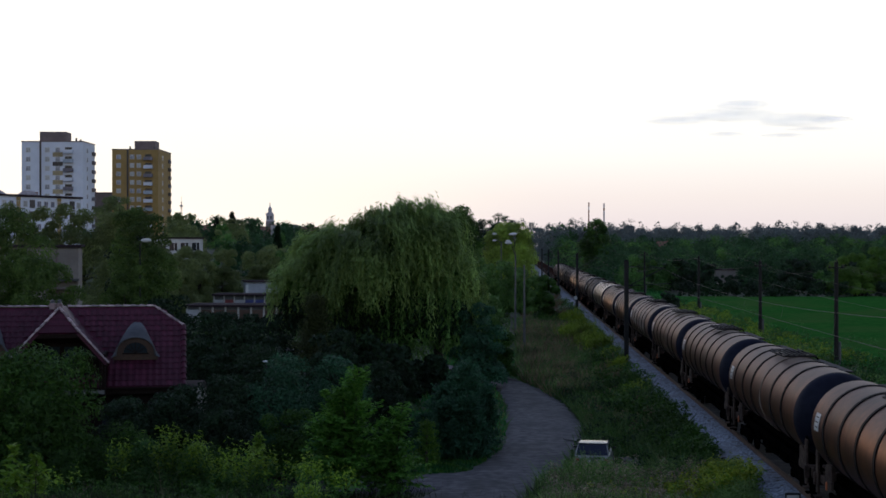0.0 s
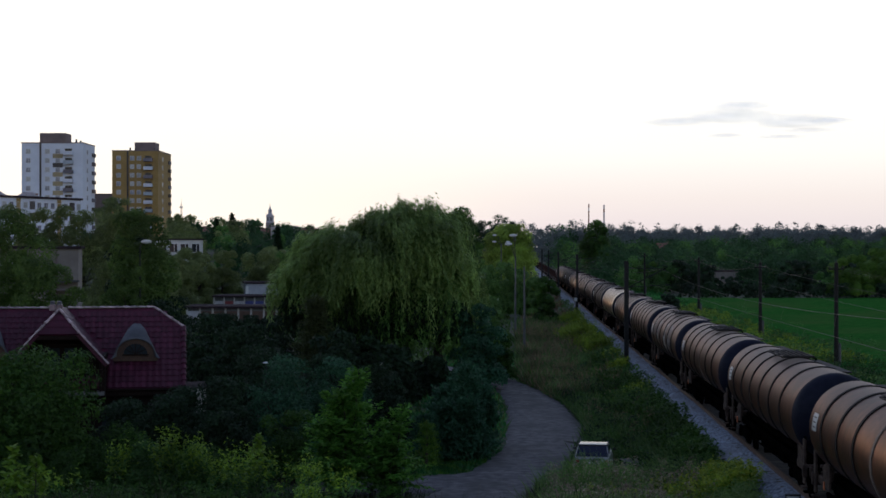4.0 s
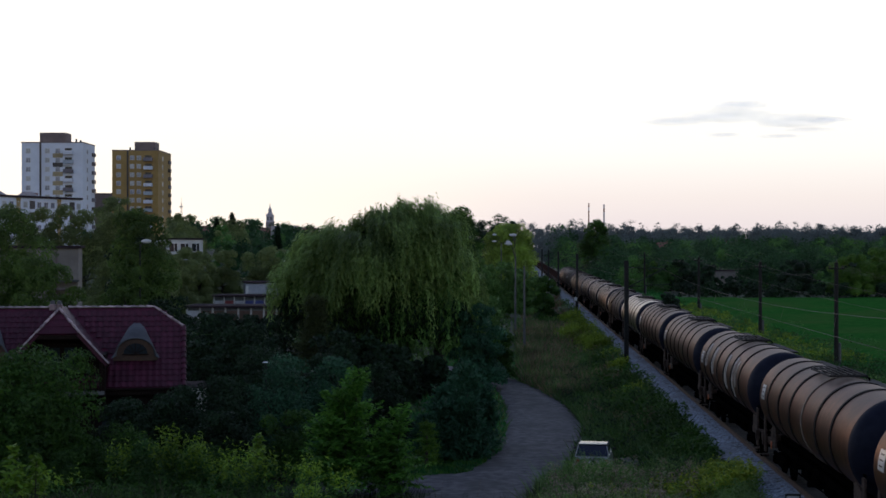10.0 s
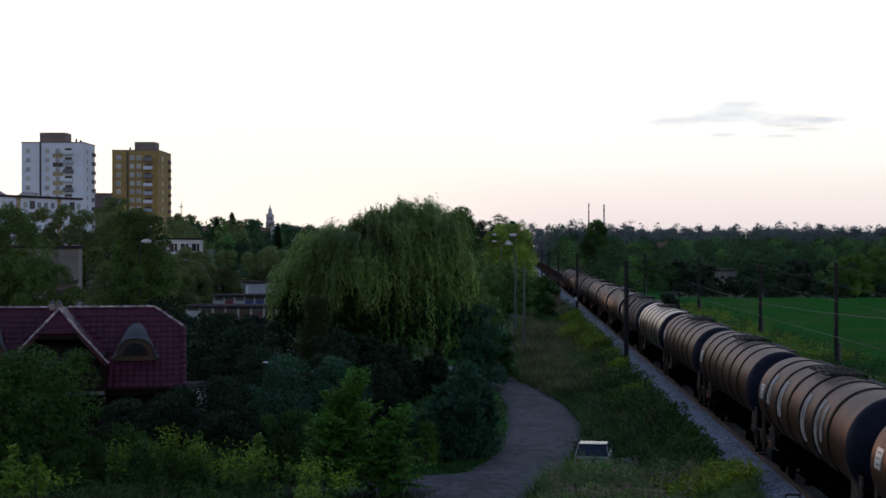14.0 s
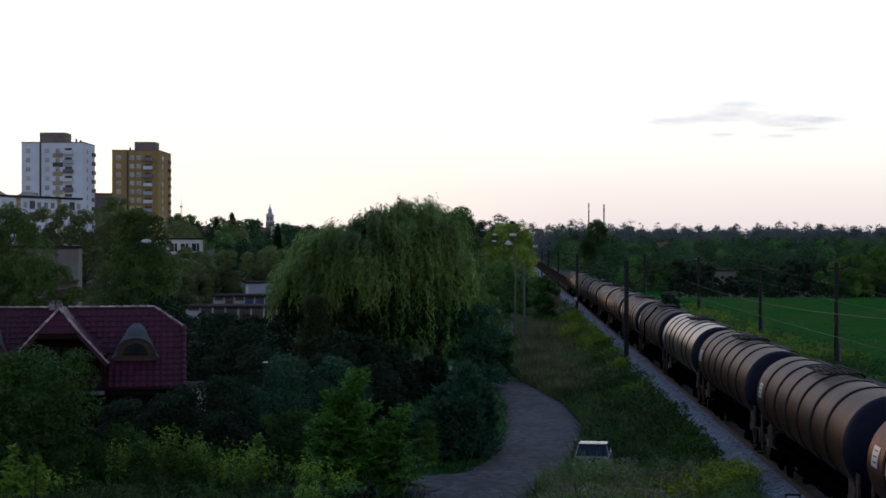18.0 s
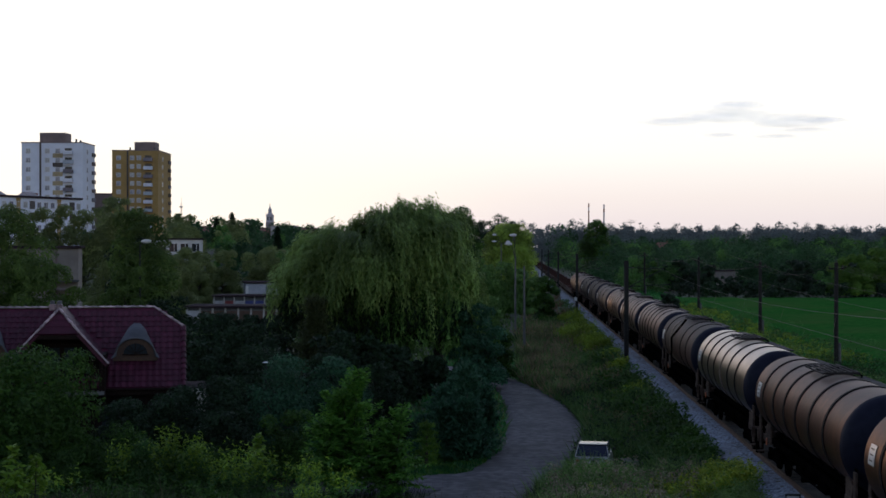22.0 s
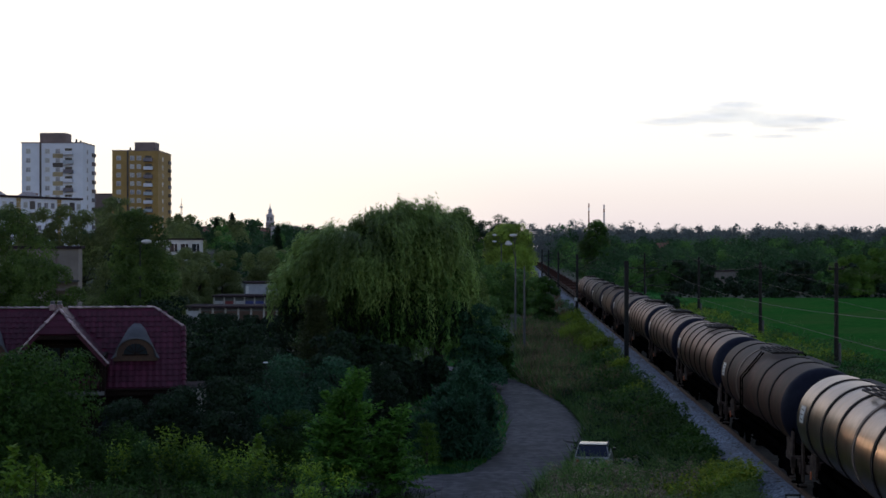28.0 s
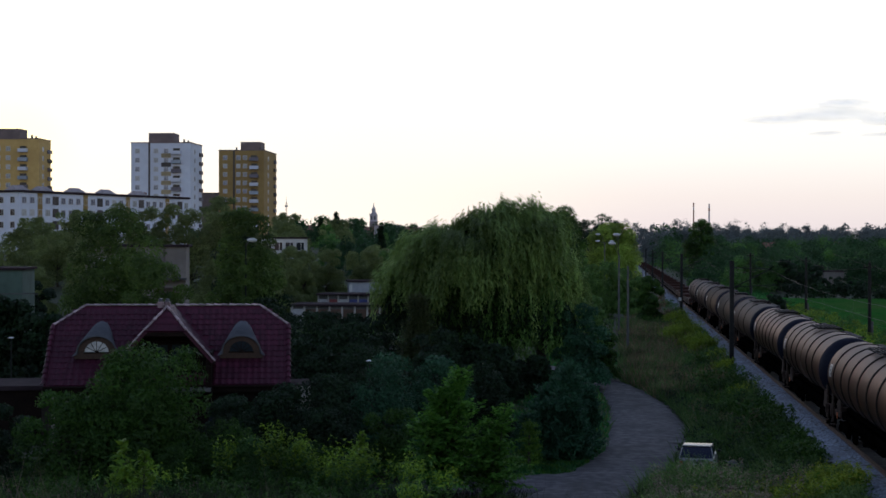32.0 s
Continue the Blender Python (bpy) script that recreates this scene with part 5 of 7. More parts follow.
FRAME = ring_frame(1.45, 1.5)
PANE = mesh_of("pane", box((0, -0.02, 0), (1.3, 0.03, 1.35)), M["glass"])
PANE_PALE = mesh_of("pane", box((0, -0.02, 0), (1.3, 0.03, 1.35)), M["pane_pale"])
PANE_BLUE = mesh_of("pane", box((0, -0.02, 0), (1.3, 0.03, 1.35)), M["pane_blue"])
PANE_LIT = mesh_of("pane", box((0, -0.02, 0), (1.3, 0.03, 1.35)), M["curtain"])
BALC = {}
for key in ("balcony_pale", "balcony_grey", "balcony_dark", "white_panel", "brown_panel"):
    bm = bmesh.new()
    bx(bm, (0, -0.6, -1.0), (2.9, 1.2, 0.16))
    bx(bm, (0, -1.15, -0.45), (2.9, 0.08, 1.0))
    for s in (-1, 1):
        bx(bm, (s * 1.41, -0.6, -0.45), (0.08, 1.1, 1.0))
    BALC[key] = mesh_of("balcony", bm, M[key])
BALC_DOOR = mesh_of("balcony_door", box((0, -0.02, -0.1), (2.2, 0.08, 1.9), 0.02), M["glass"])


def tower(x, y, w, d, top, z0, wall, cols, balc_col, strip, label, first_row, storeys, seed, panel=None, box_x=0.5, box_w=8.8):
    """A tower block of panels: front with windows and balconies, side balconies, machine room on the roof."""
    rng = np.random.default_rng(seed)
    t = thing("tower_block", pose(x, y, z0, 0, 0, 2.64), label, "tower block", "tower blocks of the estate")
    h = top - z0
    part("wall", box((w / 2, d / 2, h / 2), (w, d, h), 0.05), wall, t)
    part("parapet", box((w / 2, d / 2, h + 0.15), (w + 0.2, d + 0.2, 0.3)), M["brown_panel"], t)
    part("machine_room", box((w * box_x, d * 0.45, h + 1.8), (box_w, 7, 3.2), 0.05), M["brown_panel"], t, "brown rooftop machine room")
    for k, (vx, vh) in enumerate(((0.3, 1.3), (0.83, 1.2), (0.9, 0.8))):
        part("vent", box((w * vx, d * 0.3, h + 0.3 + vh / 2), (0.5, 0.5, vh), 0.04), M["concrete"], t)
    part("joint_strip", box((strip, -0.03, h / 2), (0.6, 0.1, h)), M["balcony_dark"], t, "dark vertical joint strip")
    for r in range(storeys):
        z = h - first_row - 2.83 * r
        if z < 2:
            break
        for c in cols:
            add_window(t, FRAME, PANE_LIT if rng.random() < (0.4 if panel else 0.7) else PANE_PALE, pose(c, -0.03, z))
        if panel:
            part("spandrel", box((panel, -0.02, z - 1.42), (3.1, 0.06, 1.34)), M["tan_panel"] if r not in (1, 5) else M["balcony_dark"], t, "coloured panel between windows")
        key = ("balcony_grey", "white_panel", "balcony_pale", "white_panel", "balcony_pale", "balcony_grey", "white_panel")[(r + seed) % 7]
        hang("balcony", BALC[key], t, pose(balc_col, 0, z))
        hang("balcony_door", BALC_DOOR, t, pose(balc_col, 0, z))
        hang("balcony", BALC[("balcony_dark", "brown_panel", "balcony_grey")[(r + seed) % 3]], t, pose(w, d * 0.84, z, 0, 0, 90) @ Matrix.Diagonal((1.2, 0.45, 1, 1)))
        add_window(t, FRAME, PANE_PALE, pose(w + 0.03, d * 0.34, z, 0, 0, 90))
    return t


tower(-149.67, 443.5, 18.9, 15.0, 41.2, 8.0, M["white_panel"], (2.05, 7.9, 11.1), 14.4, 5.8, "white panel tower block with ochre stripe and balconies", 2.46, 11, 3, 11.1, 0.46, 8.0)
tower(-132.87, 484.5, 15.4, 23.0, 41.4, 8.0, M["ochre_panel"], (2.2, 6.7, 8.95), 12.1, 5.2, "ochre panel tower block with stacked balconies", 2.4, 11, 5, None, 0.62, 7.0)
tower(-198.0, 438.9, 20.0, 11.0, 42.4, 8.0, M["glow_panel"], (2.2, 7.0, 10.2), 15.0, 5.4, "yellow-ochre tower block against the low sun", 3.0, 11, 8, None, 0.44, 9.0)


def slab_block():
    """The four-storey slab in front of the towers, seen along its length."""
    rng = np.random.default_rng(31)
    a, b = Vector((-132.5, 316, 0)), Vector((-109.5, 370, 0))
    ang = math.degrees(math.atan2(b.y - a.y, b.x - a.x))
    ln = (b - a).length
    z0 = 8.0
    t = thing("apartment_block", pose(a.x, a.y, z0, 0, 0, ang), "white four-storey apartment block with ochre panels", "apartment block")
    h = 21.4 - z0
    part("wall", box((ln / 2, 5.5, h / 2), (ln, 11, h), 0.05), M["white_panel"], t)
    part("roof", box((ln / 2, 5.5, h + 0.25), (ln + 0.8, 11.8, 0.5), 0.05), M["roof_felt"], t, "dark red-brown roof edge")
    n = 24
    for c in range(n):
        x = ln * (c + 0.6) / n
        loggia = c % 6 == 4
        if c % 6 == 2:
            part("spandrel", box((x, -0.03, h / 2), (1.5, 0.08, h - 0.2)), M["ochre_panel"], t, "ochre panel strip")
        for r in range(4):
            z = h - 1.7 - 2.8 * r
            if loggia:
                part("loggia", box((x, -0.02, z), (1.9, 0.1, 2.0), 0.02), M["balcony_dark"], t)
            else:
                add_window(t, FRAME, PANE_LIT if rng.random() < 0.25 else PANE_BLUE, pose(x, -0.03, z))
    for c in range(3):
        for r in range(3):
            add_window(t, FRAME, PANE, pose(-0.03, 2 + 3.5 * c, h - 1.7 - 2.8 * r, 0, 0, -90))
    for k, u in enumerate((0.03, 0.16, 0.34, 0.52, 0.72)):
        m = pose(ln * u + 2.5, 5.0, h + 0.5)
        v = [(-2.3, -2, 0), (2.3, -2, 0), (2.3, 2, 0), (-2.3, 2, 0), (-1.3, -0.3, 1.25), (1.3, -0.3, 1.25), (1.3, 0.3, 1.25), (-1.3, 0.3, 1.25)]
        hang("roof_monitor", make_mesh("roof_monitor", v, [(0, 1, 5, 4), (1, 2, 6, 5), (2, 3, 7, 6), (3, 0, 4, 7), (4, 5, 6, 7)], M["monitor"]), t, m, "dull pinkish roof monitor")
    for u in (0.1, 0.28, 0.44, 0.62, 0.85):
        part("chimney", box((ln * u, 7.0, h + 1.0), (1.0, 0.6, 1.2), 0.03), M["brick_far"], t)


slab_block()

# ---- flat-roofed buildings and garages beyond the trees ----
hb = outbuilding("flat_roofed_house", -43.4, 130.0, 9.0, 8.0, 9.6, M["beige_wall"], M["roof_felt"], "beige flat-roofed house with brown roof edge", 0, category="house")
part("downpipe", rod(bmesh.new(), (2.6, -0.08, 0), (2.6, -0.08, 9.5), 0.07), M["brown_panel"], hb)
part("ledge", box((3.4, -0.5, 6.7), (2.4, 1.0, 0.2), 0.02), M["concrete"], hb)
part("ledge", box((3.4, -0.5, 5.9), (2.4, 1.0, 0.16), 0.02), M["brown_panel"], hb)
for x in (-3.0, -0.6):
    w_ = hang("window", FRAME, hb, pose(x, -0.05, 7.8))
    hang("pane", PANE, w_)
hg = outbuilding("flat_roofed_house", -61.5, 136.0, 9.0, 8.0, 7.3, M["green_wall"], M["roof_felt"], "pale green building with a dark red roof", 0, category="house")
part("band", box((0, -0.03, 5.0), (12, 0.05, 0.12)), M["concrete"], hg)
hf = outbuilding("flat_roofed_house", -55.6, 240.0, 9.6, 9.0, 6.6, M["window_white"], M["roof_felt"], "white flat-roofed house on the slope", 4.2, category="house")
for k in range(5):
    w_ = hang("window", FRAME, hf, pose(-3.6 + 1.8 * k, -0.05, 5.3))
    hang("pane", PANE, w_)
outbuilding("apartment_block", -147.0, 530.0, 12.0, 14.0, 20.6, M["brown_panel"], M["roof_felt"], "reddish-brown apartment block between the towers", 8.0, 0, category="apartment block")
hw = outbuilding("garage_office", -37.6, 226.0, 6.6, 6.0, 4.0, M["grey_wall"], M["roof_felt"], "blue-grey flat-roofed garage house with white pilasters", 0.0)
for x in (-3.2, 0.2, 3.2):
    part("pilaster", box((x, -0.06, 1.8), (0.45, 0.12, 3.6), 0.02), M["window_white"], hw)


def garage_row(x0, x1, y, doors, label, h=2.5):
    n = len(doors)
    w = (x1 - x0) / n
    t = thing("garage_row", pose(x0, y, 0.0, 0, 0, 2.64), label, "garages")
    part("wall", box(((x1 - x0) / 2, 3.0, h / 2), (x1 - x0, 6.0, h)), M["concrete"], t)
    part("roof", box(((x1 - x0) / 2, 2.9, h + 0.12), (x1 - x0 + 0.5, 6.6, 0.24), 0.02), M["roof_felt"], t)
    for k, c in enumerate(doors):
        part("garage_door", box((w * (k + 0.5), -0.04, 1.1), (w * 0.82, 0.1, 2.1), 0.02), M["door_" + c], t, c + " metal garage door")
        part("pillar", box((w * k, -0.05, h / 2), (w * 0.14, 0.14, h), 0.01), M["render_light"], t)
    return t


garage_row(-41.3, -28.6, 203.0, ["white", "red", "white", "blue", "blue", "brown", "red", "green", "green"], "row of garages with faded coloured doors", 2.7)
garage_row(-38.2, -24.6, 172.0, ["white", "brown", "brown", "brown", "brown", "brown", "brown", "brown", "brown"], "row of dark garages with pale pillars")

# ---- the far town ----
def gabled_house(x, y, w, d, h, rh, wall, roof, z0, rz):
    t = thing("house", pose(x, y, z0, 0, 0, rz), "small distant house with a pitched roof", "house", "houses of the far town")
    v = [(-w / 2, 0, 0), (w / 2, 0, 0), (w / 2, d, 0), (-w / 2, d, 0), (-w / 2, 0, h), (w / 2, 0, h), (w / 2, d, h), (-w / 2, d, h), (-w / 2, d / 2, h + rh), (w / 2, d / 2, h + rh)]
    hang("wall", make_mesh("wall", v, [(0, 1, 5, 4), (1, 2, 6, 9, 5), (2, 3, 7, 6), (3, 0, 4, 8, 7)], wall), t)
    prism("roof", [(-w / 2 - 0.4, -0.4, h - 0.3), (w / 2 + 0.4, -0.4, h - 0.3), (w / 2 + 0.4, d / 2, h + rh + 0.1), (-w / 2 - 0.4, d / 2, h + rh + 0.1)], 0.25, roof, t)
    prism("roof", [(-w / 2 - 0.4, d + 0.4, h - 0.3), (w / 2 + 0.4, d + 0.4, h - 0.3), (w / 2 + 0.4, d / 2, h + rh + 0.1), (-w / 2 - 0.4, d / 2, h + rh + 0.1)], 0.25, roof, t)
    for s in (-0.25, 0.25):
        wd = hang("window", FRAME, t, pose(w * s, -0.05, h * 0.6))
        hang("pane", PANE, wd)
    part("chimney", box((w * 0.2, d * 0.6, h + rh), (0.8, 0.8, 1.6), 0.03), M["brick_far"], t)


for x, y, w, h, rh, c, rz in ((-141, 740, 13, 8, 5, "brick_far", 10), (-152, 770, 12, 7, 6, "stone_far", 70), (-132, 770, 14, 7, 4, "stone_far", -5), (-128, 800, 18, 9, 4, "brick_far", 20),
                              (-163, 760, 12, 8, 5, "brick_far", -20), (-104, 720, 16, 9, 3, "stone_far", 5), (-170, 800, 14, 9, 5, "stone_far", 40), (-60, 620, 14, 8, 5, "brick_far", 15),
                              (96, 620, 10, 6, 5, "stone_far", 70), (70, 640, 9, 6, 5, "brick_far", 30)):
    gabled_house(x, y, w, 10, h, rh, M[c], M["brick_far"], gz(x, y) + (0 if x > 0 else -1.5), rz)


def church():
    t = thing("church_tower", pose(-148.3, 900, 10), "distant pale church tower with a stepped spire", "church")
    part("shaft", box((0, 0, 7), (4.6, 4.6, 14), 0.1), M["church_brick"], t)
    part("belfry", box((0, 0, 16), (4.2, 4.2, 4.2), 0.1), M["stone_far"], t)
    part("cornice", box((0, 0, 18.1), (4.7, 4.7, 0.4), 0.05), M["stone_far"], t)
    for s in (-1, 1):
        part("louvre", box((s * 1.0, -2.12, 16.2), (0.9, 0.1, 2.2), 0.03), M["lead"], t)
    part("lantern", lathe([(0, 2.1), (1.0, 1.8), (1.4, 1.25), (3.0, 1.15), (3.3, 1.4), (4.2, 0.8), (4.8, 0.42), (7.6, 0.1), (7.7, 0)], 8, "Z"), M["stone_far"], t, "pale stepped spire", m=pose(0, 0, 18.2))
    for s in (-1, 1):
        part("pinnacle", rod(bmesh.new(), (s * 2.0, -2.0, 18), (s * 2.0, -2.0, 20), 0.3, 0.05, 6), M["stone_far"], t)
    return t


church()
gb = outbuilding("flat_roofed_house", -108.0, 700.0, 12.0, 12.0, 11.0, M["stone_far"], M["roof_felt"], "distant grey flat-roofed building", 8.0, category="building")
for k in range(9):
    w_ = hang("window", FRAME, gb, pose(-5.2 + 1.3 * k, -0.05, 9.0))
    hang("pane", PANE, w_)
for x, y, h, r, nm in ((95.1, 1800, 61.0, 0.7, "tall red and pale factory chimney far off"), (113.6, 1800, 59.5, 0.85, "tall pale factory chimney far off")):
    t = thing("factory_chimney", pose(x, y, 0), nm, "chimney")
    part("shaft", rod(bmesh.new(), (0, 0, 0), (0, 0, h), r * 1.5, r, 14), M["stone_far"] if x > 100 else M["brick_far"], t)
    part("band", rod(bmesh.new(), (0, 0, h - 9), (0, 0, h - 5), r * 1.12, r * 1.08, 14), M["brick_far"] if x > 100 else M["stone_far"], t)
t = thing("radio_mast", pose(-180.9, 800, 8), "thin red-white lattice radio mast far off", "mast")
bm = bmesh.new()
for k in range(3):
    a = 2.09 * k
    rod(bm, (0.8 * math.cos(a), 0.8 * math.sin(a), 0), (0.3 * math.cos(a), 0.3 * math.sin(a), 25), 0.12, 0.1, 5)
for k in range(12):
    bx(bm, (0, 0, 1 + 2 * k), (1.0 - 0.045 * k, 1.0 - 0.045 * k, 0.15))
part("lattice", bm, M["brick_far"], t)
part("aerial", bx(rod(bmesh.new(), (0, 0, 24), (0, 0, 28), 0.08), (0, 0, 23), (1.6, 1.6, 0.8)), M["stone_far"], t)


def garden_lamp(x, y, h):
    z = gz(x, y)
    t = thing("garden_lamp", pose(x, y, z), "slim garden lamp with a pale dished cap among shrubs", "lamp", "garden lamps")
    part("post", rod(bmesh.new(), (0, 0, -0.1), (0, 0, h - z), 0.04, 0.03, 8), M["mast"], t)
    part("cap", lathe([(0, 0.05), (0.02, 0.17), (0.04, 0.16), (0.08, 0.06), (0.09, 0.0)], 16, "Z"), M["window_white"], t, "pale dished cap", True, pose(0, 0, h - z))


garden_lamp(-11.6, 69.2, 4.3)
garden_lamp(-34.0, 80.0, 4.5)
hut = outbuilding("field_hut", 48.2, 330.0, 5.6, 4.0, 4.1, M["beige_wall"], M["roof_felt"], "pale hut with a dark overhanging roof at the field edge", 0.0, 20)


# ---- the parked car ----
def parked_car():
    t = thing("parked_car", pose(3.62, 64.2, 0.07, 0, 0, -6), "small silver hatchback parked on the lane, seen from behind", "car")
    def shell(name, secs, mat, label="", sm=True):
        """A body from cross-sections (y, half width, z0, z1, top half width)."""
        v, f = [], []
        for y, w, z0, z1, wt in secs:
            v += [(-w, y, z0), (-w, y, z0 + 0.6 * (z1 - z0)), (-wt, y, z1), (wt, y, z1), (w, y, z0 + 0.6 * (z1 - z0)), (w, y, z0)]
        k = len(secs)
        for i in range(k - 1):
            for j in range(6):
                f.append((i * 6 + j, i * 6 + (j + 1) % 6, (i + 1) * 6 + (j + 1) % 6, (i + 1) * 6 + j))
        f += [tuple(range(5, -1, -1)), tuple(range((k - 1) * 6, k * 6))]
        me = make_mesh(name, v, f, mat)
        return hang(name, me, t, None, label)
    shell("body", [(-1.78, 0.72, 0.28, 0.78, 0.66), (-1.7, 0.77, 0.24, 0.86, 0.72), (-0.9, 0.79, 0.22, 0.86, 0.74), (0.6, 0.79, 0.22, 0.84, 0.73), (1.6, 0.76, 0.24, 0.74, 0.68), (1.8, 0.7, 0.3, 0.66, 0.62)], M["car_paint"])
    shell("cabin", [(-1.62, 0.71, 0.84, 0.87, 0.70), (-1.28, 0.70, 0.84, 1.26, 0.60), (-1.1, 0.70, 0.84, 1.29, 0.60), (0.1, 0.70, 0.84, 1.27, 0.60), (0.75, 0.69, 0.82, 0.86, 0.66)], M["car_glass"], "dark windows all round")
    part("roof", box((0, 0, 0), (1.2, 1.0, 0.04), 0.015), M["car_paint"], t, m=pose(0, -0.72, 1.285, -3.5))
    for s in (-1, 1):
        bm = bmesh.new()
        rod(bm, (s * 0.705, -1.64, 0.86), (s * 0.605, -1.27, 1.27), 0.022)
        rod(bm, (s * 0.605, 0.12, 1.27), (s * 0.68, 0.76, 0.86), 0.03)
        rod(bm, (s * 0.715, -0.45, 0.86), (s * 0.61, -0.45, 1.28), 0.025)
        part("pillar", bm, M["car_paint"], t)
        part("rear_light", box((s * 0.62, -1.79, 0.66), (0.16, 0.05, 0.16), 0.015), M["red_lamp"], t, "red rear light")
        part("door_mirror", box((s * 0.86, 0.55, 0.92), (0.14, 0.07, 0.1), 0.02), M["black"], t)
        for y in (-1.15, 1.2):
            wh = part("wheel", lathe([(-0.08, 0.0), (-0.08, 0.2), (-0.05, 0.29), (0.05, 0.29), (0.08, 0.2), (0.08, 0.0)], 18), M["rubber"], t, "", True, pose(s * 0.72, y, 0.29, 0, 0, 90))
            part("hub_cap", lathe([(-0.09, 0.0), (-0.09, 0.13), (0.09, 0.13), (0.09, 0.0)], 12), M["chrome"], wh)
    part("bumper", box((0, -1.82, 0.42), (1.46, 0.12, 0.14), 0.03), M["black"], t)
    part("bumper", box((0, 1.84, 0.42), (1.4, 0.12, 0.14), 0.03), M["black"], t)
    part("number_plate", box((0, -1.86, 0.62), (0.5, 0.02, 0.11), 0.005), M["white_sign"], t)
    part("rear_wiper", rod(bmesh.new(), (0.05, -1.6, 0.9), (-0.32, -1.52, 1.02), 0.012), M["black"], t)
    part("tailgate_trim", box((0, -1.66, 0.86), (1.3, 0.05, 0.03)), M["black"], t)


parked_car()


# ---- trees and shrubs ----
def willow():
    rng = np.random.default_rng(77)
    t = thing("weeping_willow", pose(-9.3, 104.0, 0), "large weeping willow with long hanging branches", "tree")
    across, crest = (-6.8, -5.9, -4.7, -2.6, 0.0, 1.6, 2.9, 4.2, 5.2, 5.8), (8.4, 9.7, 11.0, 12.0, 12.8, 13.2, 13.5, 13.2, 12.5, 9.8)
    lumps = []
    for k in range(64):
        x = -5.9 + 11.0 * ((k * 0.618) % 1.0)
        y = 4.6 * (2 * ((k * 0.7549) % 1.0) - 1) * math.sqrt(max(0.1, 1 - (x / 7.2) ** 2))
        r = rng.uniform(0.85, 1.6)
        top = np.interp(x, across, crest) * math.sqrt(1 - (y / 8.2) ** 2)
        lumps.append((x, y, top - r * rng.uniform(0.95, 1.3) - 0.1, r))
    for k in range(26):
        a = 6.283 * k / 26 + rng.uniform(-0.1, 0.1)
        r = rng.uniform(0.8, 1.35)
        lumps.append((-0.7 + (5.0 + 0.3 * rng.normal()) * math.cos(a), 4.7 * math.sin(a), rng.uniform(5.8, 8.8), r))
    lumps += [(5.9, -1.2, 8.3, 0.9), (5.5, -2.4, 7.6, 0.9), (6.5, -0.6, 8.2, 0.7), (6.2, 0.6, 7.6, 0.8), (-6.0, -1.0, 8.4, 0.8), (-5.7, 0.8, 8.8, 0.9)]
    for k, base in enumerate((Vector((2.3, 0, -0.1)), Vector((3.9, 0.3, -0.1)))):
        fork = base + Vector((-0.9 if k == 0 else 0.5, 0, 4.4))
        tk = part("trunk", rod(rod(bmesh.new(), base, base.lerp(fork, 0.3), 0.5, 0.4, 10), base.lerp(fork, 0.3), fork, 0.4, 0.3, 10), M["bark"], t)
        for x, y, z, r in lumps[k:64:4]:
            bend = fork.lerp(Vector((x, y, z)), 0.5) + Vector((0, 0, 0.6))
            part("limb", rod(rod(bmesh.new(), fork, bend, 0.2, 0.12, 7), bend, (x, y, z), 0.12, 0.04, 6), M["bark"], tk)
    bl = np.array(lumps)
    nb, per = 1050, 7
    pick = rng.choice(len(bl), nb, p=bl[:, 3] ** 2 / (bl[:, 3] ** 2).sum())
    d = unit_dirs(rng, nb)
    d[:, 2] = np.abs(d[:, 2]) * 0.9 + 0.05
    start = bl[pick, :3] + d * (bl[pick, 3] * rng.uniform(0.55, 1.05, nb))[:, None]
    rim = np.hypot(start[:, 0] / 6.6, start[:, 1] / 5.6)
    length = rng.uniform(0.9, 2.9, nb) + 1.6 * (rim > 0.75) * rng.random(nb) ** 2 + 1.0 * (start[:, 0] > 1.5)
    length = np.clip(length, 0.6, start[:, 2] - np.where(start[:, 0] > -2.5, 2.4, 4.2) - 1.8 * rng.random(nb))
    # each tuft falls as several strands side by side
    start = np.repeat(start, per, 0) + rng.normal(size=(nb * per, 3)) * np.array([0.24, 0.24, 0.2])
    length = np.clip(np.repeat(length, per) * rng.uniform(0.6, 1.15, nb * per), 0.5, None)
    n = nb * per
    out = start[:, :2].copy()
    out /= np.linalg.norm(out, axis=1)[:, None] + 1.0
    step_n = 20
    phase = rng.uniform(0, 6.28, (n, 1))
    pts, way, turned = [], [], []
    for k in range(step_n):
        u = k / step_n
        fall = length * (u - 0.10 * np.sin(u * 3.14))
        push = 0.75 * np.sqrt(u) * np.minimum(length, 3) / 3
        p = start.copy()
        p[:, :2] += out * push[:, None] + 0.05 * np.sin(k * 0.35 + phase)
        p[:, 2] += 0.3 * math.sin(min(1, u * 4) * 3.14) - fall
        pts.append(p + rng.normal(size=p.shape) * 0.07)
        w = np.tile([0.0, 0.0, -1.0], (n, 1))
        w[:, :2] = out * max(0, 0.9 - 2.5 * u)
        way.append(w)
        q = np.tile([0.0, 0.0, 1.6 - 2.0 * u], (n, 1))
        q[:, :2] = out * (1 - 0.5 * u)
        q += 1.1 * u * unit_dirs(rng, n)
        turned.append(q)
    pts, way = np.concatenate(pts), np.concatenate(way)
    v, f = leaf_quads(rng, pts, 0.44, 0.1, 0.2, way + 0.2 * unit_dirs(rng, len(way)), np.concatenate(turned), 0.8, corners=3)
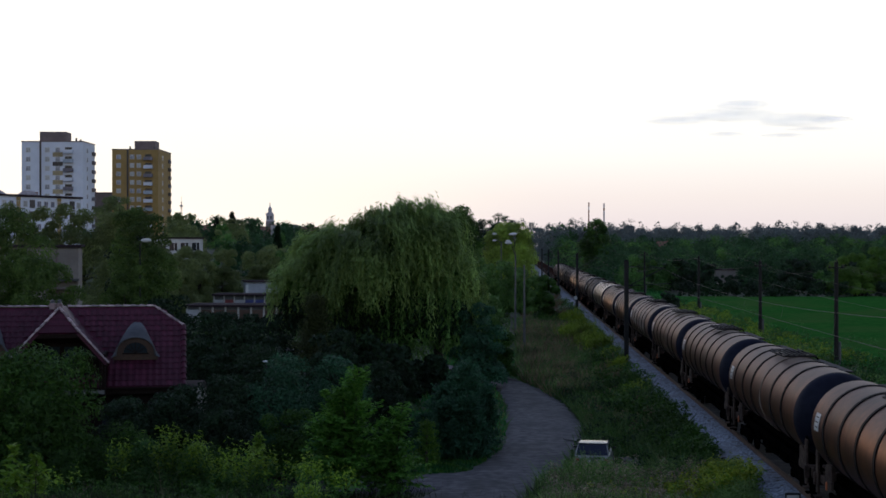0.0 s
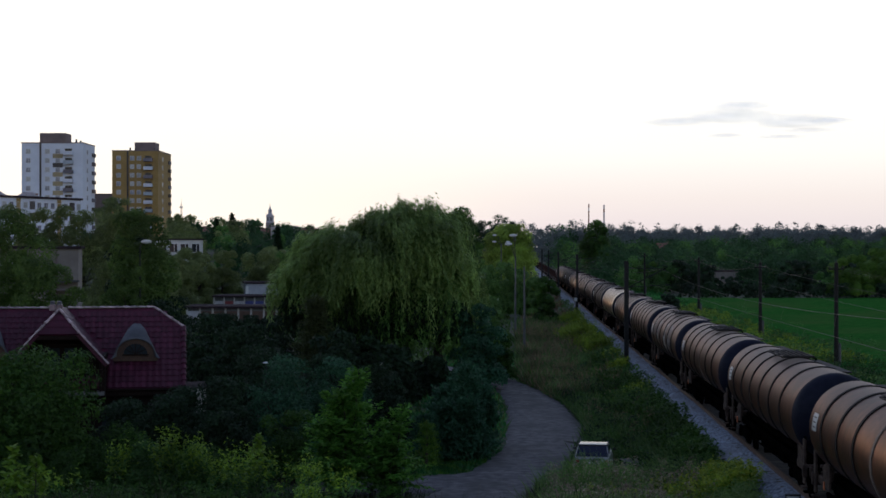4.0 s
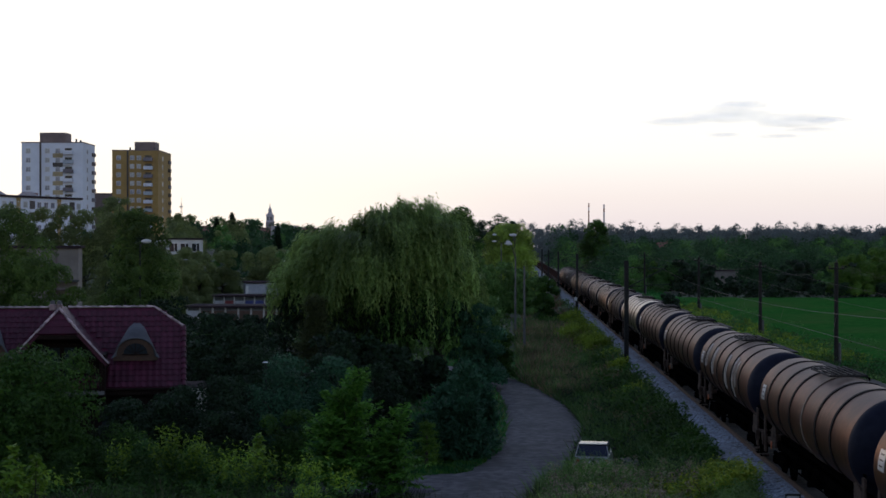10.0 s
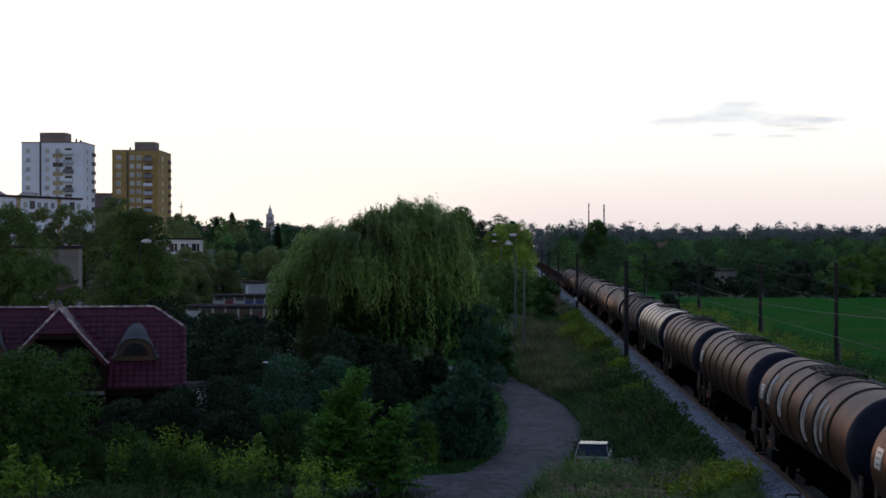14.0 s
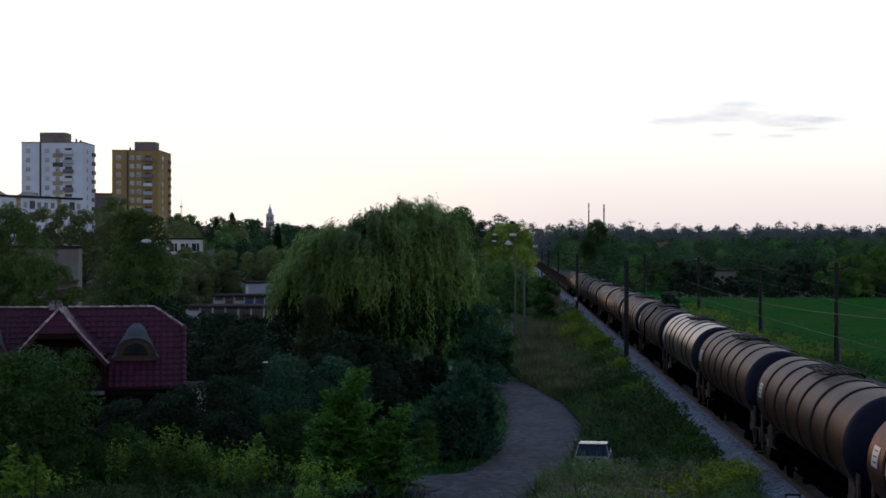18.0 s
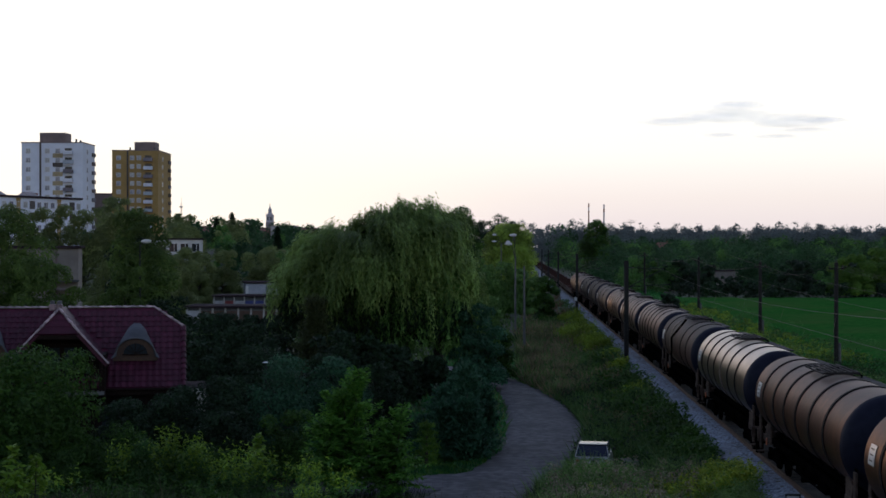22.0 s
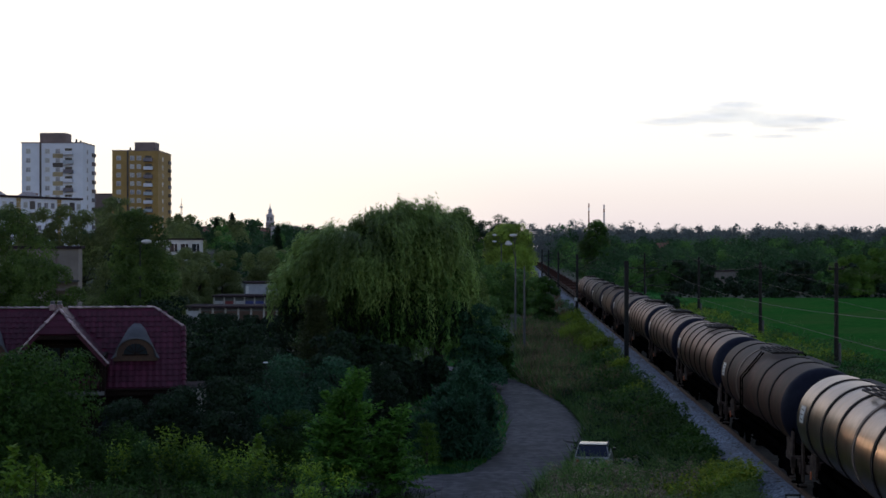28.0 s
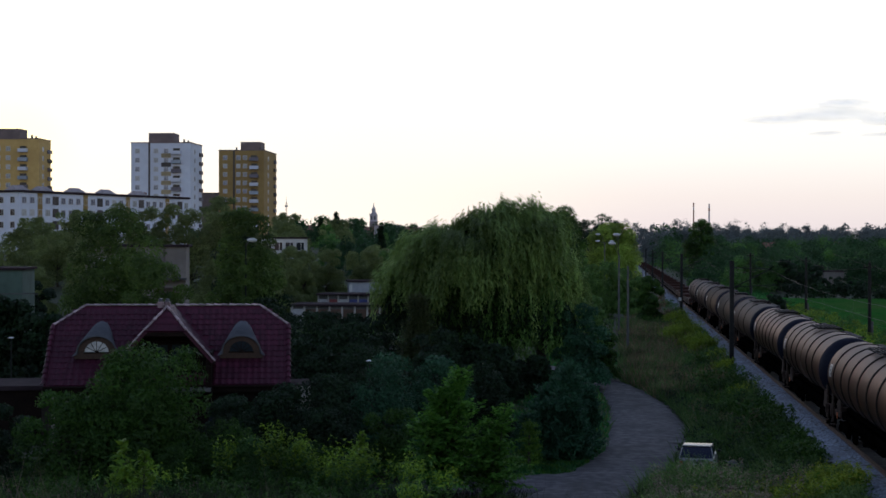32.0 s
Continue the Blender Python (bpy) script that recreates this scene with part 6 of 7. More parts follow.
    hang("crown", quick_mesh("crown", v, f, M["leaf_willow"]), t)
    # inner leaves take a darker leaf colour, shade painted into the crown
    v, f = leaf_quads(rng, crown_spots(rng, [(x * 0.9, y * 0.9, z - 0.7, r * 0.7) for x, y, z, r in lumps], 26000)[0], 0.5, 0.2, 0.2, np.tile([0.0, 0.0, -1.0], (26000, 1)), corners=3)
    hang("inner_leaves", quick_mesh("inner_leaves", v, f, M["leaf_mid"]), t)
    # thin strands, coloured darker for shade, that hang on towards the ground beside the trunks
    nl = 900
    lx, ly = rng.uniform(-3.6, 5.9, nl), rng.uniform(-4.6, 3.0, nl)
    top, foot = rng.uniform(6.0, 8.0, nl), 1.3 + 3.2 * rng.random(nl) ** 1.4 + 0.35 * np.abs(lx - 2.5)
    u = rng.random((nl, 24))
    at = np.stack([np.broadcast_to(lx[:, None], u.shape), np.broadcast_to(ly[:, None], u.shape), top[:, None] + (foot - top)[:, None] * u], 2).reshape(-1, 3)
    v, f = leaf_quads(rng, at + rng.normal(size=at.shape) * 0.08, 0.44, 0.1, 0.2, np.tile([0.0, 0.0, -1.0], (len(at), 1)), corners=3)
    hang("lower_foliage", quick_mesh("lower_foliage", v, f, M["leaf_soft"]), t, None, "thin hanging strands coloured darker for shade")
    # lowest inner leaves darker still, the crown's shade as leaf colour
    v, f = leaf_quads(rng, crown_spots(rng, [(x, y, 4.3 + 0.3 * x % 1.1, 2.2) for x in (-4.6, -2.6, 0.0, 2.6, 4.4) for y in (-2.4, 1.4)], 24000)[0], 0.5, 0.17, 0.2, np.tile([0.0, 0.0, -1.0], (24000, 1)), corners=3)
    hang("inner_leaves", quick_mesh("inner_leaves", v, f, M["leaf_dark"]), t, None, "inner leaves coloured dark for the crown's shade")


willow()

# shrubs near the lane and the house
def young_ash(x, y, h, w, seed, sprays=230):
    """A young ash: thin stems and arching sprays of paired leaflets, open at the outline."""
    rng = np.random.default_rng(seed)
    t = thing("young_tree", pose(x, y, gz(x, y)), "bright green young ash tree on the verge", "tree", "young ash trees")
    bm = bmesh.new()
    tips = []
    for k in range(4):
        a = 1.57 * k + rng.uniform(-0.4, 0.4)
        tips.append(Vector((0.16 * w * math.cos(a), 0.16 * w * math.sin(a), h * rng.uniform(0.62, 0.86) if k else h)))
        rod(bm, (0.06 * math.cos(a), 0.06 * math.sin(a), -0.1), tips[-1] * 0.5, 0.045, 0.03, 6)
        rod(bm, tips[-1] * 0.5, tips[-1], 0.03, 0.008, 6)
    at, way = [], []
    for k in range(sprays):
        tip = tips[k % 4]
        u = rng.uniform(0.1, 1.0) ** 0.85
        start = np.array(tip) * u
        a = rng.uniform(0, 6.283)
        reach = 0.55 * w * (1.02 - u) ** 0.75 * rng.uniform(0.45, 1.15) + 0.25
        out = np.array([math.cos(a), math.sin(a), rng.uniform(0.25, 0.9) + 1.3 * u ** 3])
        side = np.array([-math.sin(a), math.cos(a), 0.0])
        if k % 3 == 0:
            rod(bm, start, start + out * reach * 0.8, 0.012, 0.004, 4)
        for j in range(13):
            f = (j + 1) / 13
            p = start + out * reach * f - np.array([0, 0, 0.35 * reach * f * f])
            for sgn in (-1, 1):
                at.append(p + side * sgn * 0.1 + rng.normal(size=3) * 0.03)
                way.append(side * sgn + 0.6 * out)
    part("trunk", bm, M["bark"], t)
    v, f = leaf_quads(rng, np.array(at), 0.25, 0.1, 0.9, np.array(way))
    hang("crown", quick_mesh("crown", v, f, M["leaf_bright"]), t)


young_ash(-6.35, 56.5, 4.7, 3.4, 900, 270)
young_ash(-6.9, 57.0, 3.5, 2.8, 901, 200)
young_ash(-4.6, 56.2, 3.3, 2.6, 902, 170)
tree("bush", -12.4, 56.8, gz(-12.4, 56.8), 2.1, 2.6, M["gold_stem"], "fresh green elder bush on the bank", 2600, 0.3, 7, category="bush", low=0.05, lump=0.6, loose=1.0, slim=0.35)
tree("bush", -9.4, 61.6, gz(-9.4, 61.6), 3.0, 3.4, M["leaf_mid"], "mid-green leafy bush on the bank", 5000, 0.18, 2, category="bush", low=0.05)
tree("bush", -18.2, 55.5, gz(-18.2, 55.5), 5.9, 6.0, M["leaf_mid"], "large leafy bush before the red-roofed house", 14000, 0.28, 3, category="bush", low=0.06, blobs=34, lump=0.75, loose=0.85, slim=0.42)
for k, (x, y, h, w, mt) in enumerate(((-14.7, 55.0, 3.0, 3.2, "leaf_mid"), (-13.6, 54.0, 2.6, 2.2, "weed_leaf"), (-16.4, 53.2, 2.2, 2.6, "leaf_mid"), (-11.3, 54.6, 2.2, 2.4, "leaf_mid"))):
    tree("bush", x, y, gz(x, y), h, w, M[mt], "olive thicket of tall weeds on the bank", 4500, 0.2, 970 + k, category="bush", low=0.03, lump=0.55, loose=1.2, slim=0.3, group="bank thickets")
tree("bush", -20.6, 54.0, gz(-20.6, 54.0), 4.2, 4.6, M["leaf_mid"], "leafy bush beside the garden", 8000, 0.2, 4, category="bush", low=0.05)
tree("bush", -24.5, 56.0, gz(-24.5, 56.0), 3.4, 4.5, M["leaf_dark"], "dark leafy shrub by the house", 7000, 0.2, 5, category="bush", low=0.05)
tree("bush", -28.0, 60.0, gz(-28.0, 60.0), 3.2, 4.6, M["leaf_dark"], "dark shrub at the garden's edge", 6000, 0.2, 6, category="bush", low=0.05)
for k, (x, y, h, w) in enumerate(((-12.8, 63.5, 4.2, 4.2), (-10.4, 66.0, 4.7, 4.0), (-14.4, 61.5, 3.4, 3.6), (-8.4, 68.5, 4.6, 3.6), (-11.6, 59.5, 3.0, 3.6), (-15.8, 60.0, 3.4, 3.0), (-6.2, 72.0, 4.0, 3.2), (-12.2, 71.0, 4.9, 4.4), (-14.6, 63.8, 3.6, 3.2), (-16.4, 62.6, 3.2, 3.0))):
    tree("bush", x, y, gz(x, y), h, w, M["leaf_blue"] if k in (1, 3) else M["leaf_dark"], "dense blue-green garden shrub" if k in (1, 3) else "dense dark green garden shrub", 6500, 0.2, 10 + k, category="bush", low=0.04, group="garden shrubs", lump=0.8, loose=0.9)
for k, (x, y, h, w) in enumerate(((-2.1, 69.0, 4.5, 2.4), (-3.2, 71.0, 3.3, 2.2), (-1.35, 71.0, 3.4, 1.9), (-4.0, 69.0, 2.0, 1.6), (-2.0, 67.6, 3.1, 1.8), (-3.0, 68.0, 2.9, 1.9), (-2.55, 70.2, 3.9, 1.9))):
    conifer("pine", x, y, 0, h, w, M["leaf_blue"], "bushy blue-green pine beside the lane", 6500, 0.24, k, group="pines by the lane")
conifer("thuja", -3.75, 65.5, 0, 2.2, 1.2, M["gold_stem"], "small yellow-green thuja on the verge", 3000, 0.13, 9)
tree("tree", -2.3, 101.0, 0, 5.9, 4.4, M["leaf_blue"], "dark dense tree beside the lane", 7500, 0.26, 31, low=0.06)
tree("bush", -0.9, 107.0, 0, 4.0, 2.8, M["leaf_mid"], "dense green shrub beside the lane", 5000, 0.24, 32, low=0.04, category="bush")
conifer("thuja", -12.7, 95.0, 0, 6.8, 3.6, M["leaf_olive"], "broad olive-brown thuja in the garden", 16000, 0.2, 20)
for k, (x, y, h, w) in enumerate(((-16.5, 92, 5.0, 5), (-20.5, 98, 5.4, 5.5), (-25.5, 104, 6.0, 6), (-17.0, 108, 4.6, 6), (-22.0, 116, 4.5, 6), (-28.0, 118, 6, 6), (-14.5, 84, 4.2, 4), (-18.0, 84, 4.4, 4.5), (-10.5, 88, 4.8, 4), (-10.0, 80, 4.0, 3.6))):
    tree("tree", x, y, 0, h, w, M["leaf_dark"], "low dark fruit tree in the gardens", 4500, 0.3, 40 + k, low=0.05, group="garden trees", depth=w)
tree("tree", -30.0, 118.0, 0, 12.9, 7.8, M["leaf_shade"], "tall leafy lime tree behind the house", 18700, 0.31, 60, low=0.12, blobs=22)
tree("tree", -29.3, 112.4, 0, 9.2, 3.2, M["leaf_shade"], "slim leafy tree behind the house", 7650, 0.31, 63, low=0.08)
tree("tree", -39.5, 112.0, 0, 12.6, 10.0, M["leaf_shade"], "broad leafy tree behind the house", 18700, 0.31, 61, low=0.1, blobs=22)
tree("tree", -34.0, 106.0, 0, 9.0, 7.0, M["leaf_shade"], "leafy tree behind the house", 11900, 0.31, 62, low=0.08)
TOWER_TREES = ((-50, 185, 14, 10, "leaf_dark"), (-56, 190, 14.5, 10, "leaf_dark"), (-45, 178, 12, 9, "leaf_dark"), (-66, 185, 12, 10, "leaf_mid"), (-57, 120, 7, 7, "leaf_dark"), (-48, 104, 7.5, 7, "leaf_dark"),
               (-40.5, 262, 9, 9, "leaf_soft"), (-47, 285, 9, 9, "leaf_dark"), (-36, 275, 10, 9, "leaf_soft"), (-30, 260, 9, 8, "leaf_dark"), (-25, 240, 9, 8, "leaf_dark"), (-62, 275, 9, 9, "leaf_dark"),
               (-28.5, 232, 7, 7, "leaf_soft"), (-57, 233, 8.6, 8, "leaf_soft"), (-51.5, 232, 8.2, 7, "leaf_dark"), (-46.5, 235, 8.8, 7.5, "leaf_soft"))
GARDEN_TREES = ((-41, 240, 9.0, 8, "leaf_dark"), (-35.5, 238, 9.2, 8, "leaf_soft"), (-21, 200, 8.5, 8, "leaf_dark"), (-17, 180, 9, 8, "leaf_soft"), (-13, 172, 12.0, 7, "leaf_dark"), (-68, 300, 10, 10, "leaf_dark"),
                (-82, 300, 12, 11, "leaf_dark"), (-90, 330, 13, 11, "leaf_dark"), (-76, 400, 11, 12, "leaf_dark"), (-96, 420, 10.5, 12, "leaf_mid"), (-106, 410, 11.5, 12, "leaf_dark"), (-36.5, 142, 11, 8, "leaf_dark"),
                (-70, 205, 9, 9, "leaf_dark"), (-78, 215, 9, 10, "leaf_dark"), (-88, 225, 9, 10, "leaf_mid"), (-84, 255, 8, 10, "leaf_dark"))
SLOPE_TREES = ((-47.3, 222, 8.6, 6, "leaf_soft"), (-50.4, 226, 9.2, 7, "leaf_soft"), (-109.5, 400, 15.3, 9, "leaf_dark"), (-57.6, 188, 15.0, 8, "leaf_dark"), (-61.6, 192, 14.6, 8, "leaf_dark"), (-65.5, 190, 15.2, 9, "leaf_mid"), (-97, 265, 9, 10, "leaf_dark"), (-74, 180, 7, 8, "leaf_dark"), (-66, 160, 6, 7, "leaf_dark"), (-108, 285, 9, 11, "leaf_dark"), (-46, 100, 6.8, 6, "leaf_dark"), (-52, 105, 6.6, 7, "leaf_dark"),
               (-41.5, 96, 6.3, 5.5, "leaf_dark"), (-100, 248, 8.5, 9, "leaf_dark"), (-94, 238, 7.5, 9, "leaf_mid"), (-107, 262, 8.5, 9, "leaf_dark"), (-47.5, 206, 8.4, 8, "leaf_soft"), (-46.5, 196, 7.6, 7, "leaf_soft"),
               (-33, 92, 4.6, 5, "leaf_dark"), (-37.5, 96, 5.2, 6, "leaf_dark"), (-100, 440, 11.5, 12, "leaf_dark"), (-72, 330, 9, 10, "leaf_mid"))
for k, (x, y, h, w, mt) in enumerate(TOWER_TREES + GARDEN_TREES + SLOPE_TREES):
    # distant estate trees switch to the leaf colour with haze painted in
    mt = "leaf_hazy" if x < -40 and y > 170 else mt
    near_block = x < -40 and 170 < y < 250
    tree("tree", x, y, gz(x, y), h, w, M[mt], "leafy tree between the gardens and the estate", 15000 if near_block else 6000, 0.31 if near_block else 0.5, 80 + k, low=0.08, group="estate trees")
for k, (x, y, h, w, mt) in enumerate(((1.5, 215, 6.5, 6, "leaf_soft"), (-5.5, 220, 7, 7, "leaf_soft"), (-8, 300, 12, 9, "leaf_soft"), (0.5, 290, 9, 7, "leaf_soft"), (4.4, 186, 6.0, 3.6, "leaf_mid"), (3.2, 200, 5.6, 4.4, "leaf_soft"), (-6.5, 150, 7, 6, "leaf_soft"), (-2.5, 142, 5, 5, "leaf_soft"), (-3.6, 128, 4.6, 4.6, "leaf_soft"),
                                      (-1.5, 330, 12, 8, "leaf_dark"), (-4, 420, 18.8, 12, "leaf_dark"), (0.8, 520, 18.5, 9, "leaf_dark"), (-7, 380, 16.5, 10, "leaf_dark"), (-9.3, 98, 3.8, 4, "leaf_dark"), (-5.2, 96, 2.6, 3.2, "leaf_dark"), (-12.2, 101, 4.2, 4, "leaf_dark"), (-7.4, 92, 3.6, 3.6, "leaf_dark"), (-8, 360, 15, 11, "leaf_dark"), (-14, 400, 17, 12, "leaf_dark"), (0, 430, 16, 12, "leaf_mid"))):
    tree("tree", x, y, gz(x, y), h, w, M[mt], "leafy tree beside the railway", 7500, 0.48, 120 + k, low=0.06, group="trees by the railway")
for k, (x, y, h, w, mt) in enumerate(((22, 205, 3.2, 4, "leaf_dark"), (44.6, 299, 3.75, 7, "leaf_dark"),
                                      (63.5, 278, 8.2, 10, "woods_yellow"), (71, 282, 9.4, 12, "woods_yellow"), (66, 290, 7, 8, "leaf_dark"), (58, 300, 7, 9, "leaf_dark"), (40, 303, 6, 8, "leaf_dark"), (35, 305, 7, 9, "leaf_dark"), (28, 315, 7, 9, "leaf_mid"))):
    tree("bush" if h < 4 else "tree", x, y, gz(x, y), h, w, M[mt], "low bush at the field's edge" if h < 4 else "leafy tree behind the field", 7500, 0.3 if h < 4 else 0.55, 160 + k, low=0.04, category="bush" if h < 4 else "tree", group="field edge growth")


tree("tree", -0.4, 272, 0, 14.0, 11.5, M["leaf_lime"], "broad pale lime-green tree beyond the lamps", 40000, 0.36, 950, low=0.1, blobs=60, lump=0.95, loose=0.5)
tree("tree", -1.4, 200, 0, 7.7, 6.4, M["leaf_soft"], "round green tree beyond the lamps", 14000, 0.3, 954, low=0.06, blobs=24)


tree("tree", 23.0, 400, 0, 17.0, 11.0, M["leaf_mid"], "tall broad dark tree before the far chimneys", 14000, 0.5, 953, low=0.1, blobs=40, lump=0.9)
tree("tree", -6.0, 172, 0, 14.2, 6.5, M["leaf_mid"], "tall dark tree behind the willow", 12000, 0.34, 952, low=0.2, blobs=34, lump=0.75, loose=0.9)


for k, (x, y, h, w) in enumerate(((-95.5, 500, 13.0, 5.0), (-113, 560, 12.5, 5.5), (-83, 520, 9.5, 4.5))):
    conifer("spruce", x, y, gz(x, y), h, w, M["leaf_dark"], "dark pointed spruce among the far gardens", 3500, 0.6, 60 + k, group="far spruces")


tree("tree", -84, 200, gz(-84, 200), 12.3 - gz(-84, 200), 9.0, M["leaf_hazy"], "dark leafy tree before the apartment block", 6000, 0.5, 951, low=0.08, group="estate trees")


def sapling(x, y, h, seed):
    """A thin stem with pairs of large pale leaves."""
    rng = np.random.default_rng(seed)
    z = gz(x, y)
    t = thing("sapling", pose(x, y, z), "thin sapling with large pale green leaves on the bank", "sapling")
    bm = rod(bmesh.new(), (0, 0, -0.1), (0.08, 0, h), 0.025, 0.01, 6)
    pts = []
    for k in range(16):
        u = 0.3 + 0.7 * k / 16
        for s in range(3):
            a = rng.uniform(0, 6.28)
            r = 0.5 * (1.15 - u)
            e = Vector((0.08 * u + r * math.cos(a), r * math.sin(a), h * u + 0.12))
            rod(bm, (0.08 * u, 0, h * u - 0.05), e, 0.008, 0.004, 4)
            pts += [np.array(e) * q + np.array([0.08 * u, 0, h * u]) * (1 - q) + rng.normal(size=3) * 0.05 for q in (0.6, 0.85, 1.1)]
    part("stem", bm, M["bark"], t)
    v, f = leaf_quads(rng, np.array(pts), 0.34, 0.15, 0.6)
    hang("leaves", quick_mesh("leaves", v, f, M["leaf_sapling"]), t)


sapling(-15.15, 44.0, 2.1, 1)
sapling(-14.6, 44.4, 1.9, 2)
sapling(-14.9, 43.4, 1.3, 4)
sapling(-9.9, 57.0, 2.4, 3)


# ---- grass, weeds and the field ----
def blades(rng, x, y, h, w, lean=0.35, z=None):
    n = len(x)
    z = (ground_z(x, y) if z is None else z) - 0.03
    a = rng.uniform(0, 6.28, n)
    hh = h * rng.uniform(0.55, 1.3, n)
    base = np.stack([x, y, z], 1)
    side = np.stack([np.cos(a), np.sin(a), 0 * a], 1) * (np.asarray(w) * np.ones(n) / 2)[:, None]
    tip = base + np.stack([rng.normal(size=n) * lean * hh, rng.normal(size=n) * lean * hh, hh], 1)
    v = np.stack([base - side, base + side, tip], 1).reshape(-1, 3)
    return v, np.arange(3 * n).reshape(-1, 3)


def on_road(x, y, extra=0.1):
    ys = [p[1] for p in ROAD]
    return (np.abs(x - np.interp(y, ys, [p[0] for p in ROAD])) < np.interp(y, ys, [p[2] for p in ROAD]) + extra) | (off_fork(x, y) < 1.8 + extra)


def sward(name, x0, x1, y0, y1, n, h, w, mat, label, seed, near=1.0, keep=None, lean=0.5):
    """Separate blades over a stretch of ground, denser where it is near."""
    rng = np.random.default_rng(seed)
    y = y0 * (y1 / y0) ** (rng.random(n) ** near)
    x = rng.uniform(x0, x1, n)
    ok = ~on_road(x, y) & ~((np.abs(x - 4.4) < 1.6) & (np.abs(y - 64.2) < 2.4))
    if keep is not None:
        ok &= keep(x, y)
    x, y = x[ok], y[ok]
    clump = 0.85 + 0.35 * np.sin(x * 1.9 + 1.7 * np.sin(y * 0.8)) * np.sin(y * 1.1 + 1.3 * np.sin(x * 0.9 + seed)) + 0.25 * np.sin(x * 4.3 + y * 2.9 + seed)
    v, f = blades(rng, x, y, h * np.clip(clump, 0.3, 1.5), w * (0.5 + y / 90), lean)
    return tagged(new(name, quick_mesh(name, v, f, mat)), label, "grass", kind="stuff")


def lumpy(cut, s=0.21):
    return lambda x, y: (np.sin(x * s * 2.1 + 1.3) * np.sin(y * s + 0.7 * np.sin(x * s)) + 0.5 * np.sin(y * s * 3.3 + x)) > cut


def make_field():
    xs, ys = np.arange(28, 131, 3.0), np.arange(112, 277, 3.0)
    rng = np.random.default_rng(55)
    gx, gy = np.meshgrid(xs, ys)
    gx = gx + np.where(gx < 29, rng.uniform(-1.5, 1.5, gx.shape), 0)
    v = np.stack([gx, gy, ground_z(gx, gy) + 0.24 + rng.uniform(-0.03, 0.03, gx.shape)], -1).reshape(-1, 3)
    w = len(xs)
    i, j = np.meshgrid(np.arange(w - 1), np.arange(len(ys) - 1))
    a = (j * w + i).ravel()
    tagged(new("field", quick_mesh("field", v, np.stack([a, a + 1, a + w + 1, a + w], 1), M["crop"])), "even green crop field beyond the railway", "field", kind="structure")


make_field()
sward("weeds", 0.5, 8.1, 56, 190, 34000, 0.8, 0.09, M["weed"], "tall tangled weeds between lane and track", 201)
sward("weeds", 1.5, 8.0, 92, 260, 14000, 0.9, 0.08, M["dry_grass"], "dry seeding grass between lane and track", 202, keep=lumpy(0.1))
sward("weeds", 0.8, 5.0, 95, 175, 12000, 0.8, 0.07, M["dry_grass"], "reddish dry grass between lane and track", 213)
sward("weeds", 4.2, 8.35, 55, 120, 9000, 0.6, 0.14, M["leaf_mid"], "green weeds creeping over the ballast", 203)
sward("verge_grass", -6, 3.4, 60, 135, 26000, 0.22, 0.08, M["grass"], "short green grass on the verges", 204)
sward("verge_grass", -4.6, 0.2, 59, 67.5, 9000, 0.14, 0.07, M["leaf_bright"], "fresh short grass beside the lane", 214)
sward("bank_weeds", -34, 4.5, 30, 58, 30000, 0.75, 0.05, M["bank_weed"], "tall weeds on the bank below the bridge", 205, keep=lambda x, y: np.abs(x) < 0.33 * y + 2)
sward("bank_grass", -26, 6.5, 28, 58, 1500, 1.4, 0.025, M["bank_dry"], "dry grass stalks with pale heads on the bank", 206, keep=lumpy(0.0, 0.33))
sward("bank_weeds", 1.6, 6.2, 57.0, 61.6, 2600, 1.0, 0.04, M["weed_soft"], "tall weeds hiding the foot of the car", 212)
sward("bank_weeds", 0.6, 8.2, 34, 60, 14000, 0.7, 0.06, M["weed_soft"], "tall weeds on the bank beside the track", 207)
sward("field_grass", 13.2, 31, 70, 330, 30000, 0.5, 0.1, M["grass"], "green weeds along the railway", 208)
sward("meadow_grass", -60, 0, 70, 260, 26000, 0.5, 0.14, M["weed"], "rough grass in the gardens", 210)
sward("weeds", 14, 30, 90, 240, 9000, 0.7, 0.12, M["weed"], "yellow-green weeds along the railway", 211, keep=lumpy(0.25))


def undergrowth(name, x0, x1, y0, y1, clumps, leaves, r, h, mat, label, seed, leaf=0.13):
    """Leafy clumps of weeds scattered over a stretch of ground."""
    rng = np.random.default_rng(seed)
    cy = y0 * (y1 / y0) ** rng.random(clumps)
    cx = rng.uniform(x0, x1, clumps)
    ok = ~on_road(cx, cy, 0.3) & ~((np.abs(cx - 3.9) < 1.7) & (np.abs(cy - 64.5) < 2.6))
    cx, cy = cx[ok], cy[ok]
    n = len(cx)
    ch, cr = h * rng.uniform(0.5, 1.35, n), r * rng.uniform(0.6, 1.4, n)
    u = rng.random((n, leaves)) ** 0.7
    a = rng.uniform(0, 6.28, (n, leaves))
    rad = cr[:, None] * np.sqrt(rng.random((n, leaves))) * np.sqrt(1.05 - u * 0.8)
    px, py = cx[:, None] + rad * np.cos(a), cy[:, None] + rad * np.sin(a)
    pz = ground_z(px, py) + ch[:, None] * u
    v, f = leaf_quads(rng, np.stack([px, py, pz], -1).reshape(-1, 3), leaf, leaf * 0.5, 0.4)
    return tagged(new(name, quick_mesh(name, v, f, mat)), label, "weeds", kind="stuff")


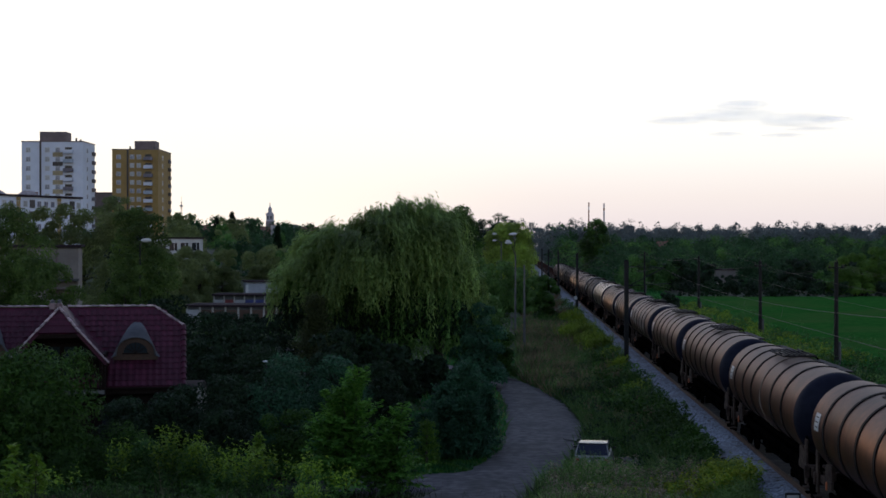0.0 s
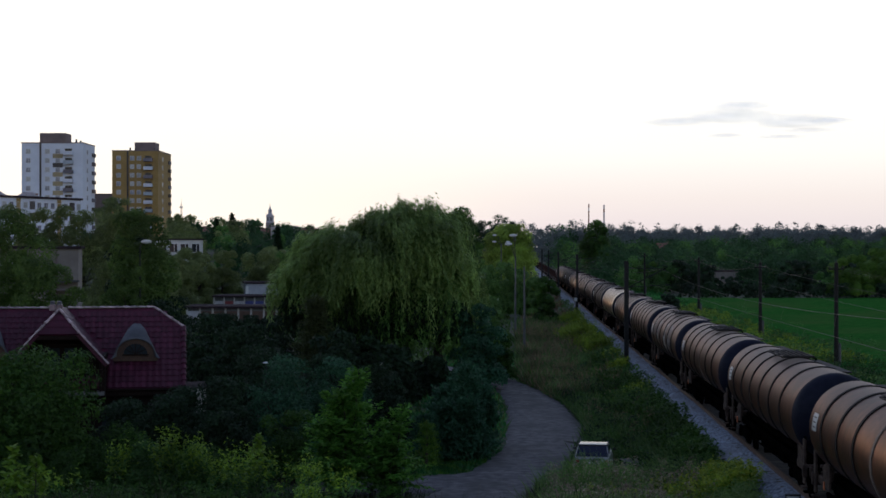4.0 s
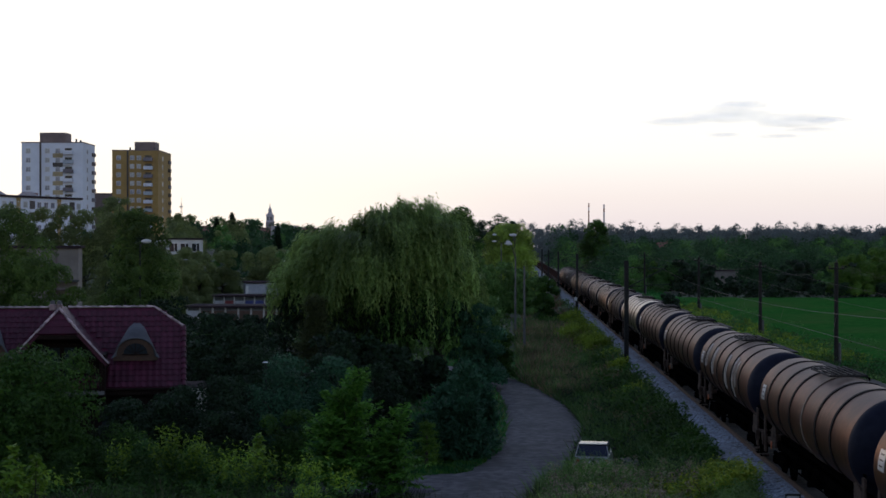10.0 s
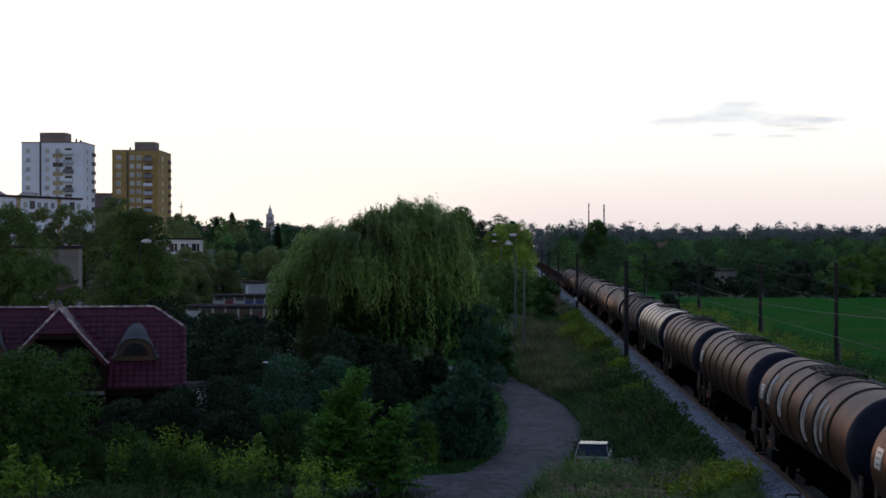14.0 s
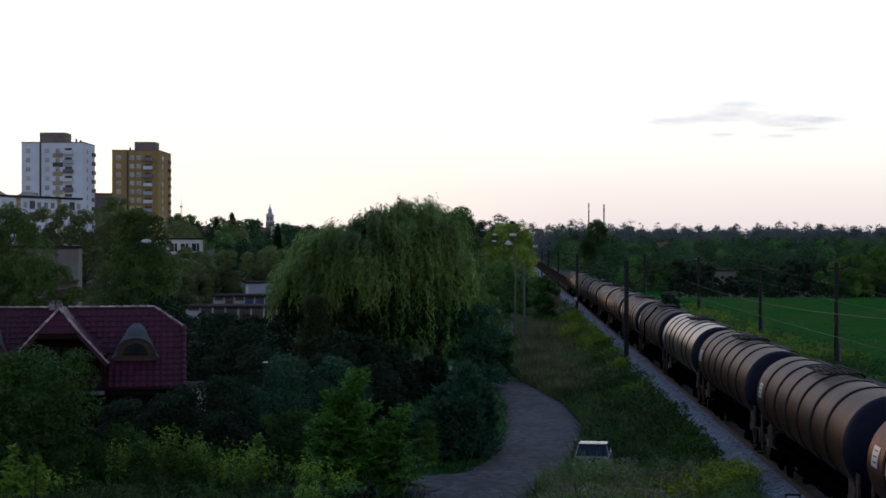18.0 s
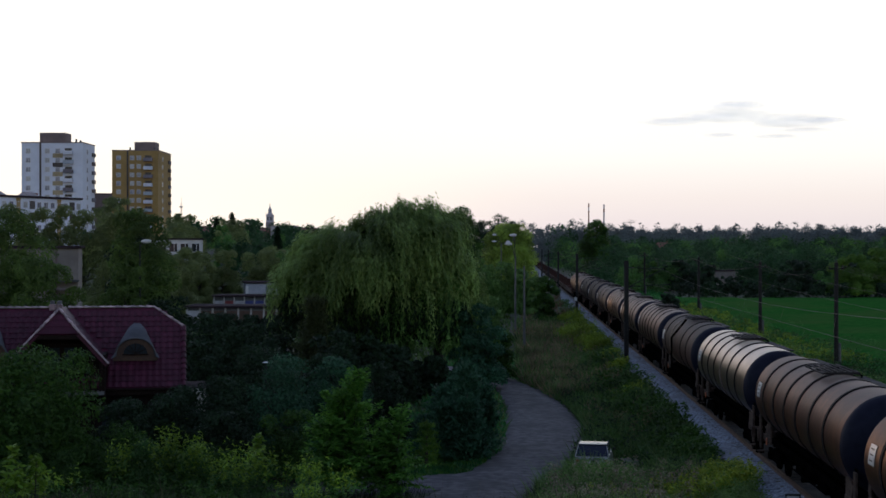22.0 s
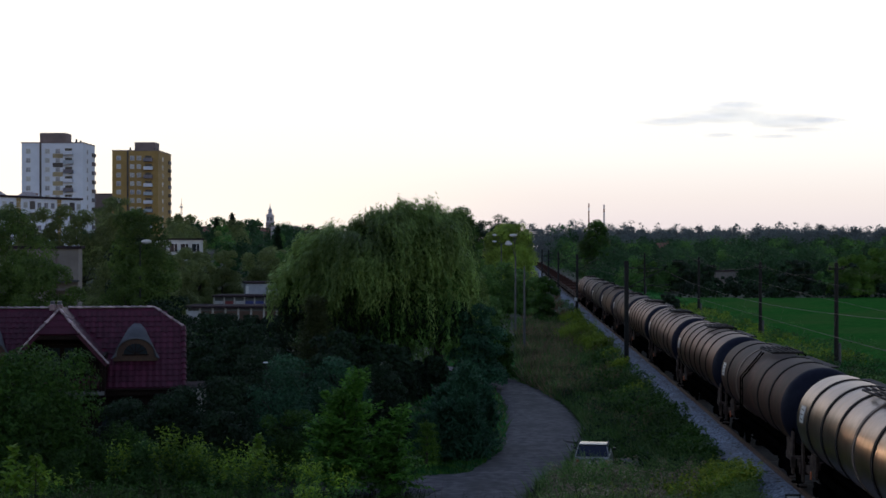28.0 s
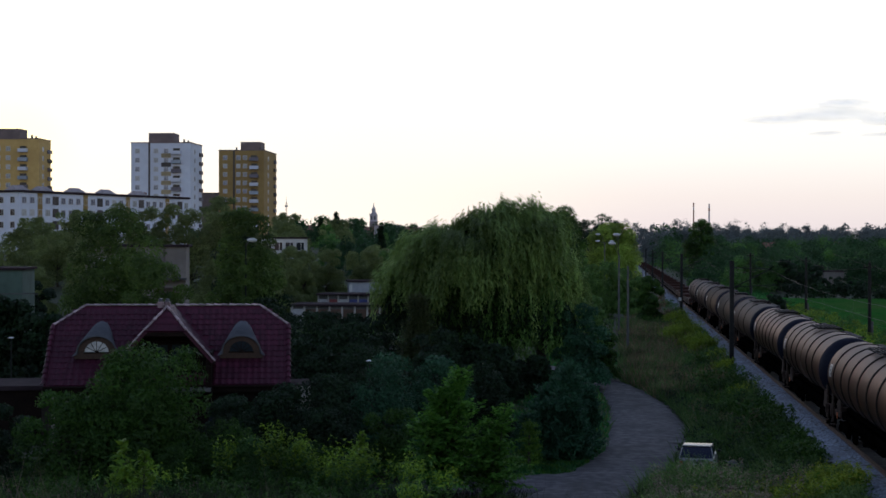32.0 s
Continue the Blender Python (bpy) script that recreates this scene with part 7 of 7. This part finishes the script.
undergrowth("undergrowth", 2.6, 7.7, 58, 130, 330, 60, 0.7, 0.75, M["weed_leaf"], "leafy green weeds on the railway slope", 501)
undergrowth("undergrowth", 6.6, 8.3, 62, 82, 60, 120, 0.75, 1.0, M["leaf_mid"], "dark leafy shrubs along the ballast", 511, 0.2)
undergrowth("undergrowth", 5.8, 7.6, 80, 120, 70, 90, 0.8, 1.0, M["leaf_mid"], "leafy shrubs along the ballast", 512, 0.22)
undergrowth("undergrowth", -39.0, -25.0, 164, 169, 46, 160, 1.3, 1.55, M["leaf_dark"], "dark hedge in front of the garages", 513, 0.4)
undergrowth("undergrowth", 3.6, 7.2, 54.5, 60.5, 110, 90, 0.45, 0.9, M["weed_soft"], "feathery pale green weeds beside the car", 516, 0.11)
undergrowth("undergrowth", 7.4, 8.75, 58, 92, 90, 80, 0.45, 0.55, M["leaf_mid"], "dark weeds hanging over the ballast", 521, 0.15)
undergrowth("undergrowth", 3.6, 7.2, 54, 59, 120, 60, 0.3, 1.0, M["pale_heads"], "pale withered weeds beside the car", 517, 0.1)
undergrowth("undergrowth", 1.2, 6.4, 52, 60, 120, 60, 0.3, 1.1, M["pale_heads"], "pale seeding weeds on the bank", 514, 0.09)
undergrowth("undergrowth", 1.2, 6.4, 53, 61, 80, 100, 0.5, 1.1, M["weed_soft"], "fresh green weeds on the bank", 515, 0.1)
undergrowth("undergrowth", 2.6, 7.6, 58, 112, 230, 55, 0.8, 0.8, M["leaf_dark"], "dark weeds on the railway slope", 502, 0.16)
undergrowth("undergrowth", 3.0, 7.5, 70, 200, 120, 50, 0.6, 1.0, M["dry_grass"], "dry brownish seed heads on the railway slope", 503, 0.12)
undergrowth("undergrowth", 7.0, 8.75, 92, 230, 190, 60, 0.6, 0.75, M["weed_leaf"], "green weeds at the edge of the far ballast", 520, 0.2)
undergrowth("undergrowth", 6.2, 8.4, 55, 110, 130, 60, 0.45, 0.5, M["weed_leaf"], "weeds spreading onto the ballast", 504, 0.12)
undergrowth("undergrowth", -26, -4, 40, 57, 240, 80, 0.6, 0.9, M["leaf_mid"], "leafy weeds on the bank", 505, 0.11)
undergrowth("undergrowth", -26, -3.6, 36, 55, 30, 70, 0.5, 0.9, M["bank_dry"], "withered weeds on the bank", 506, 0.09)
undergrowth("undergrowth", 0.8, 8.0, 40, 60, 190, 80, 0.6, 0.8, M["weed_soft"], "leafy weeds on the bank beside the track", 507, 0.1)
undergrowth("undergrowth", 0.8, 7.8, 40, 60, 120, 60, 0.35, 0.9, M["pale_heads"], "withered weeds on the bank beside the track", 508, 0.08)
undergrowth("undergrowth", 6.8, 8.7, 50, 57.5, 110, 90, 0.5, 0.75, M["weed_soft"], "green weeds grown over the near ballast", 522, 0.11)
undergrowth("undergrowth", 20.5, 29.0, 120, 235, 260, 60, 0.9, 0.9, M["leaf_yellow"], "bright yellow-green weeds beyond the track", 518, 0.2)
undergrowth("undergrowth", 16, 26, 100, 200, 70, 60, 1.0, 0.9, M["weed_soft"], "pale weeds at the field's edge", 519, 0.2)
undergrowth("undergrowth", 13.6, 30, 90, 260, 420, 45, 1.0, 0.8, M["leaf_mid"], "weeds between railway and field", 509, 0.22)
undergrowth("undergrowth", 13.6, 34, 100, 260, 150, 45, 1.2, 0.9, M["weed_leaf"], "yellow-green weeds between railway and field", 510, 0.22)


def flowers(name, spots, label, seed, leaf="gold_stem", bloom="goldenrod"):
    """Goldenrod: leafy stems with yellow plumes, in patches (x, y, spread, count, height)."""
    rng = np.random.default_rng(seed)
    stems, plumes = [], []
    for x, y, sp, n, h in spots:
        px, py = x + rng.normal(size=n) * sp, y + rng.normal(size=n) * sp
        pz = ground_z(px, py)
        hh = h * rng.uniform(0.7, 1.2, n)
        for k in range(9):
            stems.append(np.stack([px, py, pz + hh * (0.3 + 0.065 * k)], 1) + rng.normal(size=(n, 3)) * 0.07)
        for k in range(9):
            plumes.append(np.stack([px, py, pz + hh * (0.76 + 0.03 * k)], 1) + rng.normal(size=(n, 3)) * 0.07)
    t = thing(name, pose(0, 0, 0), label, "wildflowers", kind="stuff")
    v, f = leaf_quads(rng, np.concatenate(stems), 0.24, 0.07, 0.3)
    hang("stems", quick_mesh("stems", v, f, M[leaf]), t)
    v, f = leaf_quads(rng, np.concatenate(plumes), 0.17, 0.065, 0.5, corners=3)
    hang("plumes", quick_mesh("plumes", v, f, M[bloom]), t)


flowers("goldenrod", [(-7.4, 53, 0.45, 44, 1.9), (-9.2, 53.2, 0.3, 46, 2.2), (-10.2, 54, 0.3, 40, 2.3), (-6.2, 53.2, 0.3, 22, 1.5), (-12.6, 53.4, 0.28, 75, 2.9), (-11.5, 53.4, 0.22, 50, 2.5), (-14.3, 53.4, 0.25, 34, 2.4), (-10.2, 52.6, 0.4, 36, 1.9), (-16.4, 50, 0.8, 30, 1.4), (-6.9, 50, 0.3, 40, 1.2)], "yellow goldenrod in flower on the bank", 301, "weed_leaf", "gold_top")
flowers("goldenrod", [(6.4, 55.0, 0.7, 80, 1.0), (7.4, 55.8, 0.5, 70, 0.9), (5.4, 54.6, 0.7, 50, 0.9), (7.2, 53.5, 0.6, 60, 1.0), (8.3, 56.0, 0.5, 120, 0.8), (8.2, 54.0, 0.4, 100, 0.9), (3.4, 53, 0.6, 25, 1.0)], "yellow-green goldenrod beside the ballast", 302)
flowers("goldenrod", [(7.0, 146, 0.6, 420, 1.4), (7.0, 137, 0.5, 320, 1.3), (6.8, 156, 0.8, 300, 1.4), (7.5, 127, 0.5, 320, 1.3), (7.4, 132, 0.5, 260, 1.3), (7.8, 117, 0.4, 120, 1.1), (7.8, 107, 0.35, 90, 1.1), (7.4, 168, 0.5, 160, 1.3), (7.2, 182, 0.6, 160, 1.3), (6.0, 150, 0.6, 160, 1.3), (7.4, 90, 0.5, 40, 1.0)], "yellow goldenrod on the railway slope", 303, "leaf_yellow", "leaf_yellow")
flowers("goldenrod", [(21.5, 170, 1.5, 120, 1.2), (19.5, 150, 1.2, 70, 1.2), (20, 128, 1.2, 60, 1.2), (24, 200, 1.6, 90, 1.2), (17.5, 112, 0.9, 60, 1.1)], "yellow goldenrod beyond the track", 304, "leaf_yellow", "leaf_yellow")


# ---- far woods ----
def woods(name, spots, label, seed, per=130, size=1.25, mat="woods"):
    """Many distant trees (x, y, z0, height, width) as clumps of foliage."""
    rng = np.random.default_rng(seed)
    pts, core, out = [], [], []
    for x, y, z0, h, w in spots:
        nb = 7
        a = rng.uniform(0, 6.28, nb)
        u = rng.uniform(0.06, 0.85, nb)
        r = w * rng.uniform(0.25, 0.37, nb) * (1.2 - 0.5 * u)
        bl = np.stack([w * 0.32 * np.cos(a) * (1.1 - u), w * 0.32 * np.sin(a) * (1.1 - u), h * u, r], 1)
        bl = np.concatenate([bl, [[0.2 * w, 0, h * 0.14, w * 0.2], [-0.2 * w, -0.1 * w, h * 0.14, w * 0.2], [0, 0, h * 0.45, w * 0.32], [0, 0, h - w * 0.22, w * 0.25]]])
        p, d = crown_spots(rng, bl, per, -0.7, 0.3)
        pts.append(p + np.array([x, y, z0]))
        out.append(d)
        bl[:, 3] *= 0.55
        core.append(crown_spots(rng, bl, per // 3)[0] + np.array([x, y, z0]))
    v, f = leaf_quads(rng, np.concatenate(pts), size, size * 0.7, 0.3, face=np.concatenate(out), fan=0.55, corners=3)
    v2, f2 = leaf_quads(rng, np.concatenate(core), size * 1.6, size * 1.3, 0.1, corners=3)
    v, f = np.concatenate([v, v2]), np.concatenate([f, f2 + len(v)])
    return tagged(new(name, quick_mesh(name, v, f, M[mat])), label, "woods", kind="stuff")


def scatter(n, seed, y0, y1, left, right, h0, h1, rise=0.0, broad=(0.85, 1.3)):
    """Tree spots across the fan between two bearings (x over y)."""
    rng = np.random.default_rng(seed)
    out = []
    for _ in range(n):
        y = y0 * (y1 / y0) ** rng.random()
        x = y * rng.uniform(left, right)
        if abs(x - TRACK_X) < 9 or (y < 345 and abs(x - 0.146 * y) < 0.014 * y):
            continue
        h = rng.uniform(h0, h1) + rise * (y - y0) / (y1 - y0)
        out.append((x, y, gz(x, y), h, h * rng.uniform(*broad)))
    return out


woods("far_woods", scatter(120, 401, 310, 480, 0.02, 0.29, 6, 10.5, 0, (1.0, 1.5)), "dense dark woods behind the field", 1, 1050, 0.43)
woods("far_woods", scatter(80, 411, 300, 480, 0.03, 0.29, 5, 9.5), "lighter green trees among the woods behind the field", 11, 1000, 0.41, "woods_light")
woods("far_woods", scatter(130, 402, 480, 760, 0.012, 0.29, 8, 13, 2.5, (1.0, 1.5)), "dense dark woods behind the field", 2, 760, 0.72)
woods("far_woods", scatter(60, 412, 480, 760, 0.015, 0.29, 8, 13, 3), "lighter green trees in the woods", 12, 800, 0.52, "woods_light")
woods("far_woods", scatter(330, 403, 760, 1250, -0.01, 0.30, 17, 20.5, 4, (0.8, 1.2)), "wooded skyline far behind the field", 3, 520, 1.1, "woods_haze")
woods("far_woods", [(x, 640 + 9 * ((x * 7) % 29), 0, 18.5 + (x * 5) % 4, 14) for x in (-26, -20, -14, -8, -3, 23, 27, 31, 36, 42)], "dark trees on both sides of the far track", 8, 420, 0.9)
woods("far_woods", [(x, 1560 + 40 * math.sin(x), 0, 32 + 4 * math.sin(x * 0.37), 24) for x in range(-130, 500, 9)], "wooded skyline where the track ends", 7, 360, 1.6, "woods_haze")
woods("far_woods", [(x, 1080 + 50 * math.sin(x * 0.7), 0, 27 + 3 * math.sin(x * 0.9), 17) for x in range(-40, 90, 6)], "haze-coloured trees beside the far end of the track", 9, 380, 0.95, "woods_haze")
woods("far_woods", [(y * (b + 0.006 * math.sin(5 * k)), y, 0, h + 0.9 * math.sin(2.3 * k), 17) for k, (b, y, h) in enumerate(((0.078, 960, 22), (0.086, 990, 23.5), (0.093, 960, 22), (0.113, 990, 23), (0.121, 970, 23.5), (0.16, 980, 21.5), (0.172, 960, 22.5), (0.182, 990, 23.5), (0.193, 970, 23.5), (0.203, 990, 24), (0.214, 970, 23), (0.226, 990, 22), (0.252, 970, 22)))], "taller round trees on the haze-coloured skyline", 16, 1400, 0.8, "woods_haze")
woods("far_woods", scatter(60, 404, 300, 560, -0.20, -0.02, 6, 9.5), "trees among the far gardens", 4, 420, 0.6)
woods("far_woods", scatter(55, 414, 300, 560, -0.20, -0.02, 6, 9.5), "lighter green trees among the far gardens", 14, 420, 0.6, "woods_light")
woods("far_woods", [(x, 276 + 2 * math.sin(x), 0, 3.0 + 0.5 * math.sin(1.7 * x), 5.5) for x in range(33, 98, 4)], "dark hedge along the far edge of the field", 15, 520, 0.4, "leaf_dark")
woods("far_woods", scatter(300, 405, 560, 1000, -0.42, 0.005, 9, 15), "wooded skyline behind the town", 5, 280, 1.05)
woods("far_woods", scatter(40, 406, 350, 430, -0.42, -0.29, 5, 9), "trees round the estate", 6, 150, 1.0)


# ---- the cloud ----
def cloud_material():
    m, n, l, b = nodes_of("thin_cloud")
    tc = n.new("ShaderNodeTexCoord")
    mp = n.new("ShaderNodeMapping")
    mp.inputs["Scale"].default_value = (0.010, 0.010, 0.055)
    l.new(tc.outputs["Object"], mp.inputs[0])
    nz = n.new("ShaderNodeTexNoise")
    nz.inputs["Scale"].default_value = 1.0
    nz.inputs["Detail"].default_value = 7
    l.new(mp.outputs[0], nz.inputs["Vector"])
    mr = n.new("ShaderNodeMapRange")
    mr.inputs[1].default_value, mr.inputs[2].default_value = 0.30, 0.70
    mr.inputs[3].default_value, mr.inputs[4].default_value = 0.03, 0.2
    l.new(nz.outputs[0], mr.inputs[0])
    tl, tp, mx = n.new("ShaderNodeBsdfTranslucent"), n.new("ShaderNodeBsdfTransparent"), n.new("ShaderNodeMixShader")
    tl.inputs["Color"].default_value = (0.22, 0.56, 1.0, 1)
    off, flat, fade, both = n.new("ShaderNodeVectorMath"), n.new("ShaderNodeVectorMath"), n.new("ShaderNodeMapRange"), n.new("ShaderNodeMath")
    off.operation, flat.operation, both.operation = "MULTIPLY_ADD", "LENGTH", "MULTIPLY"
    off.inputs[1].default_value, off.inputs[2].default_value = (2, 0, 2), (-1, 0, -1)
    l.new(tc.outputs["Generated"], off.inputs[0])
    l.new(off.outputs[0], flat.inputs[0])
    l.new(flat.outputs["Value"], fade.inputs[0])
    fade.inputs[1].default_value, fade.inputs[2].default_value, fade.inputs[3].default_value, fade.inputs[4].default_value = 0.45, 1.0, 1.0, 0.0
    l.new(mr.outputs[0], both.inputs[0])
    l.new(fade.outputs[0], both.inputs[1])
    l.new(both.outputs[0], mx.inputs[0])
    l.new(tp.outputs[0], mx.inputs[1])
    l.new(tl.outputs[0], mx.inputs[2])
    l.new(mx.outputs[0], n["Material Output"].inputs[0])
    return m


M["cloud"] = cloud_material()
CLOUD_AT = (618.0, 4000.0, 357.0)


def cloud():
    rng = np.random.default_rng(9)
    t = thing("cloud", pose(*CLOUD_AT), "thin pale lavender cloud low in the evening sky", "cloud")
    for x, z, rx, rz in ((0, 32, 82, 12), (145, -12, 115, 18), (-25, 3, 130, 17), (-175, -11, 95, 10), (235, -9, 65, 7), (-40, -48, 45, 4), (115, -52, 65, 4), (185, -34, 75, 4.5)):
        bm = bmesh.new()
        bmesh.ops.create_icosphere(bm, subdivisions=3, radius=1)
        for vv in bm.verts:
            k = 1 + 0.3 * noise.noise(vv.co * 2.1 + Vector((x, z, 0)))
            vv.co = Vector((vv.co.x * rx * k, vv.co.y * 40 * k, vv.co.z * rz * 1.15 * k))
        part("cloud_lobe", bm, M["cloud"], t, "", True, pose(x, rng.uniform(-30, 30), z))
    return t


CLOUD = cloud()


# ---- what moves ----
def motions():
    times = [0.0, 0.1, 0.3] + [0.5 * k for k in range(2, 63)] + [31.5, 31.8, 31.9, 32.0]
    times = sorted(set(times))
    spin_times = [0.15 * k for k in range(214)] + [32.0]
    spin = [(s, math.degrees(SPEED * s / WHEEL_R)) for s in spin_times]
    for wagon, y0 in TRAIN:
        walk(wagon, [(s, pose(TRACK_X, y0 - SPEED * s, RAIL_Z)) for s in times])
        if wagon.name.startswith("tank_wagon"):
            for w in wagon.children_recursive:
                if w.name.startswith("wheelset"):
                    p = w.location.copy()
                    walk(w, [(s, pose(p.x, p.y, p.z, a)) for s, a in spin])
    x, y, z = CLOUD_AT
    walk(CLOUD, [(s, pose(x + 6 - 0.68 * s, y, z)) for s in range(0, 33, 2)])


motions()
